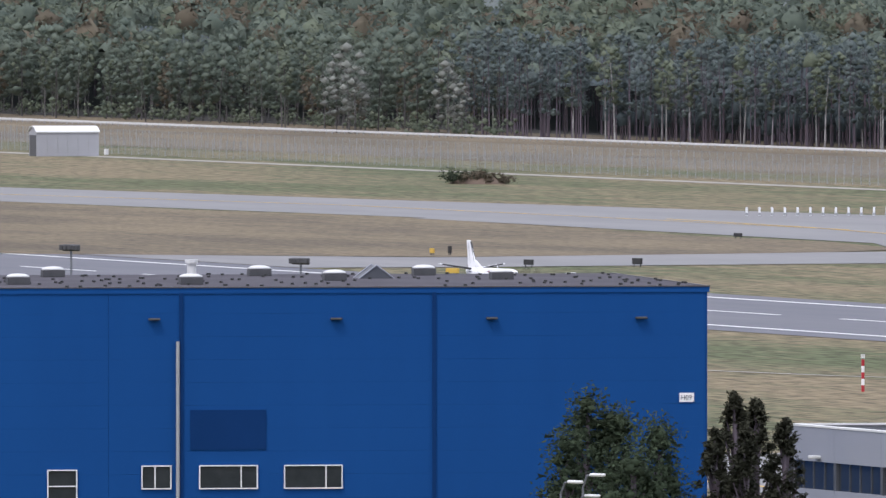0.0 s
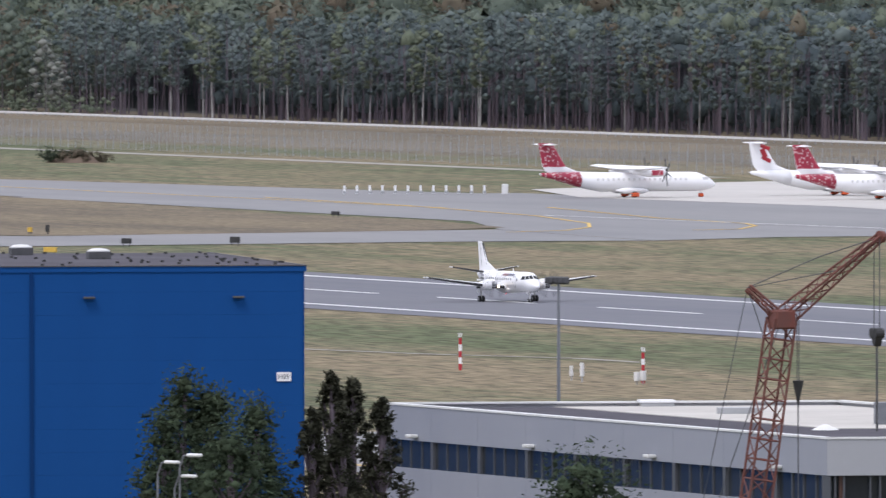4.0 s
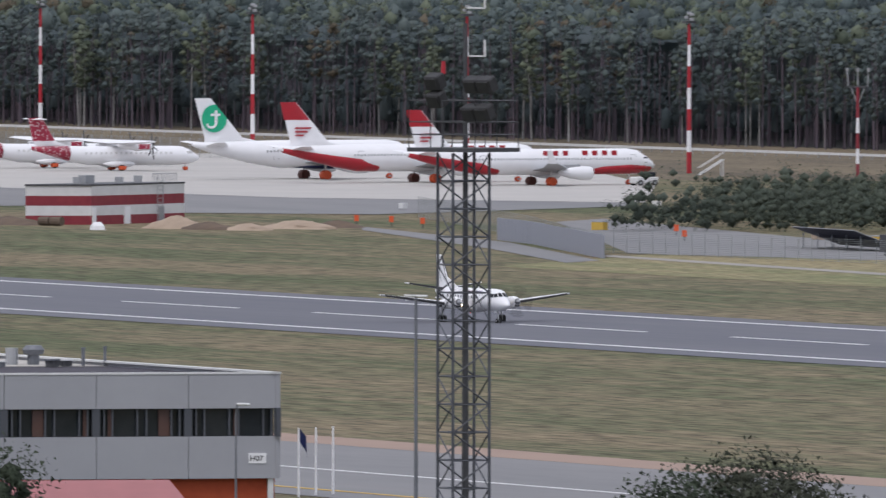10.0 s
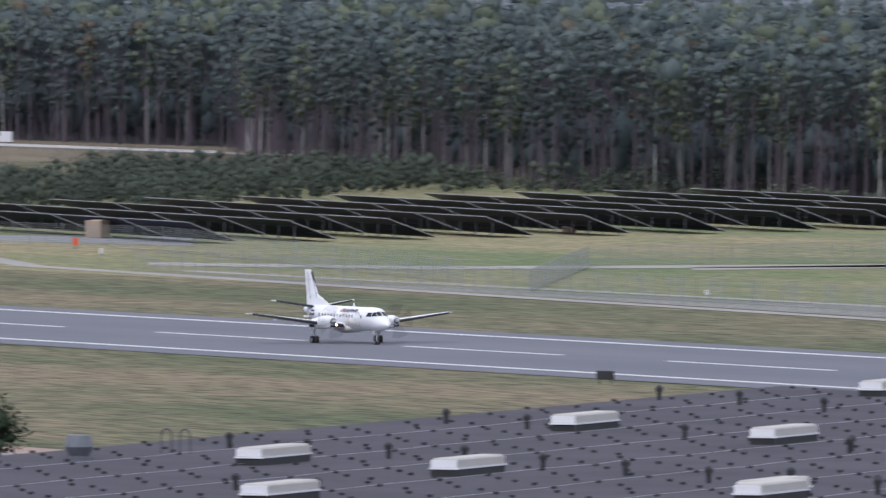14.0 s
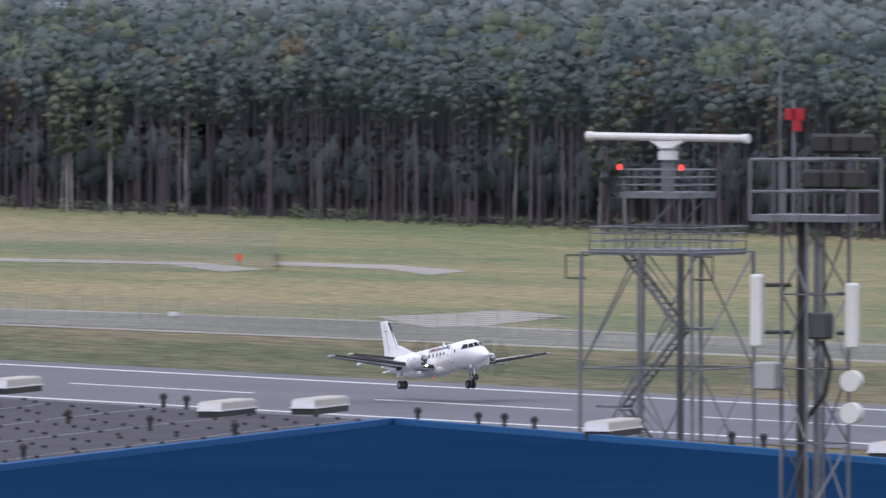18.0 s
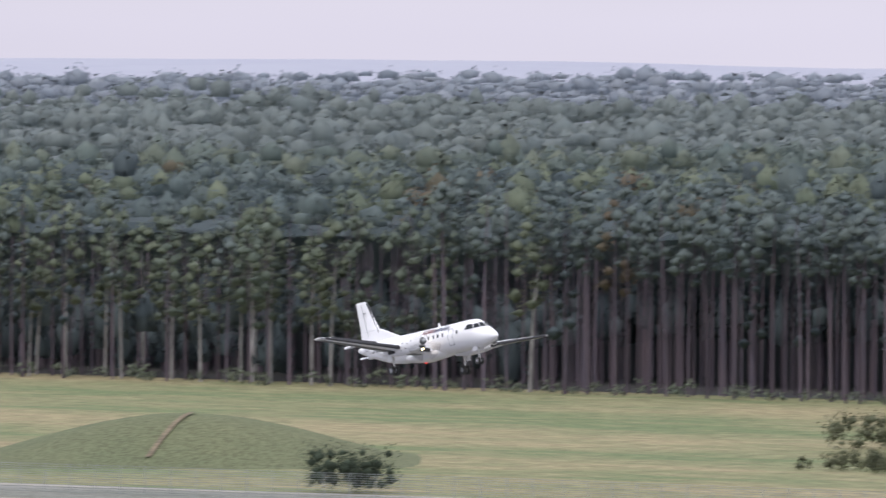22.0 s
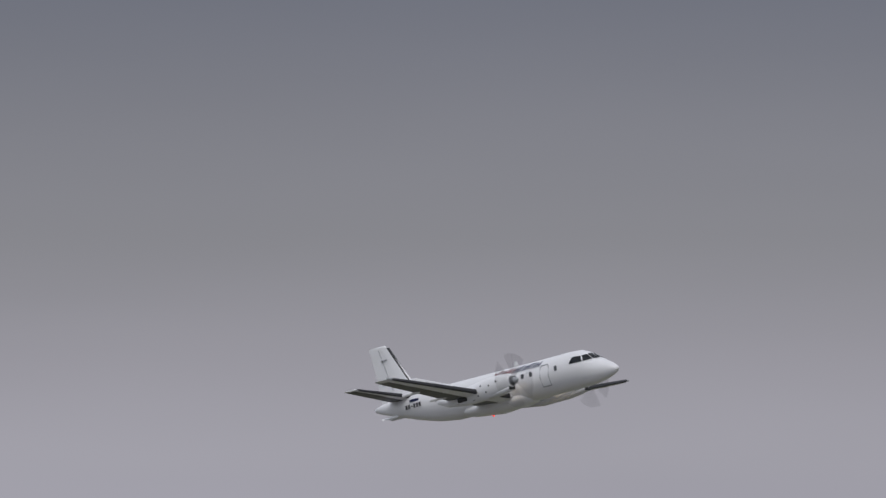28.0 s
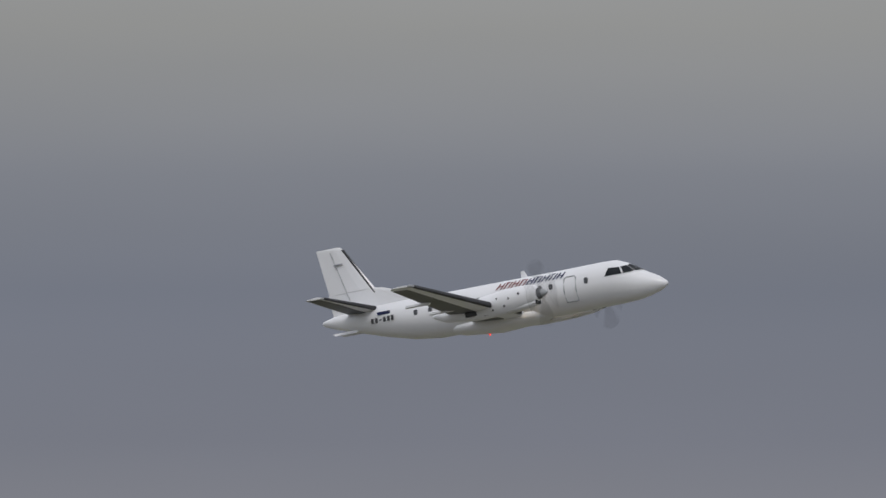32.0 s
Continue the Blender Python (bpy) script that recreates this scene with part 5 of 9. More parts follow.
for s in (-1,):
    bm = bmesh.new()
    for k, x in enumerate(np.linspace(0, 12.2, 8)):
        if k == 3:
            continue
        xx, zz = rn - 20.2 + x, 4.95
        box(bm, (xx, s * 1.62, zz), (0.85, 0.2, 1.0))
    part("airline_lettering", bm, M_red, red_jet, "red lettering bars")
red_jet.matrix_basis = pose(*(-2306.8, 942.9), 0.1, 0, 0, 94) @ Matrix.Scale(0.93, 4)
copy_thing(red_jet, pose(*(-2279.3, 948.8), 0.1, 0, 0, 94) @ Matrix.Scale(0.93, 4))



# ---- near buildings ----
def frame_from(a, b):
    """Unit way and length from a to b in the plan, and its turn in degrees."""
    d = Vector((b[0] - a[0], b[1] - a[1]))
    return d.normalized(), d.length, math.degrees(math.atan2(d.y, d.x))


def lamp_post(name, at, h, arm, turn, label, material=None):
    t = thing(name, label, "street lamp", group="street lamps", at=pose(*at, 0, 0, 0, turn))
    bm = bmesh.new()
    rod(bm, (0, 0, 0), (0, 0, h - 0.5), 0.09, 0.05)
    rod(bm, (0, 0, h - 0.5), (arm * 0.4, 0, h), 0.045)
    rod(bm, (arm * 0.4, 0, h), (arm, 0, h + 0.05), 0.04)
    part("pole", bm, material or M_steel, t)
    bm = bmesh.new()
    box(bm, (arm + 0.3, 0, h + 0.05), (0.85, 0.3, 0.14), bev=0.05)
    part("lamp_head", bm, M_whited, t, "pale lamp head")
    return t


# hangar in blue cladding with number plate
HZ = 18.0
hA, hB = (-1204.3, 351.9), (-1196.1, 397.7)
hu, hl, ht = frame_from(hA, hB)
hb_far = (-1237.7, 407.2)
hangar = thing("blue_hangar", "large blue metal-clad hangar with dark flat roof", "hangar", at=pose(*hB, 0, 0, 0, ht))
HL, HD = 130.0, max(30.0, math.hypot(hb_far[0] - hB[0], hb_far[1] - hB[1]))
bm = bmesh.new()
box(bm, (-HL / 2, HD / 2, HZ / 2 - 0.1), (HL - 0.2, HD - 0.2, HZ - 0.4))
part("wall_core", bm, M_blued, hangar)
seams = [0.0, 18.0, 34.7, 39.5, 52.5, 65.0, 78.0, 91.0, 104.0, 117.0, 130.0]
for a, b in zip(seams, seams[1:]):
    for k in range(12):
        z0, z1 = HZ * k / 12, HZ * (k + 1) / 12
        bm = bmesh.new()
        box(bm, (-(a + b) / 2, -0.03, (z0 + z1) / 2), (b - a - 0.02, 0.16, z1 - z0 - 0.006))
        part("cladding_panel", bm, M_blue, hangar)
bm = bmesh.new()
box(bm, (0.05, HD / 2, HZ / 2), (0.16, HD, HZ))
part("end_wall", bm, M_blue, hangar)
bm = bmesh.new()
box(bm, (-HL / 2, -0.13, HZ), (HL + 0.5, 0.12, 0.36))
box(bm, (0.16, HD / 2, HZ), (0.12, HD, 0.36))
part("eaves_trim", bm, M_blue, hangar, "blue eaves fascia")
bm = bmesh.new()
box(bm, (-HL / 2, -0.15, HZ + 0.215), (HL + 0.6, 0.2, 0.07))
box(bm, (0.18, HD / 2, HZ + 0.215), (0.2, HD, 0.07))
part("eaves_edge", bm, M_dark, hangar, "thin dark eaves flashing")
bm = bmesh.new()
box(bm, (-HL / 2, HD / 2, HZ + 0.1), (HL + 0.2, HD + 0.2, 0.22))
roof = part("roof", bm, M_roof, hangar, "dark bitumen roof with small vents")
bm = bmesh.new()
for i in range(260):
    x, y = -random.random() * 75, 1 + random.random() * (HD - 2)
    rod(bm, (x, y, HZ + 0.2), (x, y, HZ + 0.34), 0.12, seg=5)
tagged(part("roof_stud", bm, M_black, roof, "small black roof studs"), kind="stuff")
for x in (18.0, 34.7):
    bm = bmesh.new()
    box(bm, (-x, -0.16, HZ / 2), (0.22, 0.12, HZ - 0.3))
    part("downpipe", bm, M_blued, hangar, "dark blue downpipe")
bm = bmesh.new()
rod(bm, (-34.95, -0.3, 0), (-34.95, -0.3, 14.7), 0.12, seg=8)
part("downpipe", bm, M_greyp, hangar, "grey downpipe")
bm = bmesh.new()
box(bm, (-31.6, -0.14, 8.9), (5.0, 0.08, 2.6))
part("louvre_panel", bm, M_blued, hangar, "dark blue louvred panel")
for x in (4.3, 14.2, 24.5, 36.5):
    bm = bmesh.new()
    box(bm, (-x, -0.35, HZ - 1.85), (0.75, 0.4, 0.14), bev=0.03)
    part("wall_lamp", bm, M_dark, hangar, "small dark wall lamp")
for x0, x1, z0, z1, split in ((24.1, 27.9, 5.06, 6.55, 0.72), (29.7, 33.5, 5.06, 6.55, 0.72), (35.4, 37.3, 5.06, 6.55, 0.45), (41.6, 43.5, 4.2, 6.3, 0.0)):
    bm = bmesh.new()
    box(bm, (-(x0 + x1) / 2, -0.13, (z0 + z1) / 2), (x1 - x0 - 0.1, 0.06, z1 - z0 - 0.1))
    w = part("window", bm, M_glass, hangar)
    bm = bmesh.new()
    for xx in (x0, x1, x0 + (x1 - x0) * (1 - split)) if split else (x0, x1):
        box(bm, (-xx, -0.2, (z0 + z1) / 2), (0.07, 0.14, z1 - z0 + 0.06))
    for zz in (z0, z1) if split else (z0, (z0 + z1) / 2, z1):
        box(bm, (-(x0 + x1) / 2, -0.2, zz), (x1 - x0, 0.14, 0.07))
    part("window_frame", bm, M_white, w, "white window frame")
bm = bmesh.new()
box(bm, (-1.26, -0.16, 10.9), (0.95, 0.06, 0.6))
plate_ob = part("number_plate", bm, M_white, hangar, "white hangar plate")
word(plate_ob, "H09", 0.44, Matrix.Translation((-1.67, -0.2, 10.75)) @ Matrix.Rotation(radians(90), 4, "X"), M_dark)
DOMES = [((-1215.8, 356.5)), ((-1238.2, 365.7)), ((-1212.1, 367.3)), ((-1237.3, 380.0)), ((-1221.3, 380.2)), ((-1235.5, 391.1)), ((-1221.2, 391.9))]


def dome(at, z, w=1.9):
    t = thing("roof_skylight", "white domed roof skylight on dark kerb", "skylight", group="roof domes", at=pose(*at, z, 0, 0, ht))
    bm = bmesh.new()
    box(bm, (0, 0, 0.25), (w, w, 0.5), bev=0.04)
    part("kerb", bm, M_dark, t, "dark kerb")
    bm = tube(bmesh.new(), [(0, 0, w * 0.52, w * 0.52), (0.1, 0, w * 0.48, w * 0.48), (0.2, 0, w * 0.3, w * 0.3), (0.23, 0, 0.05, 0.05)], 14)
    d = part("dome", bm, M_whited, t, "milky dome", smooth=True)
    d.matrix_basis = Matrix.Translation((0, 0, 0.5)) @ Matrix.Rotation(radians(-90), 4, "Y")
    return t


d0 = dome(DOMES[0], HZ + 0.2, 1.5)
for q in DOMES[1:]:
    copy_thing(d0, pose(*q, HZ + 0.2, 0, 0, ht))
stk = thing("roof_vent", "pale round roof vent with cap", "vent", at=pose(*(-1231.5, 373.4), HZ + 0.2))
bm = bmesh.new()
rod(bm, (0, 0, 0), (0, 0, 1.0), 0.32, seg=12)
rod(bm, (0, 0, 1.0), (0, 0, 1.25), 0.45, seg=12)
part("pipe", bm, M_whited, stk)
rid = thing("roof_lantern", "small blue-grey glazed roof ridge", "skylight", at=pose(-1227.6, 385.0, HZ + 0.2, 0, 0, ht + 90))
bm = loft(bmesh.new(), [[(x, -1.15, 0), (x, 0, 0.85), (x, 1.15, 0)] for x in (-1.3, 1.3)])
part("ridge_glass", bm, M_slate, rid)
bm = bmesh.new()
for x in (-1.33, 1.33):
    rod(bm, (x, -1.2, 0), (x, 0, 0.9), 0.05, seg=4)
    rod(bm, (x, 1.2, 0), (x, 0, 0.9), 0.05, seg=4)
part("ridge_edge", bm, M_panel2, rid)

# two-storey grey office building
OZ = 9.6
oC, oL, oR = (-1096.6, 397.0), (-1176.8, 396.7), (-1090.5, 426.3)
u1, len1, turn1 = frame_from(oL, oC)
u2, len2, turn2 = frame_from(oC, oR)
oBack = (oR[0] - u1.x * len1, oR[1] - u1.y * len1)
office = thing("office_building", "two-storey grey panelled airport building with ribbon windows", "building")


def prism(bm, pts, z0, z1):
    a = [bm.verts.new((x, y, z0)) for x, y in pts]
    b = [bm.verts.new((x, y, z1)) for x, y in pts]
    bm.faces.new(a[::-1]), bm.faces.new(b)
    for i in range(len(pts)):
        bm.faces.new((a[i], a[(i + 1) % len(pts)], b[(i + 1) % len(pts)], b[i]))
    bmesh.ops.recalc_face_normals(bm, faces=bm.faces)
    return bm


def inset(pts, d):
    c = Vector((sum(p[0] for p in pts) / len(pts), sum(p[1] for p in pts) / len(pts)))
    return [tuple(c + (Vector(p) - c) * (1 - d / (Vector(p) - c).length)) for p in pts]


outline = [oL, oC, oR, oBack]
part("wall_core", prism(bmesh.new(), inset(outline, 0.7), 0, OZ - 1.6), M_glass, office, "dark glazing behind the ribbon windows")
part("roof", prism(bmesh.new(), inset(outline, 0.5), OZ - 1.7, OZ - 0.25), M_roof, office, "dark roof edge behind the parapet")
part("roof_membrane", prism(bmesh.new(), [(oBack[0] + (q[0] - oBack[0]) * 0.64, oBack[1] + (q[1] - oBack[1]) * 0.64) for q in inset(outline, 0.6)], OZ - 0.25, OZ - 0.2), M_roofl, office, "pale roof membrane")


def facade(a, b, material, n, mull):
    d, ln, tr = frame_from(a, b)
    base = Matrix.Translation((a[0], a[1], 0)) @ Matrix.Rotation(radians(tr), 4, "Z")
    for k in range(n):
        x0, x1 = ln * k / n, ln * (k + 1) / n
        for z0, z1 in ((OZ - 2.2, OZ), (2.9, 5.6)):
            bm = bmesh.new()
            box(bm, ((x0 + x1) / 2, 0.15, (z0 + z1) / 2), (x1 - x0 - 0.04, 0.3, z1 - z0), m=base)
            part("facade_panel", bm, material, office)
        bm = bmesh.new()
        box(bm, (x0, 0.2, 6.5), (0.5, 0.3, 1.85), m=base)
        part("pier", bm, M_slate, office)
        for j, u in enumerate(mull):
            bm = bmesh.new()
            box(bm, (x0 + (x1 - x0) * u, 0.24, 6.5), (0.11, 0.16, 1.8), m=base)
            part("mullion", bm, M_slate, office)
        for j, (ua, ub) in enumerate(zip(mull, mull[1:])):
            if (j + k) % 3 == 0:
                bm = bmesh.new()
                box(bm, (x0 + (x1 - x0) * (ua + (ub - ua) * 0.72), 0.36, 6.5), ((x1 - x0) * (ub - ua) * 0.45, 0.04, 1.75), m=base)
                part("curtain", bm, M_brown, office, "reddish brown curtain behind the glass")
    bm = bmesh.new()
    box(bm, (ln / 2, 0.25, OZ + 0.06), (ln + 0.1, 0.6, 0.12), m=base)
    part("parapet_cap", bm, M_whited, office, "pale parapet capping")
    bm = bmesh.new()
    box(bm, (ln / 2, 0.55, 1.45), (ln - 0.6, 0.2, 2.9), m=base)
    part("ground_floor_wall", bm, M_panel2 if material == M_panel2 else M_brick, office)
    return base, ln


# This face gets the darker panels, its shade put into their colour.
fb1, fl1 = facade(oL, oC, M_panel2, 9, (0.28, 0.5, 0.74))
fb2, fl2 = facade(oC, oR, M_panel, 5, (0.09, 0.18, 0.45, 0.55, 0.82, 0.91))
fb3, fl3 = facade(oR, oBack, M_panel, 5, (0.25, 0.5, 0.75))
fb4, fl4 = facade(oBack, oL, M_panel, 8, (0.25, 0.5, 0.75))
bm = bmesh.new()
box(bm, (fl2 - 1.5, -0.02, 4.2), (1.15, 0.06, 0.66), m=fb2)
np_ = part("number_plate", bm, M_white, office, "white building plate")
word(np_, "H07", 0.5, fb2 @ Matrix.Translation((fl2 - 2.0, -0.06, 4.02)) @ Matrix.Rotation(radians(90), 4, "X"), M_dark)
for x in (2.0, fl2 - 8.5, fl2 - 0.6):
    bm = bmesh.new()
    box(bm, (x, 0.3, 1.45), (0.35, 0.35, 2.9), m=fb2)
    part("column", bm, M_whited, office, "white ground-floor column")
for x in np.linspace(6, fl1 - 8, 4):
    bm = bmesh.new()
    box(bm, (x, -0.3, 7.7), (0.9, 0.6, 0.22), m=fb1, bev=0.05)
    part("wall_lamp", bm, M_whited, office, "white wall lamp")
OFFICE_ROOF = OZ - 0.22


def roof_kit(name, at, parts, label, category):
    t = thing(name, label, category, at=pose(at[0] + 9.3, at[1] - 3.6, OFFICE_ROOF, 0, 0, turn2) @ Matrix.Diagonal((1, 1, 0.7, 1)))
    for pn, shape, material in parts:
        bm = bmesh.new()
        for kind, c, s in shape:
            box(bm, c, s, bev=0.03) if kind == "b" else rod(bm, c, (c[0], c[1], c[2] + s[1]), s[0], s[2] if len(s) > 2 else None, seg=12)
        part(pn, bm, material, t)
    return t


roof_kit("air_handling_unit", (-1139.4, 417.9), [("cabinet", [("b", (0, 0, 1.0), (2.6, 1.8, 2.0))], M_steel), ("stub_pipe", [("r", (0.3, -1.2, 0), (0.14, 1.1)), ("r", (0.8, -1.2, 0), (0.14, 0.9))], M_whited)], "grey rooftop air handling unit", "machine")
roof_kit("roof_hatch", (-1130.3, 409.7), [("hatch", [("r", (0, 0, 0), (0.9, 0.5, 0.15))], M_whited)], "pale cone-shaped roof cowl", "vent")
roof_kit("exhaust_cowl", (-1133.1, 425.9), [("duct", [("r", (0, 0, 0), (0.4, 1.0))], M_steel), ("cowl", [("r", (0, 0, 1.0), (0.65, 0.45, 0.75)), ("r", (0, 0, 1.45), (0.75, 0.4, 0.5))], M_steel)], "grey flared exhaust cowl on a duct", "vent")
roof_kit("exhaust_pipe", (-1133.7, 424.6), [("duct", [("r", (0, 0, 0), (0.42, 1.6))], M_greyp)], "grey round roof duct", "vent")
for q, h, r in (((-1134.4, 417.6), 0.5, 0.3), ((-1132.7, 418.3), 0.4, 0.4), ((-1133.3, 419.8), 0.7, 0.25), ((-1131.5, 421.0), 0.5, 0.35), ((-1129.6, 422.3), 0.45, 0.25), ((-1128.2, 425.3), 0.6, 0.45), ((-1130.0, 426.9), 0.5, 0.5), ((-1129.5, 428.0), 1.6, 0.12), ((-1128.9, 429.3), 1.7, 0.1)):
    roof_kit("roof_vent", q, [("pipe", [("r", (0, 0, 0), (r, h))], M_dark if r > 0.3 else M_steel), ("cap", [("r", (0, 0, h), (r * 1.25, 0.15))], M_whited if h < 0.6 else M_steel)], "short roof vent pipe with cap", "vent")
roof_kit("rooflight", (-1181.7, 417.4), [("kerb", [("b", (0, 0, 0.2), (2.2, 1.4, 0.4))], M_greyp), ("cover", [("b", (0, 0, 0.5), (2.3, 1.5, 0.25))], M_white)], "white boxed rooflight on the roof", "skylight")
roof_kit("roof_duct", (-1164.1, 416.6), [("box_duct", [("b", (0, 0, 0.3), (2.8, 1.0, 0.6))], M_greyp)], "low grey roof duct", "vent")
# low faded red roof before the office
lowr = thing("shed_roof_building", "low building with a faded red sheet roof", "building", at=pose(*(-1032.7, 389.4), 0, 0, 0, turn2))
bm = bmesh.new()
box(bm, (0, 0, 1.9), (12, 6, 3.8))
part("wall", bm, M_panel, lowr)
bm = loft(bmesh.new(), [[(x, -3.4, 3.7), (x, 3.4, 4.9), (x, 3.4, 4.7), (x, -3.4, 3.5)] for x in (-6.4, 6.4)])
part("roof", bm, M_pink, lowr)
for q in ((-1135.7, 446.0), (-1137.3, 447.9), (-1138.9, 449.8)):
    fp = thing("flagpole", "slim white flagpole by the road", "flagpole", group="flagpoles", at=pose(*q, 0))
    bm = bmesh.new()
    rod(bm, (0, 0, 0), (0, 0, 4.6), 0.09, 0.06)
    part("pole", bm, M_white, fp)
bm = bmesh.new()
loft(bm, [[(0, 0, 4.5), (0, 0, 3.6), (0.03, 0, 3.6), (0.03, 0, 4.5)], [(0.35, 0.3, 4.0), (0.4, 0.35, 2.9), (0.43, 0.35, 2.9), (0.38, 0.3, 4.0)], [(0.6, 0.2, 3.5), (0.65, 0.25, 2.6), (0.68, 0.25, 2.6), (0.63, 0.2, 3.5)]])
fl = new("hanging_flag", finish("hanging_flag", bm, M_navy))
fl.matrix_basis = pose(*(-1137.7, 446.9), 0)
tagged(fl, "limp dark and white flag on its pole", "flag")

# ---- crawler crane jib ----
c0, c1, c2, c3 = (-1041.6, 372.0, 8.4), (-1041.1, 373.3, 18.3), (-1039.1, 378.6, 23.0), (-1041.8, 371.5, 20.1)
crane = thing("crane", "rusty red lattice-boom crane with hook blocks", "crane", at=pose(0, 0, 0))


def truss(bm, a, b, wa, wb, n, r=0.06, brace=0.035):
    a, b = Vector(a), Vector(b)
    d = (b - a).normalized()
    s = d.cross(Vector((0, 1, 0.05))).normalized()
    t = d.cross(s).normalized()
    pts = []
    for k in range(n + 1):
        u = k / n
        w = wa + (wb - wa) * u
        c = a.lerp(b, u)
        pts.append([c + s * w * i / 2 + t * w * j / 2 for i, j in ((1, 1), (1, -1), (-1, -1), (-1, 1))])
    for i in range(4):
        rod(bm, pts[0][i], pts[n][i], r, seg=5)
    for k in range(n):
        for i in range(4):
            rod(bm, pts[k][i], pts[k + 1][(i + 1) % 4 if k % 2 else i - 1], brace, seg=4)
            rod(bm, pts[k][i], pts[k][(i + 1) % 4], brace, seg=4)
    return bm


ground0 = Vector(c0) + (Vector(c0) - Vector(c1)).normalized() * (Vector(c0).z / ((Vector(c1) - Vector(c0)).normalized().z))
part("boom", truss(bmesh.new(), ground0, c1, 1.45, 1.3, 16, 0.08, 0.045), M_rust, crane)
part("jib", truss(bmesh.new(), c1, c2, 0.9, 0.35, 9, 0.07, 0.035), M_rust, crane)
part("jib_strut", truss(bmesh.new(), c1, c3, 0.5, 0.3, 4, 0.07, 0.03), M_rust, crane)
bm = bmesh.new()
box(bm, tuple(c1), (1.6, 1.2, 1.1), bev=0.1)
part("boom_head", bm, M_rust, crane)
bm = bmesh.new()
bmesh.ops.create_cone(bm, segments=12, radius1=0.35, radius2=0.35, depth=0.3, cap_ends=True, matrix=Matrix.Translation(c2) @ Matrix.Rotation(radians(90), 4, "X") @ Matrix.Rotation(radians(25), 4, "Y"))
part("jib_sheave", bm, M_rust, crane)
bm = bmesh.new()
rod(bm, c3, Vector(c3).lerp(Vector(c2), 0.55) + Vector((0, 0, 0.2)), 0.03, seg=4)
rod(bm, Vector(c3).lerp(Vector(c2), 0.55) + Vector((0, 0, 0.2)), c2, 0.03, seg=4)
rod(bm, c3, Vector(c1).lerp(Vector(c2), 0.6), 0.025, seg=4)
part("stay_cable", bm, M_dark, crane, "dark stay cables")
bm = bmesh.new()
rod(bm, c3, (-1044.6, 369.8, 7.8), 0.03, seg=4)
rod(bm, c1, (-1044.3, 370.6, 7.8), 0.03, seg=4)
rod(bm, c3, (-1041.5, 372.3, 17.5), 0.03, seg=4)
part("back_cable", bm, M_dark, crane, "dark luffing cables")
hk = (-1039.2, 378.4, 17.5)
bm = bmesh.new()
rod(bm, (hk[0] - 0.45, hk[1], hk[2]), (hk[0] - 0.45, hk[1], c2[2] - 0.1), 0.03, seg=4)
rod(bm, (hk[0] + 0.45, hk[1], hk[2]), (hk[0] + 0.45, hk[1], c2[2] - 0.1), 0.03, seg=4)
rod(bm, (hk[0], hk[1], hk[2] - 0.3), (hk[0], hk[1], hk[2] - 5.6), 0.07, seg=6)
part("hoist_cable", bm, M_dark, crane, "hoist ropes")
bm = bmesh.new()
for dx in (-0.3, 0.3):
    rod(bm, (hk[0] + dx, hk[1] - 0.25, hk[2]), (hk[0] + dx, hk[1] + 0.25, hk[2]), 0.3, seg=12)
loft(bm, [[(hk[0] + sx * w, hk[1] + sy * 0.2, hk[2] + z) for sx, sy in ((-1, -1), (1, -1), (1, 1), (-1, 1))] for z, w in ((0.1, 0.5), (-0.35, 0.35), (-0.75, 0.08))])
part("hook_block", bm, M_black, crane, "black heart-shaped hook block")
h2 = (-1040.8, 374.2, 14.4)
bm = bmesh.new()
rod(bm, (h2[0] - 0.15, h2[1], h2[2]), (h2[0] - 0.15, h2[1], c1[2]), 0.025, seg=4)
rod(bm, (h2[0] + 0.15, h2[1], h2[2]), (h2[0] + 0.15, h2[1], c1[2]), 0.025, seg=4)
rod(bm, (h2[0], h2[1], h2[2]), (h2[0], h2[1], 1.0), 0.04, seg=4)
part("hoist_cable", bm, M_dark, crane, "hoist ropes")
bm = bmesh.new()
rod(bm, (h2[0], h2[1], h2[2] - 0.5), (h2[0], h2[1], h2[2] + 0.4), 0.14, 0.34, seg=10)
rod(bm, (h2[0], h2[1], h2[2] - 0.9), (h2[0], h2[1], h2[2] - 0.5), 0.08, 0.14, seg=8)
part("hook_block", bm, M_black, crane, "black ball hook")

# ---- dark roofed hangar with blue front ----
RZ = 15.0
# plan: far corner at the ridge of the outline, long sides along the field and towards the town
q_far = (-768.5, 373.8)
q_left = (-687.7, 296.4)
q_peak = (-684.6, 371.3)
q_right = (-576.0, 354.4)
q_front = (-616.7, 306.3)
big = thing("dark_roofed_hangar", "wide hangar with dark bitumen roof and blue fascia", "hangar")
v_right = Vector(q_right) - Vector(q_peak)
v_front = Vector(q_front) - Vector(q_peak)
q_l2 = Vector(q_left) + (Vector(q_left) - Vector(q_far)) * 0.5
q_f2 = Vector(q_peak) + v_front * 2.2
shape = [tuple(q_far), tuple(q_l2), (q_l2.x + v_front.x * 2.4, q_l2.y + v_front.y * 2.4), tuple(q_f2), tuple(q_peak)]
part("wall", prism(bmesh.new(), inset(shape, 0.4), 0, RZ - 0.2), M_blue2, big, "weathered blue cladding")
part("roof", prism(bmesh.new(), shape, RZ - 0.3, RZ), M_roof, big, "dark bitumen roof sheet")
q_r2 = Vector(q_peak) + v_right * 1.6
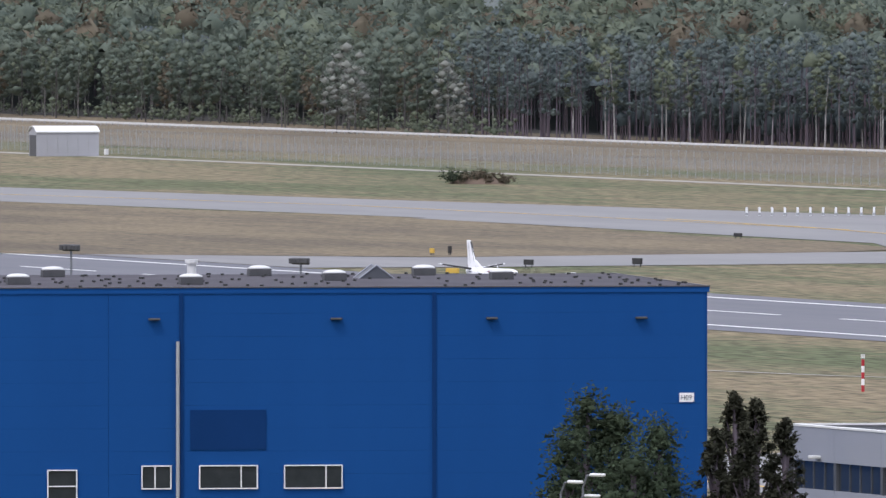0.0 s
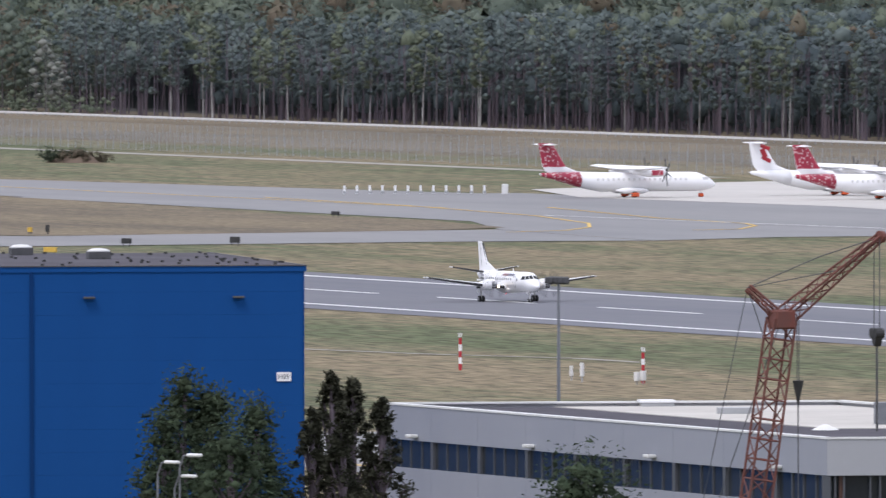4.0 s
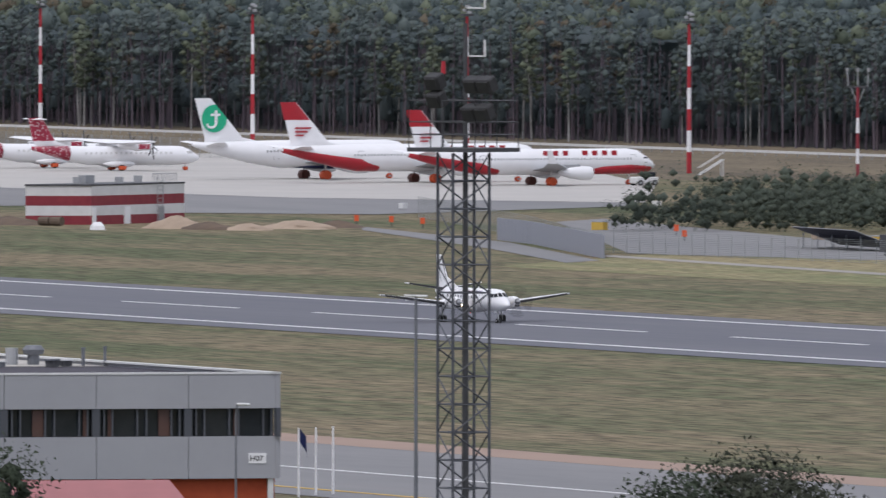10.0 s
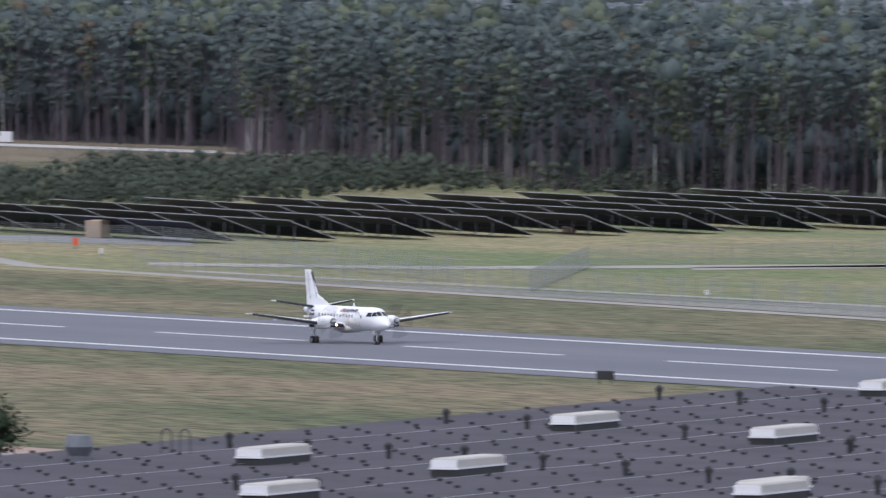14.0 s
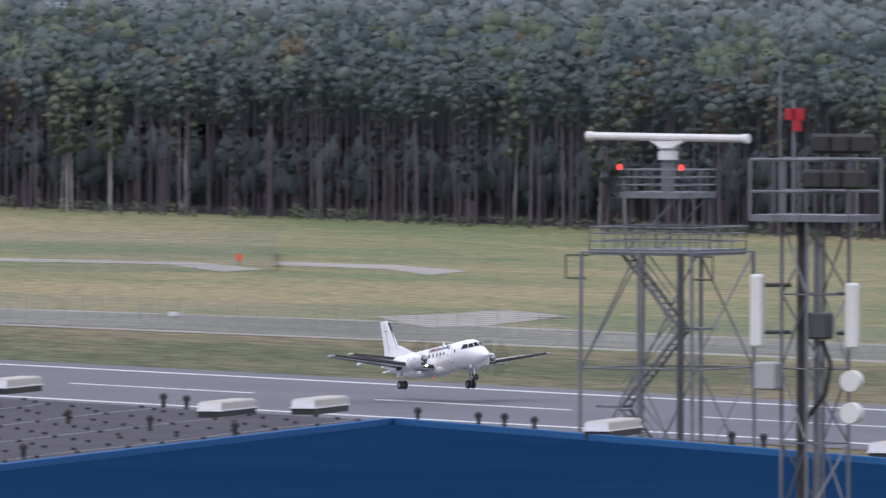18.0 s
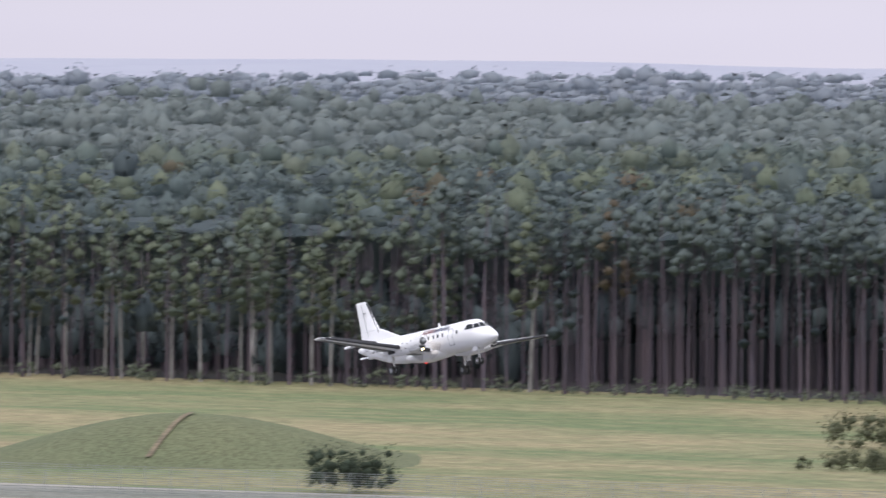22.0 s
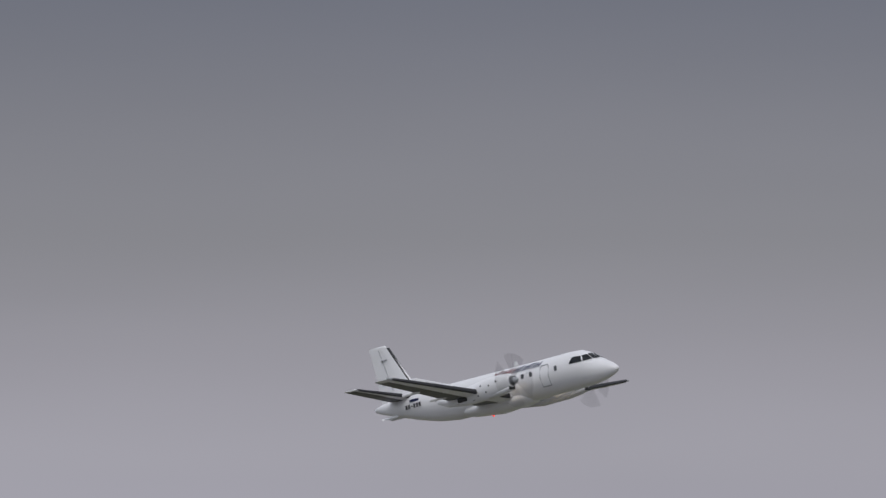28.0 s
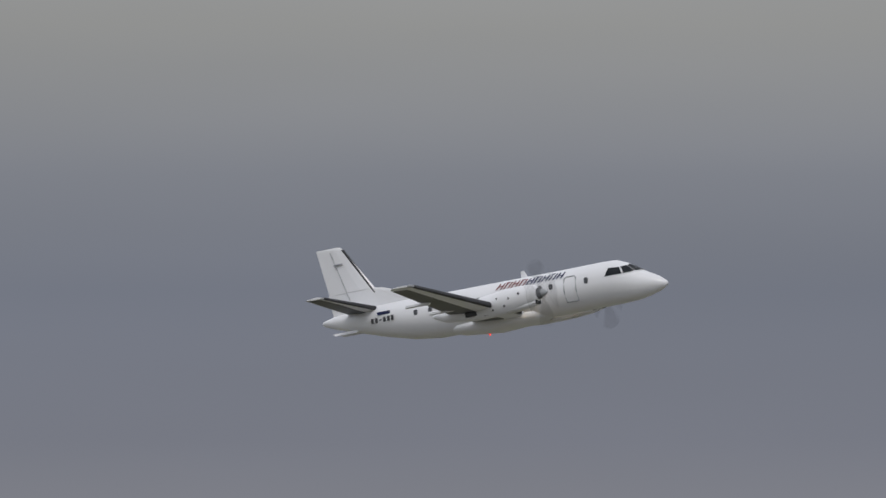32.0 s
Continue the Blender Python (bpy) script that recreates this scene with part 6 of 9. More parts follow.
near_f = Vector(q_peak) + v_front * 2.0
side = [tuple(q_peak), tuple(q_r2), (q_r2.x + v_front.x * 1.6, q_r2.y + v_front.y * 1.6), tuple(near_f)]
part("side_hall", prism(bmesh.new(), inset(side, 0.3), 0, RZ - 0.3), M_blue2, big, "weathered blue cladding")
part("side_roof", prism(bmesh.new(), side, RZ - 0.3, RZ - 0.12), M_bluer, big, "blue sheet metal roof")
bm = bmesh.new()
for a, b in ((q_peak, q_r2), (q_peak, q_f2)):
    d, ln, tr = frame_from(a, b)
    box(bm, (ln / 2, 0, RZ + 0.02), (ln, 0.5, 0.3), m=Matrix.Translation((a[0], a[1], 0)) @ Matrix.Rotation(radians(tr), 4, "Z"))
part("fascia_cap", bm, M_blue2, big, "blue eaves fascia")


def skylight(at, turn):
    t = thing("roof_skylight", "long white framed roof skylight on a kerb", "skylight", group="roof skylights", at=pose(*at, RZ, 0, 0, turn))
    bm = bmesh.new()
    box(bm, (0, 0, 0.15), (6.5, 1.15, 0.30))
    part("kerb", bm, M_black, t, "black kerb")
    bm = loft(bmesh.new(), [[(x * 3.3, y * 0.62, z) for x, y in ((-1, -1), (1, -1), (1, 1), (-1, 1))] for z in (0.30, 0.37)])
    part("frame", bm, M_white, t, "white frame edge")
    bm = loft(bmesh.new(), [[(x * (3.25 - k), y * (0.59 - k), z) for x, y in ((-1, -1), (1, -1), (1, 1), (-1, 1))] for z, k in ((0.37, 0), (0.68, 0.05), (0.76, 0.12))])
    part("glazing", bm, M_roofl, t, "milky glazing")
    for x in (-3.245, 3.245):
        bm = bmesh.new()
        box(bm, (x, 0, 0.53), (0.03, 1.12, 0.30))
        part("end_plate", bm, M_white, t, "white end plate")
    return t


LIGHTS = [((-671.5, 300.0)), ((-709.2, 333.5)), ((-655.9, 301.5)), ((-689.0, 333.2)), ((-753.1, 371.8)), ((-753.4, 377.1)), ((-630.4, 280.7)), ((-624.0, 299.3)),
          ((-733.1, 372.1)), ((-734.0, 377.6)), ((-659.2, 332.9)), ((-695.7, 368.5)), ((-697.8, 374.8)), ((-627.1, 301.0)), ((-661.0, 369.6)), ((-628.8, 365.4))]
s0 = skylight(LIGHTS[0], -44)
for q in LIGHTS[1:]:
    copy_thing(s0, pose(*q, RZ, 0, 0, -44))


def pipe(at, h=0.66, r=0.11):
    t = thing("roof_pipe", "short black roof vent pipe", "pipe", group="roof pipes", at=pose(*at, RZ))
    bm = bmesh.new()
    rod(bm, (0, 0, 0), (0, 0, h), r, seg=8)
    part("pipe", bm, M_black, t)
    bm = bmesh.new()
    rod(bm, (0, 0, h - 0.24), (0, 0, h - 0.06), r * 1.7, seg=8)
    rod(bm, (0, 0, h - 0.06), (0, 0, h + 0.04), r * 1.7, r * 0.8, seg=8)
    part("cap", bm, M_black, t)
    return t


PIPES = [((-718.7, 331.2)), ((-710.0, 331.0)), ((-749.0, 357.3)), ((-740.4, 357.2)), ((-728.8, 355.7)), ((-721.4, 356.0)), ((-712.6, 355.5)), ((-694.7, 331.2)), ((-675.0, 329.2)), ((-665.7, 328.6)),
         ((-660.0, 307.0)), ((-651.9, 306.8)), ((-642.7, 306.0)), ((-670.9, 308.7)), ((-675.2, 307.2)), ((-681.1, 306.2)), ((-690.4, 306.9)), ((-635.8, 284.9)), ((-641.7, 284.1)), ((-640.4, 308.6)),
         ((-630.8, 307.6)), ((-705.6, 356.3)), ((-698.3, 356.8)), ((-687.6, 355.4)), ((-677.8, 354.4)), ((-667.5, 353.2)), ((-677.7, 330.7)), ((-670.3, 331.0)), ((-661.1, 330.2)), ((-643.7, 329.2)), ((-627.9, 306.1)), ((-708.7, 372.2)), ((-705.3, 371.6)),
         ((-673.8, 371.2)), ((-668.6, 369.8)), ((-683.4, 372.0)), ((-675.9, 371.0)), ((-645.4, 366.7)), ((-641.9, 366.3)), ((-623.3, 363.8)), ((-612.1, 361.6)), ((-612.0, 362.0)), ((-599.9, 358.9)), ((-599.7, 359.2)), ((-589.1, 357.3))]
p0 = pipe(PIPES[0])
for q in PIPES[1:]:
    copy_thing(p0, pose(*q, RZ))
def inside(x, y, poly):
    hit = False
    for (ax, ay), (bx, by) in zip(poly, poly[1:] + poly[:1]):
        if (ay > y) != (by > y) and x < (bx - ax) * (y - ay) / (by - ay) + ax:
            hit = not hit
    return hit


# roof clips in rows, with thin conductor wires along every fourth row
studs_o, du = Vector(q_far), (Vector(q_left) - Vector(q_far)).normalized()
dn = Vector((-du.y, du.x))
clips, wires = bmesh.new(), bmesh.new()
for j in range(-60, 100):
    prev = None
    for k in range(0, 34):
        q = studs_o + dn * (j * 1.7 + 0.3 * random.uniform(-1, 1)) + du * (k * 7.0 + 3.5 * (j % 2) + random.uniform(-0.8, 0.8))
        if not inside(q.x, q.y, shape):
            prev = None
            continue
        box(clips, (q.x, q.y, RZ + 0.06), (0.17, 0.17, 0.11))
        if prev is not None and j % 4 == 0:
            rod(wires, (prev.x, prev.y, RZ + 0.09), (q.x, q.y, RZ + 0.09), 0.008, seg=3)
        prev = q
tagged(part("roof_stud", clips, M_black, big, "small black roof clips"), kind="stuff")
tagged(part("lightning_wire", wires, M_greyp, big, "thin lightning conductor wires"), kind="stuff")
cowl = thing("roof_exhaust", "grey flared metal roof exhaust", "vent", at=pose(*(-680.0, 294.9), RZ))
bm = bmesh.new()
rod(bm, (0, 0, 0), (0, 0, 0.5), 0.45, seg=12)
rod(bm, (0, 0, 0.5), (0, 0, 1.0), 0.62, 0.5, seg=12)
rod(bm, (0, 0, 0.0), (0, 0, 0.5), 0.4, 0.62, seg=12)
part("cowl", bm, M_steel, cowl)
hoop = thing("roof_ladder_hoops", "pair of dark ladder hoops at the roof edge", "ladder", at=pose(*(-684.8, 301.7), RZ, 0, 0, 28))
for dx in (-0.5, 0.5):
    bm = bmesh.new()
    for a in range(6):
        t0, t1 = math.pi * a / 6, math.pi * (a + 1) / 6
        rod(bm, (dx - 0.28 * math.cos(t0), 0, 0.75 + 0.3 * math.sin(t0)), (dx - 0.28 * math.cos(t1), 0, 0.75 + 0.3 * math.sin(t1)), 0.035, seg=5)
    rod(bm, (dx - 0.28, 0, 0), (dx - 0.28, 0, 0.75), 0.035, seg=5)
    rod(bm, (dx + 0.28, 0, 0), (dx + 0.28, 0, 0.75), 0.035, seg=5)
    part("hoop", bm, M_dark, hoop)


# ---- masts and towers ----
def lattice(parent, base, top_z, w, n, r=0.09, brace=0.045, material=None, sides=4):
    x, y = base
    pts = []
    for k in range(n + 1):
        z = top_z * k / n
        pts.append([Vector((x + w / 2 * i, y + w / 2 * j, z)) for i, j in ((1, 1), (1, -1), (-1, -1), (-1, 1))])
    bm = bmesh.new()
    for i in range(4):
        bm.free()
        bm = bmesh.new()
        rod(bm, pts[0][i], pts[n][i], r, seg=6)
        part("leg", bm, material or M_steel, parent)
        bm = bmesh.new()
    bm = bmesh.new()
    for k in range(n):
        for i in range(4):
            rod(bm, pts[k][i], pts[k + 1][(i + 1) % 4 if k % 2 else i - 1], brace, seg=4)
            rod(bm, pts[k][i], pts[k][(i + 1) % 4], brace * 0.8, seg=4)
    tagged(part("bracing", bm, material or M_steel, parent), kind="stuff")


lm = (-1053.4, 423.5, 24.5)
LAT = thing("floodlight_mast", "grey lattice mast with platform, floodlights and aerials", "mast")
LT = lm[2]
MS = 1.57
lattice(LAT, lm[:2], LT - 0.2, 2.45, 14, 0.10, 0.055, M_slate)
bm = bmesh.new()
rod(bm, (lm[0] + 0.3, lm[1], 0), (lm[0] + 0.3, lm[1], LT + 5.0 * MS), 0.25, 0.15)
part("cable_spine", bm, M_dark, LAT, "dark central cable run")
tower_turn = 24
base = Matrix.Translation((lm[0], lm[1], LT)) @ Matrix.Rotation(radians(tower_turn), 4, "Z") @ Matrix.Diagonal((MS, MS, MS, 1)) @ Matrix.Translation((0, 0, -LT))
bm = bmesh.new()
box(bm, (0, 0, LT), (3.7, 2.6, 0.16), m=base)
part("platform", bm, M_dark, LAT)
for a, b in (((-1.8, -1.25), (1.8, -1.25)), ((-1.8, 1.25), (1.8, 1.25)), ((-1.8, -1.25), (-1.8, 1.25)), ((1.8, -1.25), (1.8, 1.25))):
    bm = bmesh.new()
    for z in (0.6, 1.1, 1.95):
        rod(bm, base @ Vector((*a, LT + z)), base @ Vector((*b, LT + z)), 0.035, seg=4)
    for u in (0, 0.5, 1):
        q = Vector(a).lerp(Vector(b), u)
        rod(bm, base @ Vector((*q, LT)), base @ Vector((*q, LT + 1.95)), 0.035, seg=4)
    part("railing", bm, M_dark, LAT)
for j, (dx, dz) in enumerate(((2.3, 2.6), (1.6, 2.6), (2.2, 1.5), (1.5, 1.5), (-0.5, 2.7), (-0.4, 2.0))):
    bm = bmesh.new()
    m = base @ Matrix.Translation((dx, -1.1, LT + dz)) @ Matrix.Rotation(radians(25), 4, "X")
    box(bm, (0, 0, 0), (0.75, 0.5, 0.6), m=m, bev=0.08)
    box(bm, (0, -0.27, 0), (0.6, 0.06, 0.46), m=m)
    part("floodlight", bm, M_black, LAT, "dark floodlight head")
bm = bmesh.new()
rod(bm, base @ Vector((-1.1, 0, LT)), base @ Vector((-1.1, 0, LT + 3.0)), 0.05)
part("lamp_stem", bm, M_dark, LAT)
bm = bmesh.new()
rod(bm, base @ Vector((-1.1, 0, LT + 3.0)), base @ Vector((-1.1, 0, LT + 3.5)), 0.17, 0.13, seg=10)
part("obstruction_lamp", bm, M_red, LAT, "red obstruction lamp")
for z in (3.7, 5.6):
    bm = bmesh.new()
    rod(bm, base @ Vector((0.2, 0, LT + z)), base @ Vector((1.15, 0, LT + z)), 0.05)
    rod(bm, base @ Vector((1.15, 0, LT + z)), base @ Vector((1.15, 0, LT + z + 0.65)), 0.08)
    part("aerial", bm, M_whited, LAT, "white dipole aerial")

# surface radar tower
rt_ = (-790.2, 448.8, 20.4)
RAD = thing("radar_tower", "grey steel lattice tower with rotating bar radar", "radar")
rz_ = rt_[2]
rb = Matrix.Translation((rt_[0], rt_[1], rz_)) @ Matrix.Rotation(radians(30), 4, "Z") @ Matrix.Diagonal((1.05, 1.05, 1.2, 1)) @ Matrix.Translation((0, 0, -rz_))
wid = 6.6


def beam(bm, a, b, r=0.05):
    rod(bm, rb @ Vector(a), rb @ Vector(b), r, seg=5)


bm = bmesh.new()
for i in (-1, 0.05, 1):
    for j in (-1, 1):
        bm.free()
        bm = bmesh.new()
        beam(bm, (i * wid / 2 * 1.05, j * wid / 2, rz_ / 6), (i * wid / 2, j * wid / 2, rz_), 0.11)
        part("leg", bm, M_steel, RAD)
        bm = bmesh.new()
bm = bmesh.new()
lev = [rz_ / 6, rz_ * 0.3, rz_ * 0.48, rz_ * 0.74, rz_]
for z0, z1 in zip(lev, lev[1:]):
    for j in (-1, 1):
        beam(bm, (-wid / 2, j * wid / 2, z0), (0, j * wid / 2, z1), 0.055)
        beam(bm, (wid / 2, j * wid / 2, z0), (0, j * wid / 2, z1), 0.055)
        beam(bm, (-wid / 2, j * wid / 2, z1), (wid / 2, j * wid / 2, z1), 0.06)
        beam(bm, (j * wid / 2, -wid / 2, z0), (j * wid / 2, wid / 2, z1), 0.055)
        beam(bm, (j * wid / 2, -wid / 2, z1), (j * wid / 2, wid / 2, z1), 0.06)
tagged(part("bracing", bm, M_steel, RAD), kind="stuff")
flights = [(-1.2, 2.2, rz_ - 0.1, rz_ - 3.4), (2.2, -1.2, rz_ - 3.6, rz_ - 7.0), (-1.2, 2.2, rz_ - 7.2, rz_ - 10.6), (2.2, -1.2, rz_ - 10.8, rz_ - 14.2), (-1.2, 2.2, rz_ - 14.4, rz_ - 17.8)]
for xa, xb, za, zb in flights:
    bm = bmesh.new()
    for j in (-0.45, 0.45):
        beam(bm, (xa, -2.2 + j, za), (xb, -2.2 + j, zb), 0.10)
        beam(bm, (xa, -2.2 + j, za + 1.0), (xb, -2.2 + j, zb + 1.0), 0.035)
    st = part("stair_flight", bm, M_steel, RAD)
    for k in range(13):
        u = k / 12
        bm = bmesh.new()
        box(bm, (xa + (xb - xa) * u, -2.2, za + (zb - za) * u), (0.32, 0.95, 0.06), m=rb)
        part("tread", bm, M_steel, st)
    bm = bmesh.new()
    box(bm, (xb + (0.7 if xb > xa else -0.7), -2.2, zb - 0.05), (1.5, 1.3, 0.12), m=rb)
    part("landing", bm, M_steel, RAD)


def deck(w, z, rails, name):
    bm = bmesh.new()
    box(bm, (0, 0, z), (w, w, 0.28), m=rb)
    part(name, bm, M_steel, RAD)
    for sx, sy in ((1, 0), (-1, 0), (0, 1), (0, -1)):
        bm = bmesh.new()
        for h in rails:
            a, b = ((sx * w / 2, -w / 2, z + h), (sx * w / 2, w / 2, z + h)) if sx else ((-w / 2, sy * w / 2, z + h), (w / 2, sy * w / 2, z + h))
            beam(bm, a, b, 0.04)
        for k in range(5):
            u = -w / 2 + w * k / 4
            a = (sx * w / 2, u, z) if sx else (u, sy * w / 2, z)
            beam(bm, a, (a[0], a[1], z + rails[-1]), 0.035)
        part("railing", bm, M_steel, RAD)


deck(6.0, rz_, (0.5, 0.85, 1.15), "main_deck")
deck(3.7, rz_ + 2.6, (0.45, 0.8, 1.15), "upper_deck")
bm = bmesh.new()
for i in (-1, 1):
    for j in (-1, 1):
        beam(bm, (i * 1.6, j * 1.6, rz_), (i * 1.6, j * 1.6, rz_ + 2.6), 0.07)
    beam(bm, (-1.6, i * 1.6, rz_), (1.6, i * 1.6, rz_ + 2.6), 0.05)
part("upper_frame", bm, M_steel, RAD)
bm = bmesh.new()
rod(bm, rb @ Vector((0, 0, rz_ + 2.6)), rb @ Vector((0, 0, rz_ + 4.3)), 0.36, seg=14)
part("radar_pedestal", bm, M_steel, RAD)
bm = bmesh.new()
rod(bm, rb @ Vector((0, 0, rz_ + 4.2)), rb @ Vector((0, 0, rz_ + 4.6)), 0.55, seg=16)
rod(bm, rb @ Vector((0, 0, rz_ + 4.6)), rb @ Vector((0, 0, rz_ + 4.75)), 0.35, 0.62, seg=16)
part("radar_motor", bm, M_whited, RAD, "white radar gearbox")
bm = bmesh.new()
rod(bm, rb @ Vector((-4.7, 0, rz_ + 5.25)), rb @ Vector((4.7, 0, rz_ + 5.2)), 0.21, seg=10)
rod(bm, rb @ Vector((-4.85, 0, rz_ + 5.25)), rb @ Vector((-4.5, 0, rz_ + 5.25)), 0.26, seg=10)
rod(bm, rb @ Vector((4.5, 0, rz_ + 5.2)), rb @ Vector((4.85, 0, rz_ + 5.2)), 0.26, seg=10)
loft(bm, [[tuple(rb @ Vector((sx * w, sy * 0.2, z))) for sx, sy in ((-1, -1), (1, -1), (1, 1), (-1, 1))] for z, w in ((rz_ + 4.75, 0.35), (rz_ + 5.05, 1.0))])
part("radar_bar", bm, M_whited, RAD, "long white radar antenna bar")
for i in (-1, 1):
    bm = bmesh.new()
    rod(bm, rb @ Vector((i * 1.85, -1.85, rz_ + 3.75)), rb @ Vector((i * 1.85, -1.85, rz_ + 4.0)), 0.12, seg=8)
    part("obstruction_lamp", bm, M_redlamp, RAD, "lit red obstruction lamp")
    bm = bmesh.new()
    beam(bm, (i * 3.0, -3.0, rz_ - 0.15), (i * 4.4, -3.0, rz_ - 0.15), 0.05)
    beam(bm, (i * 4.4, -3.0, rz_ - 0.15), (i * 4.4, -3.0, rz_ - 1.2), 0.05)
    beam(bm, (i * 4.4, -3.0, rz_ - 1.2), (i * 3.2, -3.0, rz_ - 1.2), 0.05)
    part("hoist_arm", bm, M_dark, RAD)
bm = bmesh.new()
rod(bm, rb @ Vector((0.4 * wid, -wid / 2, rz_ / 6)), rb @ Vector((0.4 * wid, -wid / 2, rz_)), 0.22, seg=6)
part("cable_duct", bm, M_dark, RAD, "dark cable duct")

# telecom mast with panel aerials
tm = (-357.6, 197.9, 31.6)
TEL = thing("telecom_mast", "grey lattice telecom mast with panel aerials and floodlights", "mast")
tz = tm[2]
lattice(TEL, tm[:2], tz, 1.3, 16, 0.055, 0.03)
tb = Matrix.Translation((tm[0], tm[1], 0)) @ Matrix.Rotation(radians(33), 4, "Z")
bm = bmesh.new()
rod(bm, tb @ Vector((-0.2, -0.4, 0)), tb @ Vector((-0.2, -0.4, tz)), 0.14, seg=8)
part("cable_spine", bm, M_black, TEL, "dark central cable run")
bm = bmesh.new()
rod(bm, tb @ Vector((0.2, -0.3, tz - 12)), tb @ Vector((0.2, -0.3, tz)), 0.1, seg=8)
part("cable_tray", bm, M_steel, TEL)
bm = bmesh.new()
box(bm, (0, 0, tz + 0.05), (2.95, 2.0, 0.18), m=tb)
part("platform", bm, M_steel, TEL)
for sy in (-1, 1):
    for h in (0.75, 1.6):
        part("rail", rod(bmesh.new(), tb @ Vector((-1.45, sy, tz + h)), tb @ Vector((1.45, sy, tz + h)), 0.045, seg=5), M_steel, TEL)
    for x in (-1.45, -0.75, 0, 0.75, 1.45):
        part("rail_post", rod(bmesh.new(), tb @ Vector((x, sy, tz)), tb @ Vector((x, sy, tz + 1.6)), 0.05 if abs(x) > 1 else 0.03, seg=5), M_steel, TEL)
for i in range(3):
    for j, dz in enumerate((2.05, 1.1)):
        bm = bmesh.new()
        box(bm, (0.85 + i * 0.58 - j * 0.25, -1.3, tz + dz), (0.55, 0.45, 0.52), m=tb, bev=0.08)
        part("floodlight", bm, M_black, TEL, "dark floodlight head")
for z0, z1, x, r in ((tz, tz + 4.2, -1.05, 0.04), (tz, tz + 3.2, -0.65, 0.06)):
    bm = bmesh.new()
    rod(bm, tb @ Vector((x, 0, z0)), tb @ Vector((x, 0, z1)), r, seg=6)
    part("whip_aerial", bm, M_steel, TEL)
bm = bmesh.new()
for dx, dz in ((-0.72, 2.8), (-0.42, 2.8), (-0.5, 2.5)):
    rod(bm, tb @ Vector((dx, -0.1, tz + dz - 0.15)), tb @ Vector((dx, -0.1, tz + dz + 0.15)), 0.13, seg=8)
part("obstruction_lamp", bm, M_red, TEL, "red obstruction lamps")
for x, z0, z1 in ((-1.42, -3.4, -1.45), (1.38, -3.4, -1.65)):
    bm = bmesh.new()
    box(bm, (x, -0.6, tz + (z0 + z1) / 2), (0.36, 0.25, z1 - z0), m=tb, bev=0.06)
    part("panel_aerial", bm, M_whited, TEL, "white panel aerial")
    bm = bmesh.new()
    for z in (z0 + 0.4, z1 - 0.3):
        rod(bm, tb @ Vector((x, -0.5, tz + z)), tb @ Vector((x * 0.5, 0, tz + z)), 0.06, seg=5)
    part("bracket", bm, M_dark, TEL)
bm = bmesh.new()
box(bm, (-1.05, -0.7, tz - 4.15), (0.62, 0.5, 0.75), m=tb, bev=0.05)
part("equipment_box", bm, M_greyp, TEL, "grey equipment box")
bm = bmesh.new()
box(bm, (0.4, -0.6, tz - 2.8), (0.65, 0.5, 0.7), m=tb, bev=0.05)
part("equipment_box", bm, M_dark, TEL, "dark equipment box")
for z in (-4.25, -5.1):
    bm = bmesh.new()
    rod(bm, tb @ Vector((1.38, -0.45, tz + z)), tb @ Vector((1.38, -0.75, tz + z)), 0.28, 0.28, seg=16)
    part("dish_aerial", bm, M_whited, TEL, "small round dish aerial")
bm = bmesh.new()
pts_ = [(0.5, -0.6, -3.2), (0.75, -0.6, -3.8), (0.6, -0.6, -4.6), (0.1, -0.6, -5.2), (-0.1, -0.5, -5.6)]
for a, b in zip(pts_, pts_[1:]):
    rod(bm, tb @ Vector((a[0], a[1], tz + a[2])), tb @ Vector((b[0], b[1], tz + b[2])), 0.07, seg=6)
part("cable_loop", bm, M_black, TEL, "drooping black cables")

# lamp mast passed while climbing
lz = (-255.3, 216.1, 31.7)
LMP = thing("floodlight_mast", "grey mast with two rows of white floodlights and red lamps", "mast")
lb = Matrix.Translation((lz[0], lz[1], 0)) @ Matrix.Rotation(radians(45), 4, "Z")
lattice(LMP, lz[:2], lz[2] - 2.0, 1.5, 14, 0.06, 0.035)
for j, dz in enumerate((0.62, -0.68)):
    for i in range(5):
        bm = bmesh.new()
        box(bm, (0.1 + i * 0.43, -0.6, lz[2] + dz), (0.4, 0.35, 0.46), m=lb, bev=0.07)
        part("floodlight", bm, M_whited, LMP, "white floodlight head")
    bm = bmesh.new()
    rod(bm, lb @ Vector((-2.2, -0.4, lz[2] + dz - 0.45)), lb @ Vector((1.9, -0.4, lz[2] + dz - 0.45)), 0.05, seg=5)
    part("rail", bm, M_dark, LMP)
for x in (-2.2, 1.6):
    bm = bmesh.new()
    rod(bm, lb @ Vector((x, -0.4, lz[2] - 2.0)), lb @ Vector((x, -0.4, lz[2] + 0.2)), 0.09, seg=6)
    part("post", bm, M_dark, LMP)
bm = bmesh.new()
box(bm, (0, 0, lz[2] - 2.0), (4.6, 1.6, 0.16), m=lb)
part("platform", bm, M_steel, LMP)
bm = bmesh.new()
for x in (-1.1, -0.7):
    rod(bm, lb @ Vector((x, -0.4, lz[2] + 1.1)), lb @ Vector((x, -0.4, lz[2] + 1.4)), 0.17, seg=8)
part("obstruction_lamp", bm, M_red, LMP, "red obstruction lamps")
bm = bmesh.new()
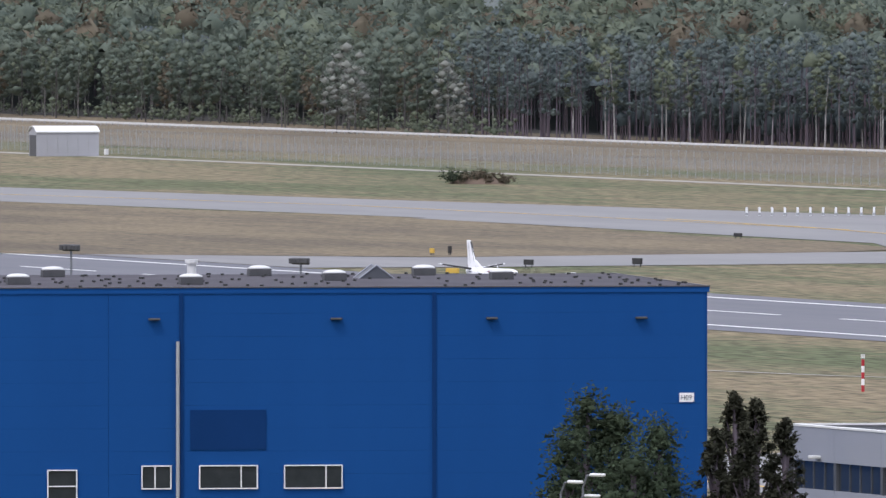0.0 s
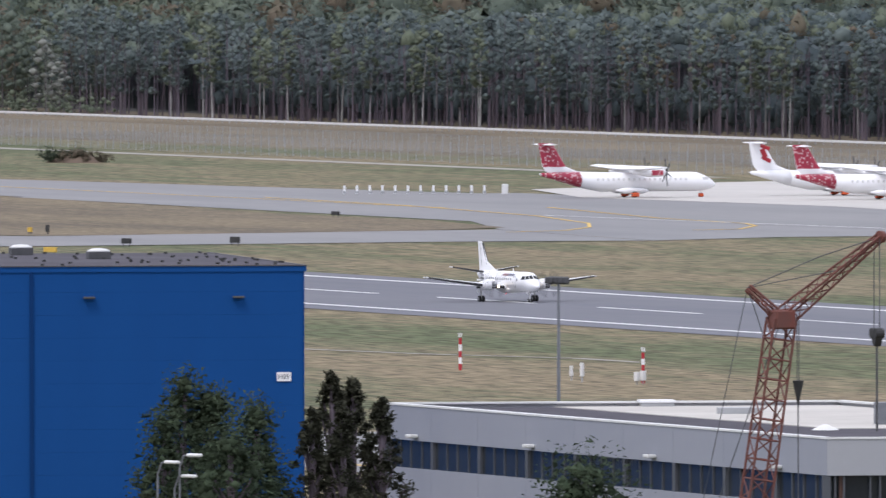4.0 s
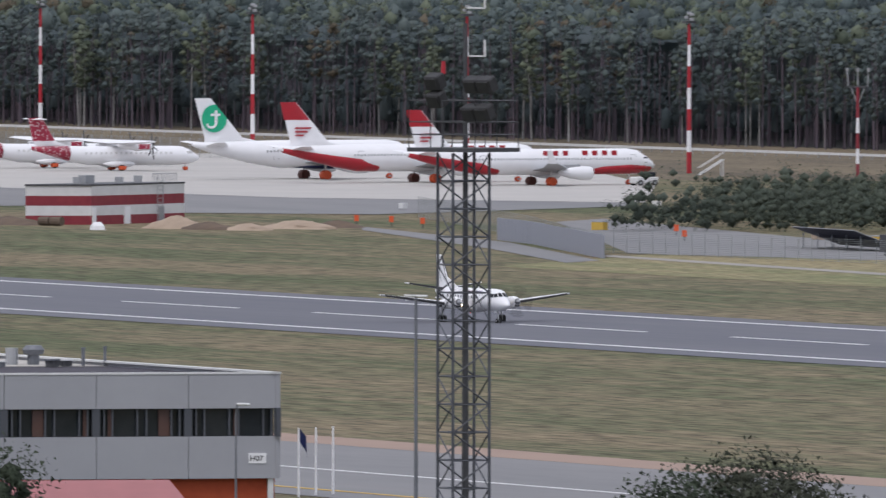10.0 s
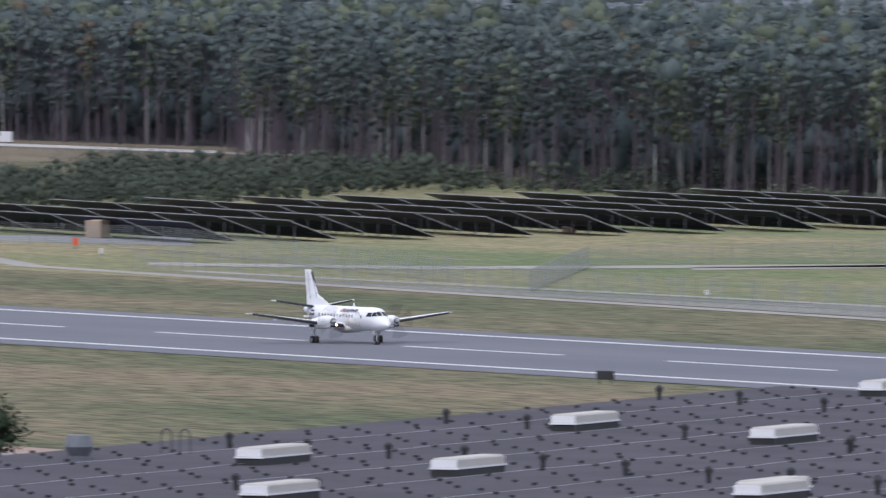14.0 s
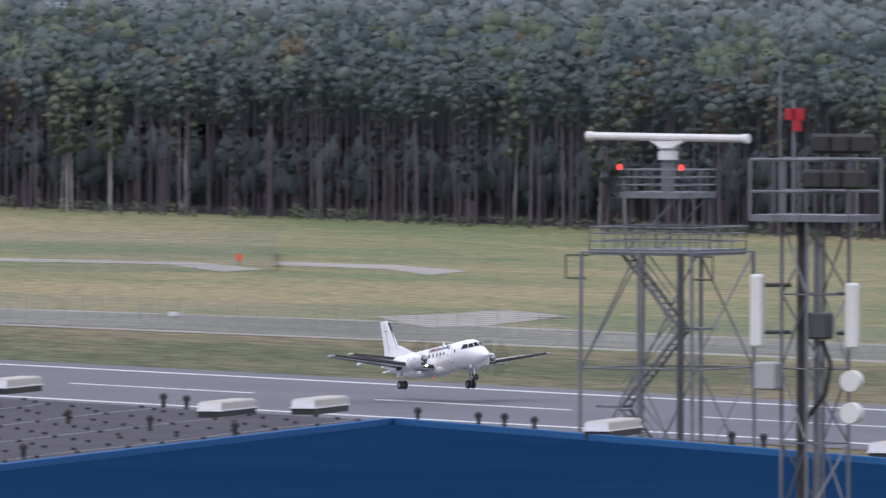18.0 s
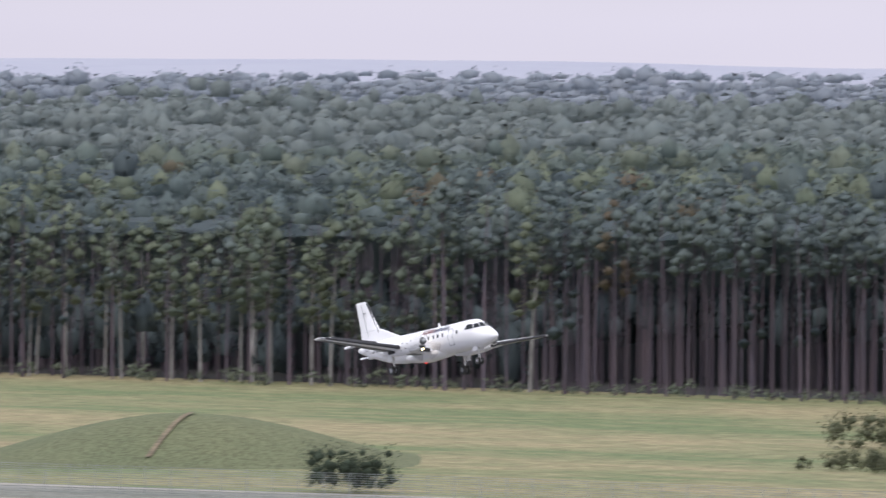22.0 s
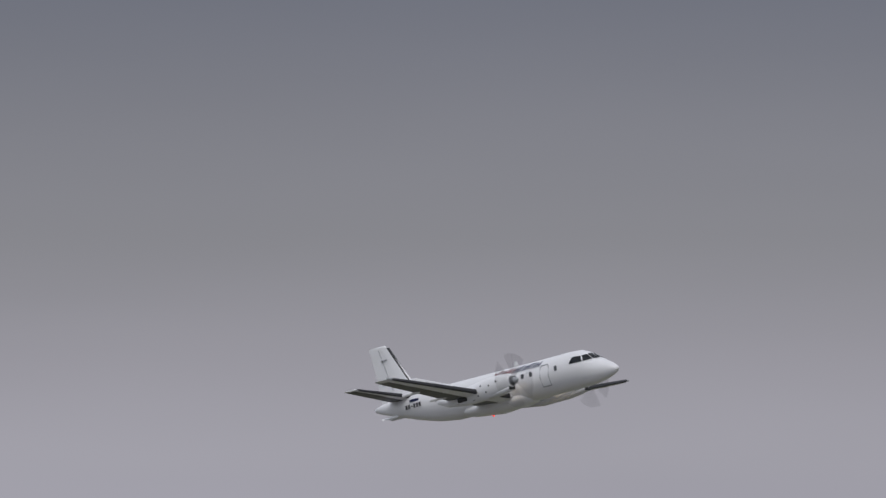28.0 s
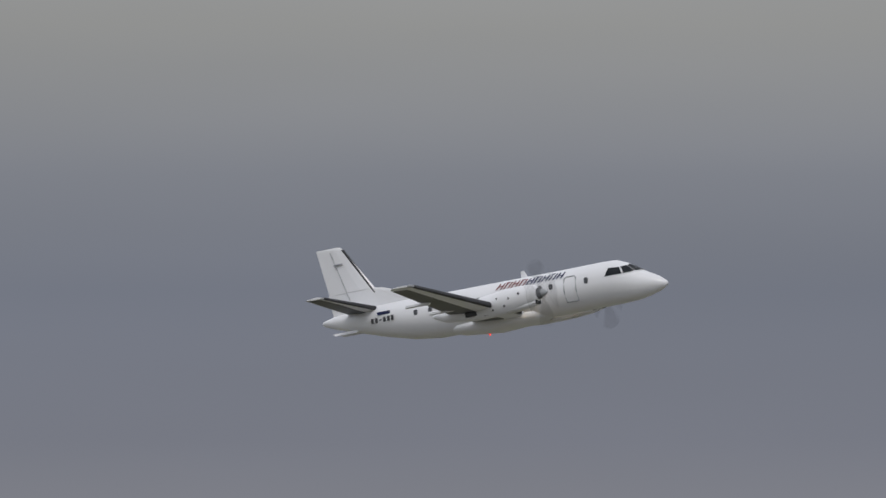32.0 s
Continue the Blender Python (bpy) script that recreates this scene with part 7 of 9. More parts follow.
rod(bm, lb @ Vector((-0.9, -0.4, lz[2] - 2.0)), lb @ Vector((-0.9, -0.4, lz[2] + 1.2)), 0.1, seg=6)
box(bm, (-0.9, -0.4, lz[2] + 0.85), (0.5, 0.3, 0.4), m=lb)
part("lamp_bracket", bm, M_greyp, LMP)

# control tower
ct = (-735.5, 684.4, 29.4)
CT = thing("control_tower", "white airport control tower with glazed cab and banded gallery", "tower", at=pose(ct[0], ct[1], 0, 0, 0, 40))
cz = ct[2] - 0.65


def octo(r, z, n=8):
    return [(r * math.cos(2 * math.pi * (i + 0.5) / n), r * math.sin(2 * math.pi * (i + 0.5) / n), z) for i in range(n)]


part("shaft", loft(bmesh.new(), [octo(3.2, 0), octo(3.2, cz - 3.0)]), M_panel, CT)
part("gallery_glass", loft(bmesh.new(), [octo(4.5, cz - 3.0), octo(4.5, cz - 0.75)]), M_mirror, CT, "dark mirrored gallery glazing")
for z in (-0.7, -1.5, -2.05, -2.95):
    part("gallery_band", loft(bmesh.new(), [octo(4.66, cz + z - 0.07), octo(4.66, cz + z + 0.07)]), M_white, CT, "white horizontal band")
part("gallery_skirt", loft(bmesh.new(), [octo(3.9, cz - 4.2), octo(4.45, cz - 3.85), octo(4.45, cz - 3.02)]), M_panel2, CT, "grey lower skirt of the gallery")
for k in range(24):
    a, b = (2 * math.pi * (j // 3 + 0.5) / 8 for j in (k, k + 3))
    u = (k % 3) / 3
    px, py = (4.52 * ((1 - u) * f(a) + u * f(b)) for f in (math.cos, math.sin))
    bm = bmesh.new()
    rod(bm, (px, py, cz - 2.95), (px, py, cz - 0.7), 0.05, seg=4)
    part("glazing_bar", bm, M_dark, CT)
for k in range(8):
    a = 2 * math.pi * (k + 0.5) / 8
    bm = bmesh.new()
    rod(bm, (4.45 * math.cos(a), 4.45 * math.sin(a), cz - 0.7), (4.45 * math.cos(a), 4.45 * math.sin(a), cz - 0.1), 0.04, seg=4)
    b = 2 * math.pi * (k + 1.5) / 8
    for z in (-0.4, -0.1):
        rod(bm, (4.45 * math.cos(a), 4.45 * math.sin(a), cz + z), (4.45 * math.cos(b), 4.45 * math.sin(b), cz + z), 0.03, seg=4)
    part("gallery_railing", bm, M_steel, CT)
part("cab_base", loft(bmesh.new(), [octo(2.65, cz - 0.7), octo(2.65, cz + 0.75)]), M_whited, CT, "white cab base")
part("cab_glass", loft(bmesh.new(), [octo(2.6, cz + 0.75), octo(3.0, cz + 2.25)]), M_glass, CT, "dark tilted cab windows")
for k in range(8):
    a = 2 * math.pi * (k + 0.5) / 8
    bm = bmesh.new()
    rod(bm, (2.63 * math.cos(a), 2.63 * math.sin(a), cz + 0.75), (3.03 * math.cos(a), 3.03 * math.sin(a), cz + 2.25), 0.09, seg=5)
    part("window_post", bm, M_whited, CT)
part("cab_roof", loft(bmesh.new(), [octo(3.15, cz + 2.25), octo(3.2, cz + 2.8), octo(2.9, cz + 2.95)]), M_whited, CT, "white cab roof rim")
part("roof_deck", loft(bmesh.new(), [octo(2.95, cz + 2.95), octo(2.95, cz + 3.35), octo(2.4, cz + 3.5)]), M_slate, CT, "dark grey cab roof")
for x, y, h in ((0, 0, 1.5), (0.9, 0.3, 0.8), (-1.1, -0.2, 0.9), (2.6, 0, 0.6), (-2.6, 0.4, 0.6)):
    bm = bmesh.new()
    rod(bm, (x, y, cz + 3.3), (x, y, cz + 3.3 + h), 0.05, seg=5)
    box(bm, (x, y, cz + 3.3 + h), (0.2, 0.2, 0.15))
    part("roof_aerial", bm, M_dark, CT)
for k in range(8):
    a, b = 2 * math.pi * (k + 0.5) / 8, 2 * math.pi * (k + 1.5) / 8
    bm = bmesh.new()
    rod(bm, (2.85 * math.cos(a), 2.85 * math.sin(a), cz + 2.9), (2.85 * math.cos(a), 2.85 * math.sin(a), cz + 3.9), 0.04, seg=4)
    for z in (3.55, 3.72, 3.9):
        rod(bm, (2.85 * math.cos(a), 2.85 * math.sin(a), cz + z), (2.85 * math.cos(b), 2.85 * math.sin(b), cz + z), 0.03, seg=4)
    part("roof_railing", bm, M_steel, CT)
for sx in (-1, 1):
    bm = bmesh.new()
    rod(bm, (sx * 2.9, -3.2 * sx, cz - 0.3), (sx * 2.9, -3.2 * sx, cz + 0.5), 0.35, 0.3, seg=10)
    part("gallery_lamp", bm, M_whited, CT)


# ---- apron masts ----
def band_mast(at, h, label, heads=True):
    t = thing("apron_mast", label, "mast", group="red and white apron masts", at=pose(*at, 0))
    n = 7
    for k in range(n):
        bm = bmesh.new()
        z0, z1 = h * k / n, h * (k + 1) / n
        rod(bm, (0, 0, z0), (0, 0, z1), 0.38 - 0.16 * z0 / h, 0.38 - 0.16 * z1 / h, seg=8)
        part("red_band" if k % 2 == 0 else "white_band", bm, M_red if k % 2 == 0 else M_white, t)
    bm = bmesh.new()
    box(bm, (0, 0, h + 0.2), (1.6, 1.6, 0.3))
    rod(bm, (0, 0, h), (0, 0, h + 1.6), 0.15)
    part("head_frame", bm, M_dark, t)
    for x, z in ((-0.8, 0.9), (0.9, 0.6), (1.0, 1.3), (0.1, 1.5)):
        bm = bmesh.new()
        box(bm, (x, 0, h + z), (0.7, 0.5, 0.4), bev=0.05)
        part("floodlight", bm, M_greyp, t)
    return t


MASTS = [((-2712.7, 1043.8)), ((-2566.2, 1021.6)), ((-2515.1, 1036.0)), ((-2370.3, 1009.9)), ((-2335.8, 1031.1))]
m0 = band_mast(MASTS[0], 21.5, "tall red and white apron floodlight mast")
for q in MASTS[1:]:
    copy_thing(m0, pose(*q, 0))


def ant_mast(at, h, w, label):
    t = thing("aerial_mast", label, "mast", group="aerial masts", at=pose(*at, 0, 0, 0, 25))
    for k in range(6):
        bm = bmesh.new()
        rod(bm, (0, 0, h * k / 6), (0, 0, h * (k + 1) / 6), 0.27, 0.21, seg=8)
        part("maroon_band" if k % 2 == 0 or k > 3 else "white_band", bm, M_maroon if k % 2 == 0 or k > 3 else M_white, t)
    bm = bmesh.new()
    box(bm, (0, 0, h), (w, 0.25, 0.22))
    part("crossarm", bm, M_dark, t)
    for x in (-0.5, 0, 0.5):
        bm = bmesh.new()
        rod(bm, (x * w, 0, h), (x * w * 1.1, 0, h + 2.4), 0.09, seg=5)
        box(bm, (x * w * 1.1, 0, h + 2.4), (0.3, 0.3, 0.5))
        part("aerial", bm, M_greyp, t)
    for s in (-1, 1):
        bm = bmesh.new()
        rod(bm, (0, 0, h - 2.6), (s * w * 0.36, 0, h), 0.08, seg=5)
        part("strut", bm, M_greyp, t)
    return t


ant_mast((-2313.7, 1011.2), 13.0, 3.6, "maroon and white aerial mast with crossarm")
ant_mast((-2285.0, 1018.1), 17.0, 3.4, "tall maroon and white aerial mast")

# ---- striped technical building with rubble ----
b0, b1, b2 = (-2041.7, 779.6), (-2038.2, 786.8), (-2051.8, 804.4)
ua, la, ta = frame_from(b0, b1)
ub, lb_, tb_ = frame_from(b1, b2)
STR = thing("striped_building", "flat-roofed white building with maroon stripes", "building")
corner = [b0, b1, b2, (b2[0] - ua.x * la, b2[1] - ua.y * la)]
SH = 4.7
for z0, z1, m_, g in ((0, 1.1, M_maroon, 0), (1.1, 2.3, M_whited, 0), (2.3, 3.5, M_maroon, 0), (3.5, SH, M_whited, 0)):
    part("wall_stripe", prism(bmesh.new(), inset(corner, g), z0, z1), m_, STR, "maroon wall stripe" if m_ == M_maroon else "white wall stripe")
bm = bmesh.new()
prism(bm, inset(corner, -0.15), SH, SH + 0.2)
part("roof", bm, M_dark, STR, "dark flat roof slab")
fr2 = Matrix.Translation((b1[0], b1[1], 0)) @ Matrix.Rotation(radians(tb_), 4, "Z")
for x, w_, h_, m_ in ((lb_ * 0.38, 1.4, 2.6, M_white), (lb_ * 0.75, 1.2, 2.4, M_greyp), (0.6, 0.8, 2.6, M_white)):
    h_ *= 0.8
    bm = bmesh.new()
    box(bm, (x, -0.06, h_ / 2), (w_, 0.14, h_), m=fr2)
    part("door", bm, m_, STR)
bm = bmesh.new()
for k in range(10):
    rod(bm, fr2 @ Vector((lb_ * 0.68, -0.4, 0.5 + 0.5 * k)), fr2 @ Vector((lb_ * 0.74, -0.4, 0.5 + 0.5 * k)), 0.04, seg=4)
for x in (0.68, 0.74):
    rod(bm, fr2 @ Vector((lb_ * x, -0.4, 0)), fr2 @ Vector((lb_ * x, -0.4, 5.6)), 0.05, seg=4)
part("ladder", bm, M_greyp, STR)
for x, h_ in ((0.15, 0.8), (0.25, 1.0), (0.6, 0.7), (0.8, 0.8)):
    bm = bmesh.new()
    box(bm, (lb_ * x, 4, SH + 0.2 + h_ / 2), (2.2 if x == 0.25 else 0.3, 1.0, h_), m=fr2)
    part("roof_fitting", bm, M_greyp, STR)
bm = bmesh.new()
for k in range(12):
    x = lb_ * (0.68 + 0.26 * k / 11)
    rod(bm, fr2 @ Vector((x, 0.3, SH + 0.3)), fr2 @ Vector((x, 0.3, SH + 1.3)), 0.04, seg=4)
rod(bm, fr2 @ Vector((lb_ * 0.68, 0.3, SH + 1.3)), fr2 @ Vector((lb_ * 0.94, 0.3, SH + 1.3)), 0.04, seg=4)
part("roof_railing", bm, M_greyp, STR)


def heap(name, at, rx, ry, h, material, label, seed, category="heap"):
    rg = random.Random(seed)
    bm = bmesh.new()
    n, rings = 18, 7
    vs = []
    for k in range(rings):
        u = k / (rings - 1)
        ring = []
        for i in range(n):
            a = 2 * math.pi * i / n
            f = (1 - u) * (0.85 + 0.3 * rg.random())
            ring.append(bm.verts.new((rx * f * math.cos(a), ry * f * math.sin(a), h * (1 - (1 - u) ** 1.6) * (0.9 + 0.2 * rg.random()))))
        vs.append(ring)
    for a, b in zip(vs, vs[1:]):
        for i in range(n):
            bm.faces.new((a[i], a[(i + 1) % n], b[(i + 1) % n], b[i]))
    bm.faces.new(vs[-1])
    bmesh.ops.recalc_face_normals(bm, faces=bm.faces)
    ob = new(name, finish(name, bm, material, True))
    ob.matrix_basis = pose(*at, 0.0, 0, 0, 20)
    return tagged(ob, label, category)


heap("sand_heap", (-2012.3, 787.5), 4.5, 3.0, 1.5, M_sand, "heap of pale sand by the building", 1)
heap("rubble_heap", (-2004.6, 788.7), 4.5, 2.5, 0.9, M_earth, "low heap of dark rubble", 2)
heap("sand_heap", (-1999.5, 791.7), 3.5, 2.5, 0.8, M_sand, "low heap of pale sand", 3)
heap("earth_heap", (-2005.8, 800.7), 6.5, 3, 1.0, M_sand, "long low heap of dug earth", 4)
heap("earth_heap", (-2009.7, 807.4), 4.0, 2.5, 0.9, M_earth, "low heap of dug earth", 5)
heap("earth_bank", (-2042.6, 777.9), 7.0, 3, 1.0, M_earth, "brown spoil bank by the building", 6)
heap("brush_mound", (-2786.0, 906.0), 5.5, 3.5, 1.8, M_earth, "brown brush-covered mound on the grass", 7, "mound")
heap("sand_heap", (-1389.8, 785.1), 8.0, 5.0, 0.6, M_road, "flat heap of pale gravel", 8)
hill_bm, hv = bmesh.new(), []
for i in range(25):
    row = []
    for j in range(13):
        u, w = -1 + i / 12, -1 + j / 6
        p = max(0.0, math.cos(u * math.pi / 2)) ** 1.1 * max(0.0, math.cos(w * math.pi / 2))
        row.append(hill_bm.verts.new((u * 21.0, w * 30.0, 4.2 * p ** 1.15 - 0.05 + 0.1 * noise.noise((u * 4, w * 4, 1.0)) * p)))
    hv.append(row)
for a, b in zip(hv, hv[1:]):
    for j in range(12):
        hill_bm.faces.new((a[j], b[j], b[j + 1], a[j + 1]))
hill = new("grass_hill", finish("grass_hill", hill_bm, M_hill, True))
hill.matrix_basis = pose(-1204.8, 823.5, 0, 0, 0, 54.5)
worn, last = bmesh.new(), None
for k in range(16):
    x, y = 0.6 - 3.6 * k / 15, -1.0 - 24.0 * k / 15
    u, w = x / 21.0, y / 30.0
    z = 4.2 * (max(0.0, math.cos(u * math.pi / 2)) ** 1.1 * max(0.0, math.cos(w * math.pi / 2))) ** 1.15 + 0.09
    pair = [worn.verts.new((x + d, y, z)) for d in (-0.24, 0.24)]
    if last:
        worn.faces.new((last[0], pair[0], pair[1], last[1]))
    last = pair
part("worn_path", worn, M_dry, hill, "pale trodden path up the hillock")
tagged(hill, "smooth green grassy hillock in the meadow", "hill")
drain = thing("concrete_pipes", "short dark concrete drain pipes on the ground", "pipe", at=pose(*(-2034.2, 780.0), 0, 0, 0, 30))
for dx in (-0.9, 0.9):
    bm = bmesh.new()
    rod(bm, (dx - 0.8, 0, 0.55), (dx + 0.8, 0, 0.55), 0.55, seg=12)
    part("pipe", bm, M_earth, drain)
bag = thing("white_bag", "white bulk bag on the grass", "bag", at=pose(*(-2007.5, 775.5), 0))
bm = bmesh.new()
loft(bm, [[(x * w, y * w, z) for x, y in ((-1, -0.7), (1, -0.7), (1, 0.7), (-1, 0.7))] for z, w in ((0, 0.9), (0.5, 0.8), (0.95, 0.4))])
part("bag", bm, M_white, bag)

# ---- small airfield fittings ----
def marker_post(at, h=2.6):
    t = thing("stand_post", "short white post at the taxiway edge", "post", group="white posts", at=pose(*at, 0))
    bm = bmesh.new()
    box(bm, (0, 0, h / 2), (0.26, 0.26, h))
    part("post", bm, M_white, t)
    bm = bmesh.new()
    box(bm, (0, 0, 0.3), (0.4, 0.4, 0.3))
    part("base", bm, M_greyp, t)
    return t


wp0 = marker_post((-2483.5, 846.7), 1.25)
for k in range(1, 12):
    a, b = Vector((-2483.5, 846.7)), Vector((-2477.5, 867.7))
    c = a.lerp(b, k / 12)
    copy_thing(wp0, pose(c.x, c.y, 0))
cabn = thing("white_cabinet", "white equipment cabinet beside posts", "cabinet", at=pose(*(-2472.4, 867.1), 0, 0, 0, 70))
bm = bmesh.new()
box(bm, (0, 0, 0.75), (0.9, 0.7, 1.5), bev=0.05)
part("cabinet", bm, M_whited, cabn)
shed = thing("white_shed", "white metal shed with curved roof inside the fence", "shed", at=pose(*(-3125.0, 940.6), 0, 0, 0, 82))
bm = loft(bmesh.new(), [[(x, 0, 0), (x, 0, 4.3), (x, 2.0, 4.95), (x, 4.5, 5.2), (x, 7.0, 4.95), (x, 9.0, 4.3), (x, 9.0, 0)] for x in (-5.6, 5.6)])
part("wall", bm, M_panel, shed)
bm = loft(bmesh.new(), [[(x, -0.2, 4.25), (x, 2.0, 5.0), (x, 4.5, 5.25), (x, 7.0, 5.0), (x, 9.2, 4.25), (x, 9.2, 4.45), (x, 7.0, 5.2), (x, 4.5, 5.45), (x, 2.0, 5.2), (x, -0.2, 4.45)] for x in (-5.8, 5.8)])
part("roof", bm, M_whited, shed)
# Dark plate on the end wall stands for the shade inside the doorway.
bm = bmesh.new()
box(bm, (-5.62, 4.5, 1.9), (0.08, 7.4, 3.8))
part("door", bm, M_dark, shed, "dark sheet for the shade in the open doorway")
for x in (-3.7, -1.85, 0, 1.85, 3.7):
    bm = bmesh.new()
    box(bm, (x, -0.03, 2.1), (0.08, 0.06, 4.2))
    part("wall_seam", bm, M_greyp, shed)


def sign(at, w, h, face, turn, label, edge=None):
    t = thing("taxiway_sign", label, "sign", group="taxiway signs", at=pose(*at, 0, 0, 0, turn))
    bm = bmesh.new()
    box(bm, (0, 0, 0.35 + h / 2), (w, 0.3, h), bev=0.03)
    part("panel", bm, face, t)
    for s in (-1, 1):
        bm = bmesh.new()
        rod(bm, (s * w * 0.35, 0, 0), (s * w * 0.35, 0, 0.4), 0.06)
        part("leg", bm, M_dark, t)
    return t


for q, w_, h_, m_ in (((-2136.3, 712.3), 1.7, 0.75, M_black), ((-2137.3, 698.7), 1.7, 0.65, M_black), ((-2308.7, 784.9), 1.5, 0.5, M_black), ((-2212.6, 713.3), 0.5, 0.9, M_black), ((-2213.3, 711.2), 0.7, 0.6, M_yellow), ((-2091.7, 674.0), 2.3, 0.6, M_yellow), ((-1254.9, 607.5), 1.75, 0.7, M_black), ((-945.7, 602.0), 2.2, 0.7, M_yellow)):
    sign(q, w_, h_, m_, 20, "yellow taxiway sign on the grass" if m_ == M_yellow else "dark backed taxiway sign on the grass")


def rw_post(at, h, label):
    t = thing("banded_pole", label, "pole", group="red and white poles", at=pose(*at, 0))
    for k in range(5):
        bm = bmesh.new()
        rod(bm, (0, 0, h * k / 5), (0, 0, h * (k + 1) / 5), 0.15, seg=8)
        part("red_band" if k % 2 == 0 else "white_band", bm, M_red if k % 2 == 0 else M_white, t)
    bm = bmesh.new()
    box(bm, (0, 0, h + 0.15), (0.7, 0.12, 0.1))
    for x in (-0.3, 0.3):
        rod(bm, (x, 0, h + 0.1), (x, 0, h + 0.45), 0.08, seg=6)
    part("sensor_head", bm, M_whited, t)
    return t


rw_post((-1590.9, 548.4), 2.9, "red and white sensor pole on the grass")
rw_post((-1544.0, 548.7), 2.7, "red and white sensor pole beside cabinets")
for q, h_, w_ in (((-1540.9, 547.0), 1.1, 0.4), ((-1540.7, 547.5), 1.2, 0.4), ((-1549.7, 545.1), 1.7, 0.3), ((-1555.2, 546.1), 1.3, 0.25), ((-3115.5, 944.9), 1.4, 0.6), ((-1399.5, 755.2), 0.6, 0.8), ((-1520.3, 751.2), 0.7, 0.3), ((-1710.7, 775.3), 0.8, 0.3), ((-2110.7, 857.8), 1.0, 0.8), ((-2113.0, 893.8), 1.0, 0.9)):
    t = thing("instrument_box", "small white instrument box on a stand", "box", group="instrument boxes", at=pose(*q, 0, 0, 0, 25))
    bm = bmesh.new()
    box(bm, (0, 0, h_ * 0.65), (w_, w_, h_ * 0.7), bev=0.03)
    part("box", bm, M_whited, t)
    bm = bmesh.new()
    rod(bm, (0, 0, 0), (0, 0, h_ * 0.4), 0.06)
    part("stand", bm, M_greyp, t)


def flood_pole(at, h):
    t = thing("floodlight_pole", "slim grey pole with a crown of dark floodlights", "street lamp", group="floodlight poles", at=pose(*at, 0, 0, 0, 25))
    bm = bmesh.new()
    rod(bm, (0, 0, 0), (0, 0, h), 0.16, 0.09)
    part("pole", bm, M_steel, t)
    bm = bmesh.new()
    rod(bm, (-0.9, 0, h - 0.3), (0.9, 0, h - 0.3), 0.05)
    rod(bm, (-0.9, 0, h + 0.1), (0.9, 0, h + 0.1), 0.05)
    part("ring", bm, M_dark, t)
    for i, x in enumerate((-0.75, -0.35, 0.1, 0.5, 0.85)):
        bm = bmesh.new()
        box(bm, (x, -0.2, h - 0.08), (0.36, 0.4, 0.4), bev=0.05)
        part("floodlight", bm, M_dark, t, "dark floodlight head")
    return t


fp_ = (-1177.2, 408.8, 17.6)
flood_pole(fp_[:2], fp_[2])
fa = (-1340.1, 398.0, 18.3)
flood_pole(fa[:2], fa[2])
fa = (-1335.1, 414.1, 17.3)
flood_pole(fa[:2], fa[2])
l2 = (-1008.4, 401.6, 16.5)
t = thing("street_lamp", "grey street lamp with twin flat heads", "street lamp", group="street lamps", at=pose(l2[0], l2[1], 0, 0, 0, 20))
bm = bmesh.new()
rod(bm, (0, 0, 0), (0, 0, l2[2]), 0.14, 0.09)
part("pole", bm, M_steel, t)
for s in (-1, 1):
    bm = bmesh.new()
    box(bm, (s * 0.5, 0, l2[2] + 0.05), (0.85, 0.3, 0.14), bev=0.04)
    part("lamp_head", bm, M_whited, t)
for q, h_ in (((-817.1, 260.8, 18.1), 0), ((-816.8, 261.7, 18.4), 0), ((-816.9, 261.5, 17.5), 0)):
    lamp_post("street_lamp", q[:2], q[2], 0.7, 20, "grey street lamp with a curved arm")
for q in ((-912.9, 332.8, 13.4), (-906.6, 349.0, 13.4), (-935.6, 341.5, 12.8)):
    lamp_post("street_lamp", q[:2], q[2], 0.3, 20, "short white-headed street lamp")
mast_s = (-797.7, 344.7, 17.2)
t = thing("wire_mast", "very thin grey mast", "mast", at=pose(mast_s[0], mast_s[1], 0))
bm = bmesh.new()
rod(bm, (0, 0, 0), (0, 0, mast_s[2] + 1.0), 0.07, 0.03)
part("mast", bm, M_steel, t)

# ---- perimeter fences ----
def fence(name, pts, h, step, label, pale=False):
    t = thing(name, label, "fence")
    bmp, bmm = bmesh.new(), bmesh.new()
    for a, b in zip(pts, pts[1:]):
        a, b = Vector(a), Vector(b)
        ln = (b - a).length
        for k in range(int(ln / step)):
            c = a.lerp(b, k * step / ln)
            box(bmp, (c.x, c.y, h / 2), (0.09, 0.09, h) if pale else (0.045, 0.045, h))
        d = (b - a).normalized()
        tr = math.degrees(math.atan2(d.y, d.x))
        for z in np.linspace(0.1, h - 0.05, 16 if pale else 13):
            box(bmm, ((a.x + b.x) / 2, (a.y + b.y) / 2, z), (ln, 0.03, 0.03), rz=tr)
    tagged(part("post", bmp, M_greyp if pale else M_mesh, t, "pale concrete fence posts" if pale else ""), kind="stuff")
    tagged(part("wire", bmm, M_mesh, t, "fence wires"), kind="stuff")
    return t


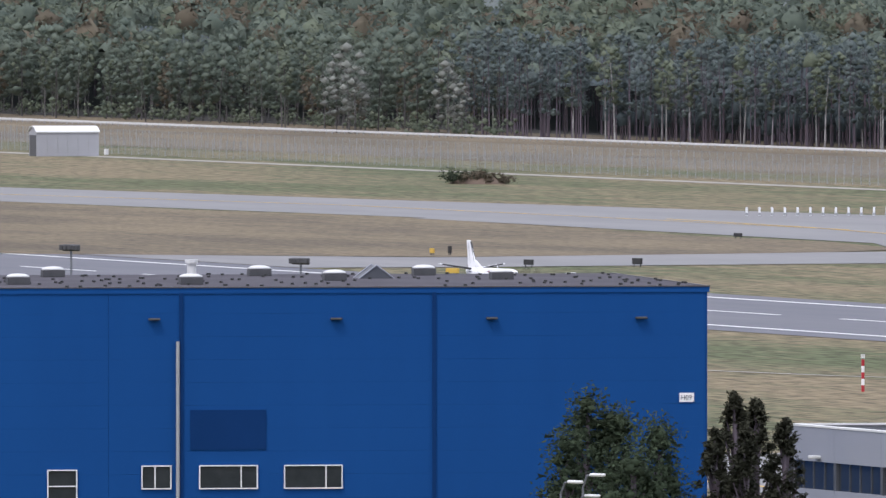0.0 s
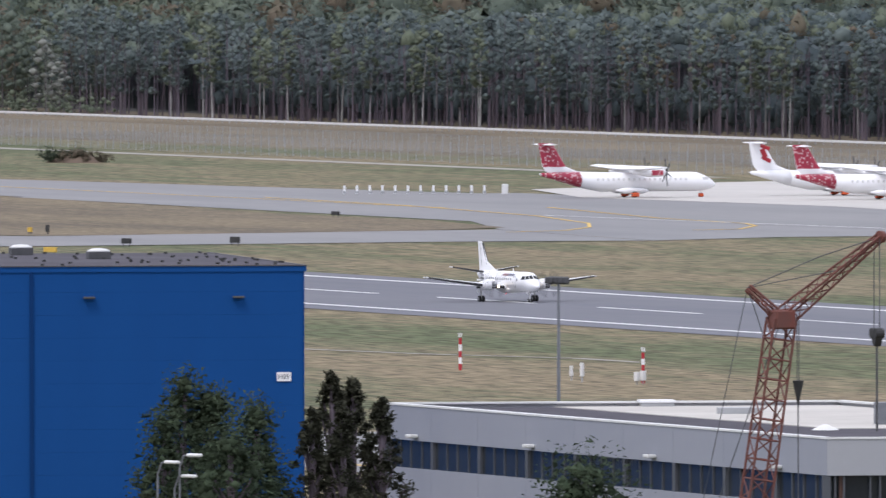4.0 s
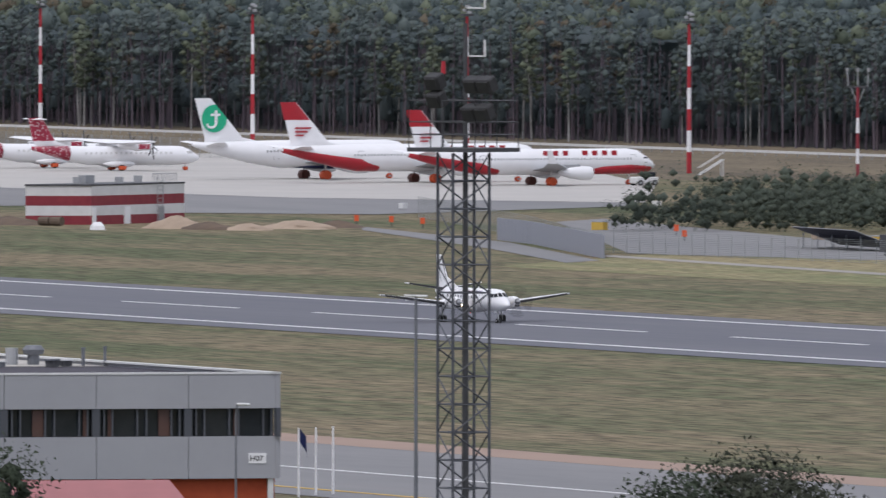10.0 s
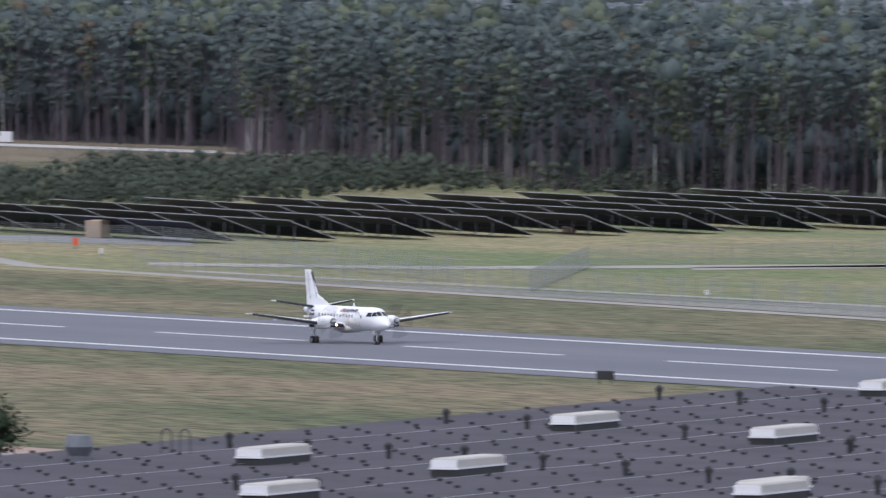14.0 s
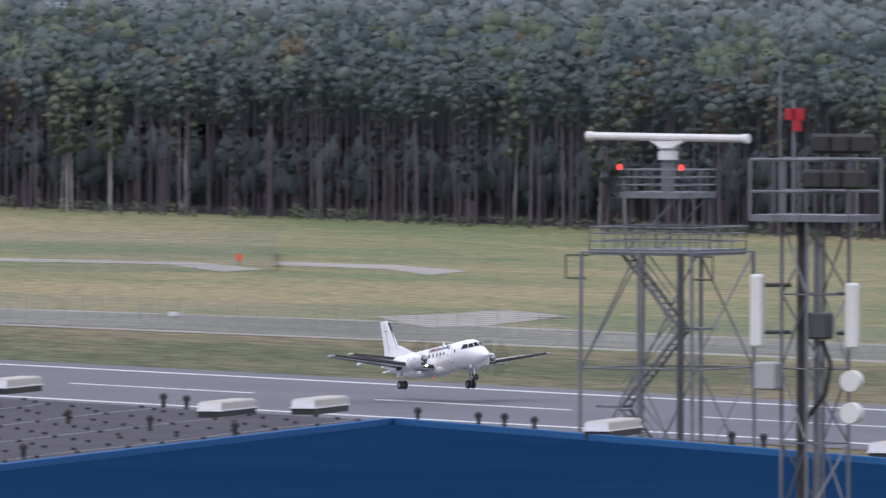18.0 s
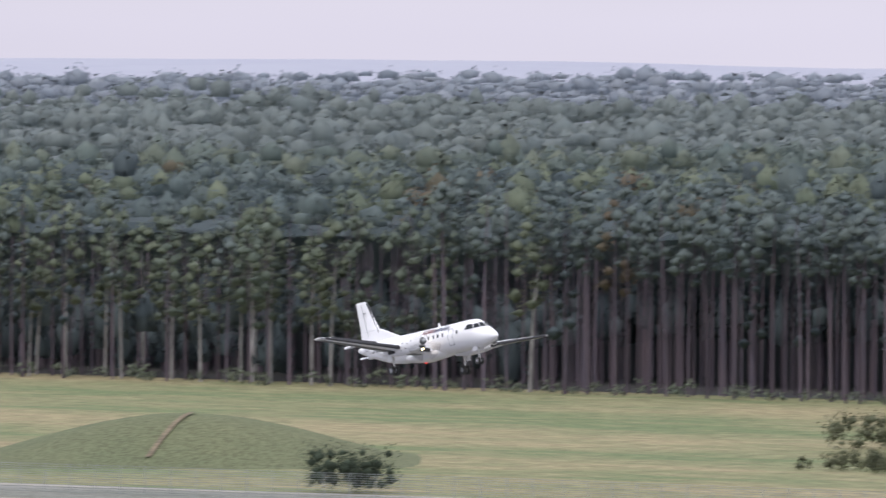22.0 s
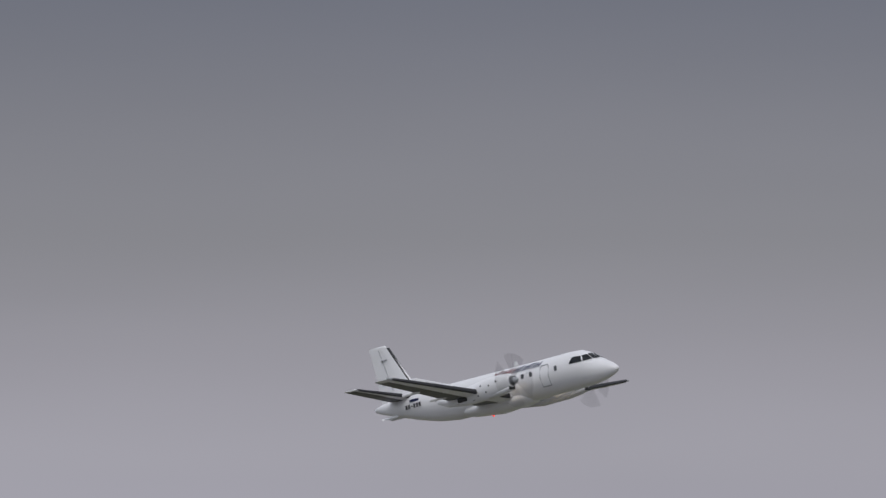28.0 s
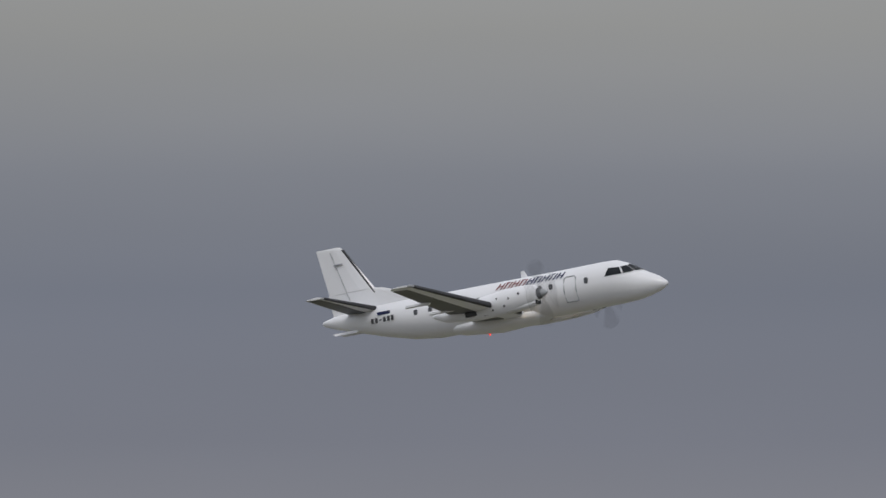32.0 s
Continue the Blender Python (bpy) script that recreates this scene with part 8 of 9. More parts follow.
fence("perimeter_fence", [(-3800, 955), (-2450, 962)], 3.2, 4.0, "long wire fence with pale posts", True)
fence("boundary_fence", [(-3800, 992), (-2380, 1000)], 3.0, 4.0, "second wire fence below the woods", True)
fence("perimeter_fence", [(-2068.2, 842.3), (-1948.0, 805.9), (-1841.9, 770.2), (-1863.2, 779.2), (-1800.7, 783.2), (-1733.3, 793.3), (-1579.1, 754.0)], 2.6, 3.2, "grey mesh fence round the works")
fence("perimeter_fence", [(-1640, 746), (-1540, 742), (-1430, 738), (-1300, 749), (-1180, 752), (-1065, 763), (-850, 770)], 2.4, 3.2, "mesh fence between two gravel tracks")
fence("aerial_fence", [(-1544.2, 743.9), (-1646.7, 801.5), (-1672.4, 881.1), (-1649.7, 906.4), (-1570.1, 861.7), (-1573.4, 834.3)], 2.2, 3.0, "mesh fence round the navigation aerial")
screen = thing("blue_screen_fence", "blue-grey sheet fence along the works", "fence")
pa, pb, pc = (-1933.7, 796.3), (-1911.1, 791.0), (-1833.5, 766.9)
for a, b in ((pa, pb), (pb, pc)):
    d, ln, tr = frame_from(a, b)
    n = int(ln / 2.5)
    for k in range(n):
        bm = bmesh.new()
        box(bm, (0, 0, 1.3), (2.42, 0.1, 2.6))
        o = part("panel", bm, M_panel2, screen)
        o.matrix_basis = Matrix.Translation((a[0] + d.x * (k + 0.5) * ln / n, a[1] + d.y * (k + 0.5) * ln / n, 0)) @ Matrix.Rotation(radians(tr), 4, "Z")
rail = thing("guard_rail", "pale guard rail along the woodland road", "guard rail")
bm = bmesh.new()
box(bm, (-3000, 1086.5, 0.7), (1320, 0.12, 0.35))
part("rail", bm, M_whited, rail)
bm = bmesh.new()
for k in range(330):
    box(bm, (-3658 + k * 4, 1086.7, 0.35), (0.12, 0.12, 0.7))
tagged(part("rail_post", bm, M_greyp, rail), kind="stuff")

# ---- solar field ----
TILT = -20


def solar_table():
    t = thing("solar_table", "dark tilted solar panel table with pale edge", "solar panel", group="solar tables")
    for j in range(3):
        bm = bmesh.new()
        box(bm, (0, (j - 1) * 2.02, 0), (TABLE - 0.3, 1.96, 0.06), m=Matrix.Translation((0, 3.0, 1.35)) @ Matrix.Rotation(radians(TILT), 4, "X"))
        part("panel", bm, M_solar, t, "dark solar panel strip")
    bm = bmesh.new()
    box(bm, (0, -3.06, 0.02), (TABLE - 0.3, 0.07, 0.06), m=Matrix.Translation((0, 3.0, 1.35)) @ Matrix.Rotation(radians(TILT), 4, "X"))
    box(bm, (0, 3.06, 0.02), (TABLE - 0.3, 0.06, 0.06), m=Matrix.Translation((0, 3.0, 1.35)) @ Matrix.Rotation(radians(TILT), 4, "X"))
    part("edge_rail", bm, M_greyp, t, "pale edge rail")
    for x in (-0.5, 0.5):
        bm = bmesh.new()
        box(bm, (x * (TABLE - 0.3), 0, 0.02), (0.07, 6.2, 0.07), m=Matrix.Translation((0, 3.0, 1.35)) @ Matrix.Rotation(radians(TILT), 4, "X"))
        part("end_rail", bm, M_greyp, t, "pale end rail")
    for x in np.linspace(-TABLE / 2 + 1, TABLE / 2 - 1, 5):
        for y, z in ((1.2, 1.75), (4.8, 0.45)):
            bm = bmesh.new()
            rod(bm, (x, y, 0), (x, y, z), 0.06, seg=4)
            part("leg", bm, M_steel, t)
    return t


TABLE = 24.0
st0 = solar_table()
sdir = Vector((-0.993, 0.118))
lead = True
for j in range(-1, 10):
    for i in range(5):
        if j < 0 and i < 4:
            continue
        c = Vector((-1765, 811)) + Vector((-6.8, 15.6)) * j + sdir * ((i + 0.5) * (TABLE + 0.6))
        mm = pose(c.x, c.y, 0, 0, 0, -6.8)
        if lead:
            st0.matrix_basis, lead = mm, False
        else:
            copy_thing(st0, mm)

# ---- navigation aerial on a round platform ----
vc = (-1606.7, 832.5)
VOR = thing("navigation_aerial", "round raised counterpoise with ring of orange aerials", "antenna", at=pose(*vc, 0))
bm = bmesh.new()
for r0, r1 in [(0.6 + 1.0 * k, 1.15 + 1.0 * k) for k in range(12)] + [(12.7, 13.0)]:
    ring = [[bm.verts.new((r * math.cos(2 * math.pi * k / 48), r * math.sin(2 * math.pi * k / 48), z)) for k in range(48)] for r, z in ((r0, 3.6), (r1, 3.6), (r1, 3.74), (r0, 3.74))]
    for k in range(48):
        for a, b in zip(ring, ring[1:] + ring[:1]):
            bm.faces.new((a[k], a[(k + 1) % 48], b[(k + 1) % 48], b[k]))
for k in range(24):
    a = 2 * math.pi * k / 24
    rod(bm, (0.5 * math.cos(a), 0.5 * math.sin(a), 3.55), (12.9 * math.cos(a), 12.9 * math.sin(a), 3.55), 0.07, seg=4)
part("counterpoise", bm, M_panel2, VOR, "grey round mesh platform")
bm = bmesh.new()
for k in range(24):
    a = 2 * math.pi * k / 24
    rod(bm, (12.4 * math.cos(a), 12.4 * math.sin(a), 0), (12.4 * math.cos(a), 12.4 * math.sin(a), 3.6), 0.06, seg=4)
    rod(bm, (12.4 * math.cos(a), 12.4 * math.sin(a), 3.5), (9 * math.cos(a), 9 * math.sin(a), 0), 0.04, seg=4)
    rod(bm, (7 * math.cos(a), 7 * math.sin(a), 0), (7 * math.cos(a), 7 * math.sin(a), 3.6), 0.06, seg=4)
tagged(part("support_leg", bm, M_steel, VOR), kind="stuff")
for k in range(40):
    a = 2 * math.pi * k / 40
    bm = bmesh.new()
    bmesh.ops.create_uvsphere(bm, u_segments=8, v_segments=5, radius=0.5, matrix=Matrix.Translation((6.4 * math.cos(a), 6.4 * math.sin(a), 4.6)) @ Matrix.Diagonal((1, 1, 0.5, 1)))
    cover = part("ring_aerial", bm, M_cover if k != 9 else M_white, VOR, "round pale orange aerial cover")
    bm = bmesh.new()
    rod(bm, (6.4 * math.cos(a), 6.4 * math.sin(a), 3.7), (6.4 * math.cos(a), 6.4 * math.sin(a), 4.4), 0.04, seg=5)
    part("aerial_post", bm, M_greyp, cover)
bm = bmesh.new()
rod(bm, (-2, 6, 3.7), (-2, 6, 7.6), 0.12)
part("monitor_mast", bm, M_whited, VOR)
huts = Matrix.Translation((2.2, -6.0, 0)) @ Matrix.Rotation(radians(58), 4, "Z")
for x, w, m_, lb in ((-1.9, 1.0, M_cream, "cream equipment cabinet"), (-0.9, 0.95, M_whited, "white equipment cabinet"), (0.25, 0.9, M_ochre, "ochre equipment hut panel"), (1.35, 1.25, M_cream, "white hut door"), (2.1, 0.22, M_ochre, "ochre hut corner")):
    bm = bmesh.new()
    box(bm, (x, 0, 1.15), (w, 2.2, 2.3 if m_ is not M_whited else 2.2), m=huts, bev=0.03)
    part("equipment_hut", bm, m_, VOR, lb)
bm = bmesh.new()
box(bm, (0.1, 0, 2.36), (4.7, 2.4, 0.1), m=huts)
part("hut_roof", bm, M_dark, VOR, "dark flat hut roof")
sheet("aerial_track", [(-1639.0, 809.7), (-1648.8, 861.6), (-1610.3, 874.5), (-1577.3, 864.8), (-1567.2, 853.8), (-1601.6, 866.3), (-1633.9, 853.7), (-1626.9, 803.6)], 0.06, M_road, "pale track round the aerial", "track")
sheet("aerial_track", [(-1607.6, 883.1), (-1610.0, 883.6), (-1590.0, 887.5), (-1560.7, 879.7), (-1546.1, 866.5), (-1571.1, 876.0), (-1595.3, 875.3)], 0.06, M_road, "pale track end", "track")
sheet("gravel_patch", [(-1395.6, 774.2), (-1405.8, 795.1), (-1412.0, 798.4), (-1387.0, 790.1), (-1360.6, 766.3), (-1357.8, 758.5)], 0.06, M_road, "bare gravel patch", "ground")

# ---- building site ----
van = thing("black_van", "black delivery van parked on the works", "van", at=pose(*(-1832.9, 803.1), 0, 0, 0, 40))
bm = loft(bmesh.new(), [[(x, y * 0.98, z) for x, z in ((-2.8, 0.45), (2.9, 0.45), (2.95, 1.0), (1.9, 1.3), (1.2, 2.35), (-2.8, 2.4))] for y in (-1, 1)])
part("body", bm, M_dark, van)
bm = bmesh.new()
box(bm, (1.3, 0, 1.75), (0.9, 1.98, 0.6))
part("windows", bm, M_glass, van)
for x in (-1.9, 2.0):
    for s in (-1, 1):
        wheel("tyre", van, (x, s * 0.9, 0.36), 0.36, 0.24)
bm = bmesh.new()
box(bm, (-0.6, -1.0, 1.75), (1.6, 0.04, 0.35))
part("side_lettering", bm, M_white, van, "white lettering bar")
skip = thing("red_container", "red open waste container with lid posts", "container", at=pose(*(-1824.6, 809.0), 0, 0, 0, 30))
bm = loft(bmesh.new(), [[(-2.4 * k, y, z) if 0 else (x * k, y, z) for x, y in ((-2.4, -1), (2.4, -1), (2.4, 1), (-2.4, 1))] for z, k in ((0.2, 0.9), (1.5, 1.05))])
part("body", bm, M_red, skip)
bm = bmesh.new()
for x in (-1.6, 0, 1.6):
    box(bm, (x, 0, 0.85), (0.12, 2.1, 1.2))
part("rib", bm, M_red, skip)
bm = bmesh.new()
box(bm, (0.3, 0, 1.75), (1.2, 1.2, 0.5), bev=0.1)
part("load", bm, M_panel2, skip, "pale tank in the container")
dig = thing("yellow_excavator", "small yellow excavator with folded arm", "excavator", at=pose(-1828.0, 814.0, 0, 0, 0, 20))
bm = bmesh.new()
box(bm, (0, 0.7, 0.4), (2.6, 0.5, 0.7), bev=0.15)
part("track", bm, M_dark, dig)
bm = bmesh.new()
box(bm, (0, -0.7, 0.4), (2.6, 0.5, 0.7), bev=0.15)
part("track", bm, M_dark, dig)
bm = bmesh.new()
box(bm, (-0.3, 0, 1.35), (2.2, 1.8, 1.0), bev=0.1)
part("house", bm, M_yellow, dig)
bm = bmesh.new()
rod(bm, (0.7, 0, 1.4), (1.7, 0, 3.0), 0.18)
rod(bm, (1.7, 0, 3.0), (2.2, 0, 1.4), 0.15)
part("arm", bm, M_yellow, dig)
tnk = thing("cream_tank", "cream upright site tank", "tank", at=pose(*(-1796.6, 814.7), 0, 0, 0, 20))
bm = bmesh.new()
rod(bm, (-0.9, 0, 0), (-0.9, 0, 2.0), 0.7, seg=12)
box(bm, (0.5, 0, 1.05), (1.6, 1.6, 2.1), bev=0.1)
part("tank", bm, M_sand, tnk)
for q, m_, s_ in (((-1898.9, 829.8), M_yellow, (3.0, 1.4, 0.8)), ((-1919.4, 834.7), M_whited, (1.0, 0.9, 0.7)), ((-1920.2, 831.9), M_sand, (3.0, 1.5, 0.9)), ((-1924.7, 837.4), M_whited, (1.0, 0.9, 0.8)), ((-1809.8, 880.4), M_sand, (1.4, 1.0, 0.7)), ((-1982.8, 830.2), M_yellow, (1.9, 1.0, 1.0))):
    t = thing("site_crate", "boxy crate on the building site", "crate", group="site crates", at=pose(*q, 0, 0, 0, 25))
    bm = bmesh.new()
    box(bm, (0, 0, s_[2] / 2), s_, bev=0.08)
    part("crate", bm, m_, t)
    bm = bmesh.new()
    box(bm, (0, 0, s_[2] + 0.05), (s_[0] * 1.02, s_[1] * 1.02, 0.1))
    part("lid", bm, M_greyp, t)
for q in ((-2019.7, 814.0), (-2011.5, 815.2), (-2000.3, 814.6), (-1738.2, 785.0), (-1916.7, 812.6), (-1947.9, 825.1), (-1592.7, 824.6), (-1592.2, 869.7)):
    t = thing("orange_marker", "orange warning board on a post", "sign", group="orange markers", at=pose(*q, 0, 0, 0, 20))
    bm = bmesh.new()
    box(bm, (0, 0, 0.95), (0.75, 0.08, 0.75))
    part("board", bm, M_orange, t)
    bm = bmesh.new()
    rod(bm, (0, 0, 0), (0, 0, 0.6), 0.06)
    part("post", bm, M_dark, t)
sheet("works_ground", [(-2032.6, 845.7), (-2049.3, 859.0), (-1919.0, 831.6), (-1820.3, 805.9), (-1796.8, 826.6), (-1754.2, 806.6), (-1856.1, 779.6)], 0.05, M_taxi, "bare gravel building site", "ground")
sheet("works_track", [(-2012.8, 811.9), (-1918.1, 791.2), (-1822.8, 761.7), (-1813.3, 753.7), (-1889.4, 776.3), (-1993.2, 803.8)], 0.05, M_taxi, "grey track to the works", "track")
sheet("meadow_track", [(-1678.4, 765.7), (-1650.9, 785.2), (-1644.6, 852.9), (-1632.2, 846.3), (-1638.7, 779.3), (-1663.4, 758.7)], 0.06, M_road, "pale meadow track", "track")

# ---- tow tug, road car, wind-blown bits ----
tug = thing("white_tug", "low white aircraft tug at a jet's nose wheel", "vehicle", at=pose(*(-2270.1, 959.7), 0.1, 0, 0, 95))
bm = bmesh.new()
box(bm, (0, 0, 0.75), (3.4, 2.2, 0.9), bev=0.12)
part("body", bm, M_whited, tug)
bm = bmesh.new()
box(bm, (0.8, 0, 1.5), (1.3, 1.7, 0.7), bev=0.1)
part("cab", bm, M_glass, tug)
for x in (-1.1, 1.1):
    for s in (-1, 1):
        wheel("tyre", tug, (x, s * 1.05, 0.4), 0.4, 0.3)
stairs = thing("boarding_stairs", "pale mobile boarding stairs on the apron edge", "stairs", at=pose(*(-2344.3, 1002.0), 0, 0, 0, 80))
bm = bmesh.new()
for k in range(9):
    box(bm, (-1.6 + 0.4 * k, 0, 0.3 + 0.25 * k), (0.4, 1.4, 0.1))
part("steps", bm, M_whited, stairs)
bm = bmesh.new()
for s in (-0.7, 0.7):
    rod(bm, (-1.8, s, 0.2), (1.8, s, 2.4), 0.09)
    rod(bm, (-1.8, s, 1.2), (1.8, s, 3.4), 0.05)
    rod(bm, (1.6, s, 0), (1.6, s, 2.4), 0.08)
part("frame", bm, M_whited, stairs)
car = thing("white_van", "white van driving along the woodland road", "van")
bm = loft(bmesh.new(), [[(x, y, z) for x, z in ((-2.3, 0.35), (2.4, 0.35), (2.45, 0.95), (1.5, 1.15), (0.8, 1.9), (-2.3, 1.95))] for y in (-0.92, 0.92)])
part("body", bm, M_white, car)
bm = bmesh.new()
box(bm, (-0.45, 0, 1.5), (3.0, 1.92, 0.55))
part("windows", bm, M_glass, car)
for x in (-1.5, 1.6):
    for s in (-1, 1):
        wheel("tyre", car, (x, s * 0.82, 0.34), 0.34, 0.24)

# ---- near and middle trees ----
def one_tree(name, at, h, sort, leaf, label, spread=1.0, seed=1, leaves=1500, size=0.16):
    leaves, size = int(leaves * 3.6), size * 0.6
    r = np.random.default_rng(seed)
    t = thing(name, label, "tree", at=pose(*at, 0))
    tv, tf = ring_trunk(h * 0.92, 0.022 * h, 0.2, 7)
    new("trunk", mesh_of("trunk", tv, tf, M_bark)).parent = t
    n = 110
    u = r.random(n)
    a = r.random(n) * 6.28
    if sort == "spruce":
        u = np.linspace(0.01, 1, n) ** 0.5
        rad = h * 0.30 * spread * (1 - u) ** 0.8 * (1 + 0.2 * np.sin(u * 60)) + 0.05
        c = np.stack([np.cos(a) * rad * 0.75, np.sin(a) * rad * 0.75, h * u - rad * 0.25], 1)
        cr = h * (0.012 + 0.026 * (1 - u))
    elif sort == "poplar":
        rad = h * 0.24 * spread * (1 - u) ** 0.7 * np.clip(0.5 + 2.5 * u, 0, 1) + 0.1
        c = np.stack([np.cos(a) * rad * 0.7, np.sin(a) * rad * 0.7, h * (0.12 + 0.86 * u)], 1)
        cr = h * 0.05
    else:
        rad = h * 0.42 * spread * np.sqrt(np.clip(1 - (1.7 * u - 0.7) ** 2, 0.05, 1))
        c = np.stack([np.cos(a) * rad * 0.75, np.sin(a) * rad * 0.75, h * (0.2 + 0.75 * u)], 1)
        cr = h * 0.085
    bm = bmesh.new()
    for k in range(0, n, 3):
        rod(bm, (0, 0, max(0.5, c[k][2] - h * 0.12)), c[k], 0.006 * h, 0.002 * h, seg=4)
    part("branchwork", bm, M_bark, t)
    cv, cf, cn_ = crown(r, c, np.full(n, cr) * (0.8 + 0.5 * r.random(n)), leaves, size, 0.9, 0.2 if sort == "round" else 0.3)
    new("crown", leafy_mesh("crown", cv, cf, cn_, leaf)).parent = t
    return t


def tree_to(name, top, sort, leaf, label, spread=1.0, seed=1, leaves=1800, size=0.16):
    return one_tree(name, top[:2], top[2], sort, leaf, label, spread, seed, leaves, size)


tree_to("poplar", (-949.4, 306.5, 18.1), "poplar", M_near, "dark green leafy tree before the hangar", 0.72, 11, 2600)
tree_to("poplar", (-949.0, 307.8, 17.9), "poplar", M_near, "dark green leafy tree before the hangar", 0.72, 12, 2600)
tree_to("poplar", (-938.8, 306.7, 16.9), "poplar", M_near, "leafy tree before the hangar", 0.85, 13, 2600)
tree_to("poplar", (-940.3, 302.3, 16.4), "poplar", M_near, "leafy tree before the hangar", 0.8, 14, 2200)
tree_to("poplar", (-929.7, 302.3, 16.1), "round", M_near, "leafy tree before the hangar", 0.4, 15, 2400)
for k, q in enumerate(((-947.0, 313.6, 18.1), (-951.4, 316.3, 17.6), (-946.2, 316.0, 16.8), (-942.6, 311.0, 16.4), (-937.4, 310.9, 16.6))):
    tree_to("spruce", q, "spruce", M_fir, "dark spruce with brownish cones near the office", 0.9, 21 + k, 2400, 0.15)
tree_to("birch_tree", (-904.0, 311.8, 15.4), "round", M_near, "round leafy tree beside the office", 0.55, 31, 2400)
tree_to("birch_tree", (-904.3, 310.9, 14.6), "round", M_near, "round leafy tree beside the office", 0.4, 32, 1500)
tree_to("young_tree", (-818.7, 299.2, 15.7), "round", M_near, "young leafy tree before the office", 0.35, 33, 1500)
tree_to("young_tree", (-765.8, 281.2, 15.9), "round", M_shrub, "young leafy tree before the office", 0.35, 34, 1500)
for k, (q, s_) in enumerate((((-729.4, 301.5, 16.6), 0.75), ((-725.8, 297.4, 15.9), 0.75), ((-719.8, 298.6, 15.7), 0.7), ((-717.2, 292.0, 15.6), 0.6), ((-718.5, 301.4, 14.5), 0.7))):
    tree_to("willow", q, "round", M_willow if k in (0, 2) else M_shrub, "bushy grey-green willow by the road", s_, 41 + k, 4600, 0.17)
for k, (q, s_) in enumerate((((-725.8, 309.5, 16.6), 0.55), ((-724.9, 311.6, 15.8), 0.6), ((-720.8, 308.5, 15.3), 0.7), ((-721.8, 306.2, 14.8), 0.6))):
    tree_to("young_oak", q, "poplar", M_near, "leafy green tree by the road", s_ * 2, 51 + k, 2400)
low_roof = thing("low_pale_roof", "low pale flat roof with round vent", "building", at=pose(*(-928.3, 387.6), 0, 0, 0, 28))
bm = bmesh.new()
box(bm, (0, 0, 2.5), (11, 7, 5.0), bev=0.05)
part("block", bm, M_roofl, low_roof)
bm = bmesh.new()
rod(bm, (-2.2, 0, 5.0), (-2.2, 0, 5.35), 1.0, 0.8, seg=14)
part("vent", bm, M_whited, low_roof)


def bush_row(name, spots, h, leaf, label, seed, leaves=240, size=0.3, spread=1.0):
    r = np.random.default_rng(seed)
    vs, fs, ns, n0 = [], [], [], 0
    for x, y in spots:
        hh = h * (0.6 + 0.6 * r.random())
        k = 9
        a, u = r.random(k) * 6.28, r.random(k)
        c = np.stack([x + np.cos(a) * hh * 0.45 * spread, y + np.sin(a) * hh * 0.45 * spread, hh * (0.15 + 0.62 * u)], 1)
        v, f, nn = crown(r, c, hh * (0.2 + 0.12 * r.random(k)), leaves, size * 0.6, 0.85, 0.32)
        v[:, 2] = np.maximum(v[:, 2], 0.02)
        vs.append(v), fs.append(f + n0), ns.append(nn)
        n0 += len(v)
    ob = new(name, leafy_mesh(name, np.concatenate(vs), np.concatenate(fs), np.concatenate(ns), leaf))
    return tagged(ob, label, "bushes", kind="stuff")


def between(pts, step, jitter, rows=1, gap=4.0, seed=3):
    r = random.Random(seed)
    out = []
    for a, b in zip(pts, pts[1:]):
        a, b = Vector(a), Vector(b)
        ln = (b - a).length
        n_ = Vector((-(b - a).y, (b - a).x)).normalized()
        if n_.y < 0:
            n_ = -n_
        for j in range(rows):
            for k in range(int(ln / step)):
                c = a.lerp(b, (k + r.random()) * step / ln) + n_ * (j * gap + r.uniform(-jitter, jitter))
                out.append((c.x, c.y))
    return out


bush_row("scrub_belt", between([(-1973.0, 828.7), (-2038.2, 883.1), (-2058.7, 898.3), (-2057.8, 929.6), (-2050.4, 940.0), (-2038.6, 988.1), (-2024.3, 998.0)], 4.0, 2.4, 8, 9.5), 5.2, M_belt, "dense dark scrub belt behind the works", 5, 420, 0.17)
bush_row("wood_edge_brush", [(x, edge_y(x) - 3 + rng.normal() * 1.5) for x in np.arange(-2250, -900, 4.0)], 2.0, M_leaf, "low brush along the foot of the wood", 6, 80, 0.2)
bush_row("wood_edge_brush", [(x, edge_y(x) - 6 + rng.normal() * 3) for x in np.arange(-4200, -3350, 7)], 4.5, M_leaf, "bushes along the foot of the wood", 7, 100, 0.3)
bush_row("dark_bush", between([(-1117.0, 776.1), (-1109.8, 775.6)], 1.6, 1.0, 2, 2.0), 4.2, M_shrub, "dark bush by the fence", 8, 600, 0.14)
bush_row("young_growth", between([(-1185.3, 889.3), (-1180.8, 934.0), (-1221.5, 961.5), (-1206.7, 990.3)], 3.2, 3.0, 5, 4.5, 5), 3.6, M_scrub, "young leafy growth before the wood", 9, 300, 0.18)
bush_row("young_growth", between([(-1133.6, 845.4), (-1128.6, 865.1), (-1146.2, 875.8)], 2.2, 3.0, 5, 4.0, 6), 1.9, M_scrub, "young leafy growth before the wood", 10, 260, 0.16)
bush_row("young_growth", between([(-1130, 960), (-900, 940)], 4.0, 8.0, 4, 18.0, 7), 5.0, M_scrub, "young leafy growth before the wood", 12, 130, 0.3)
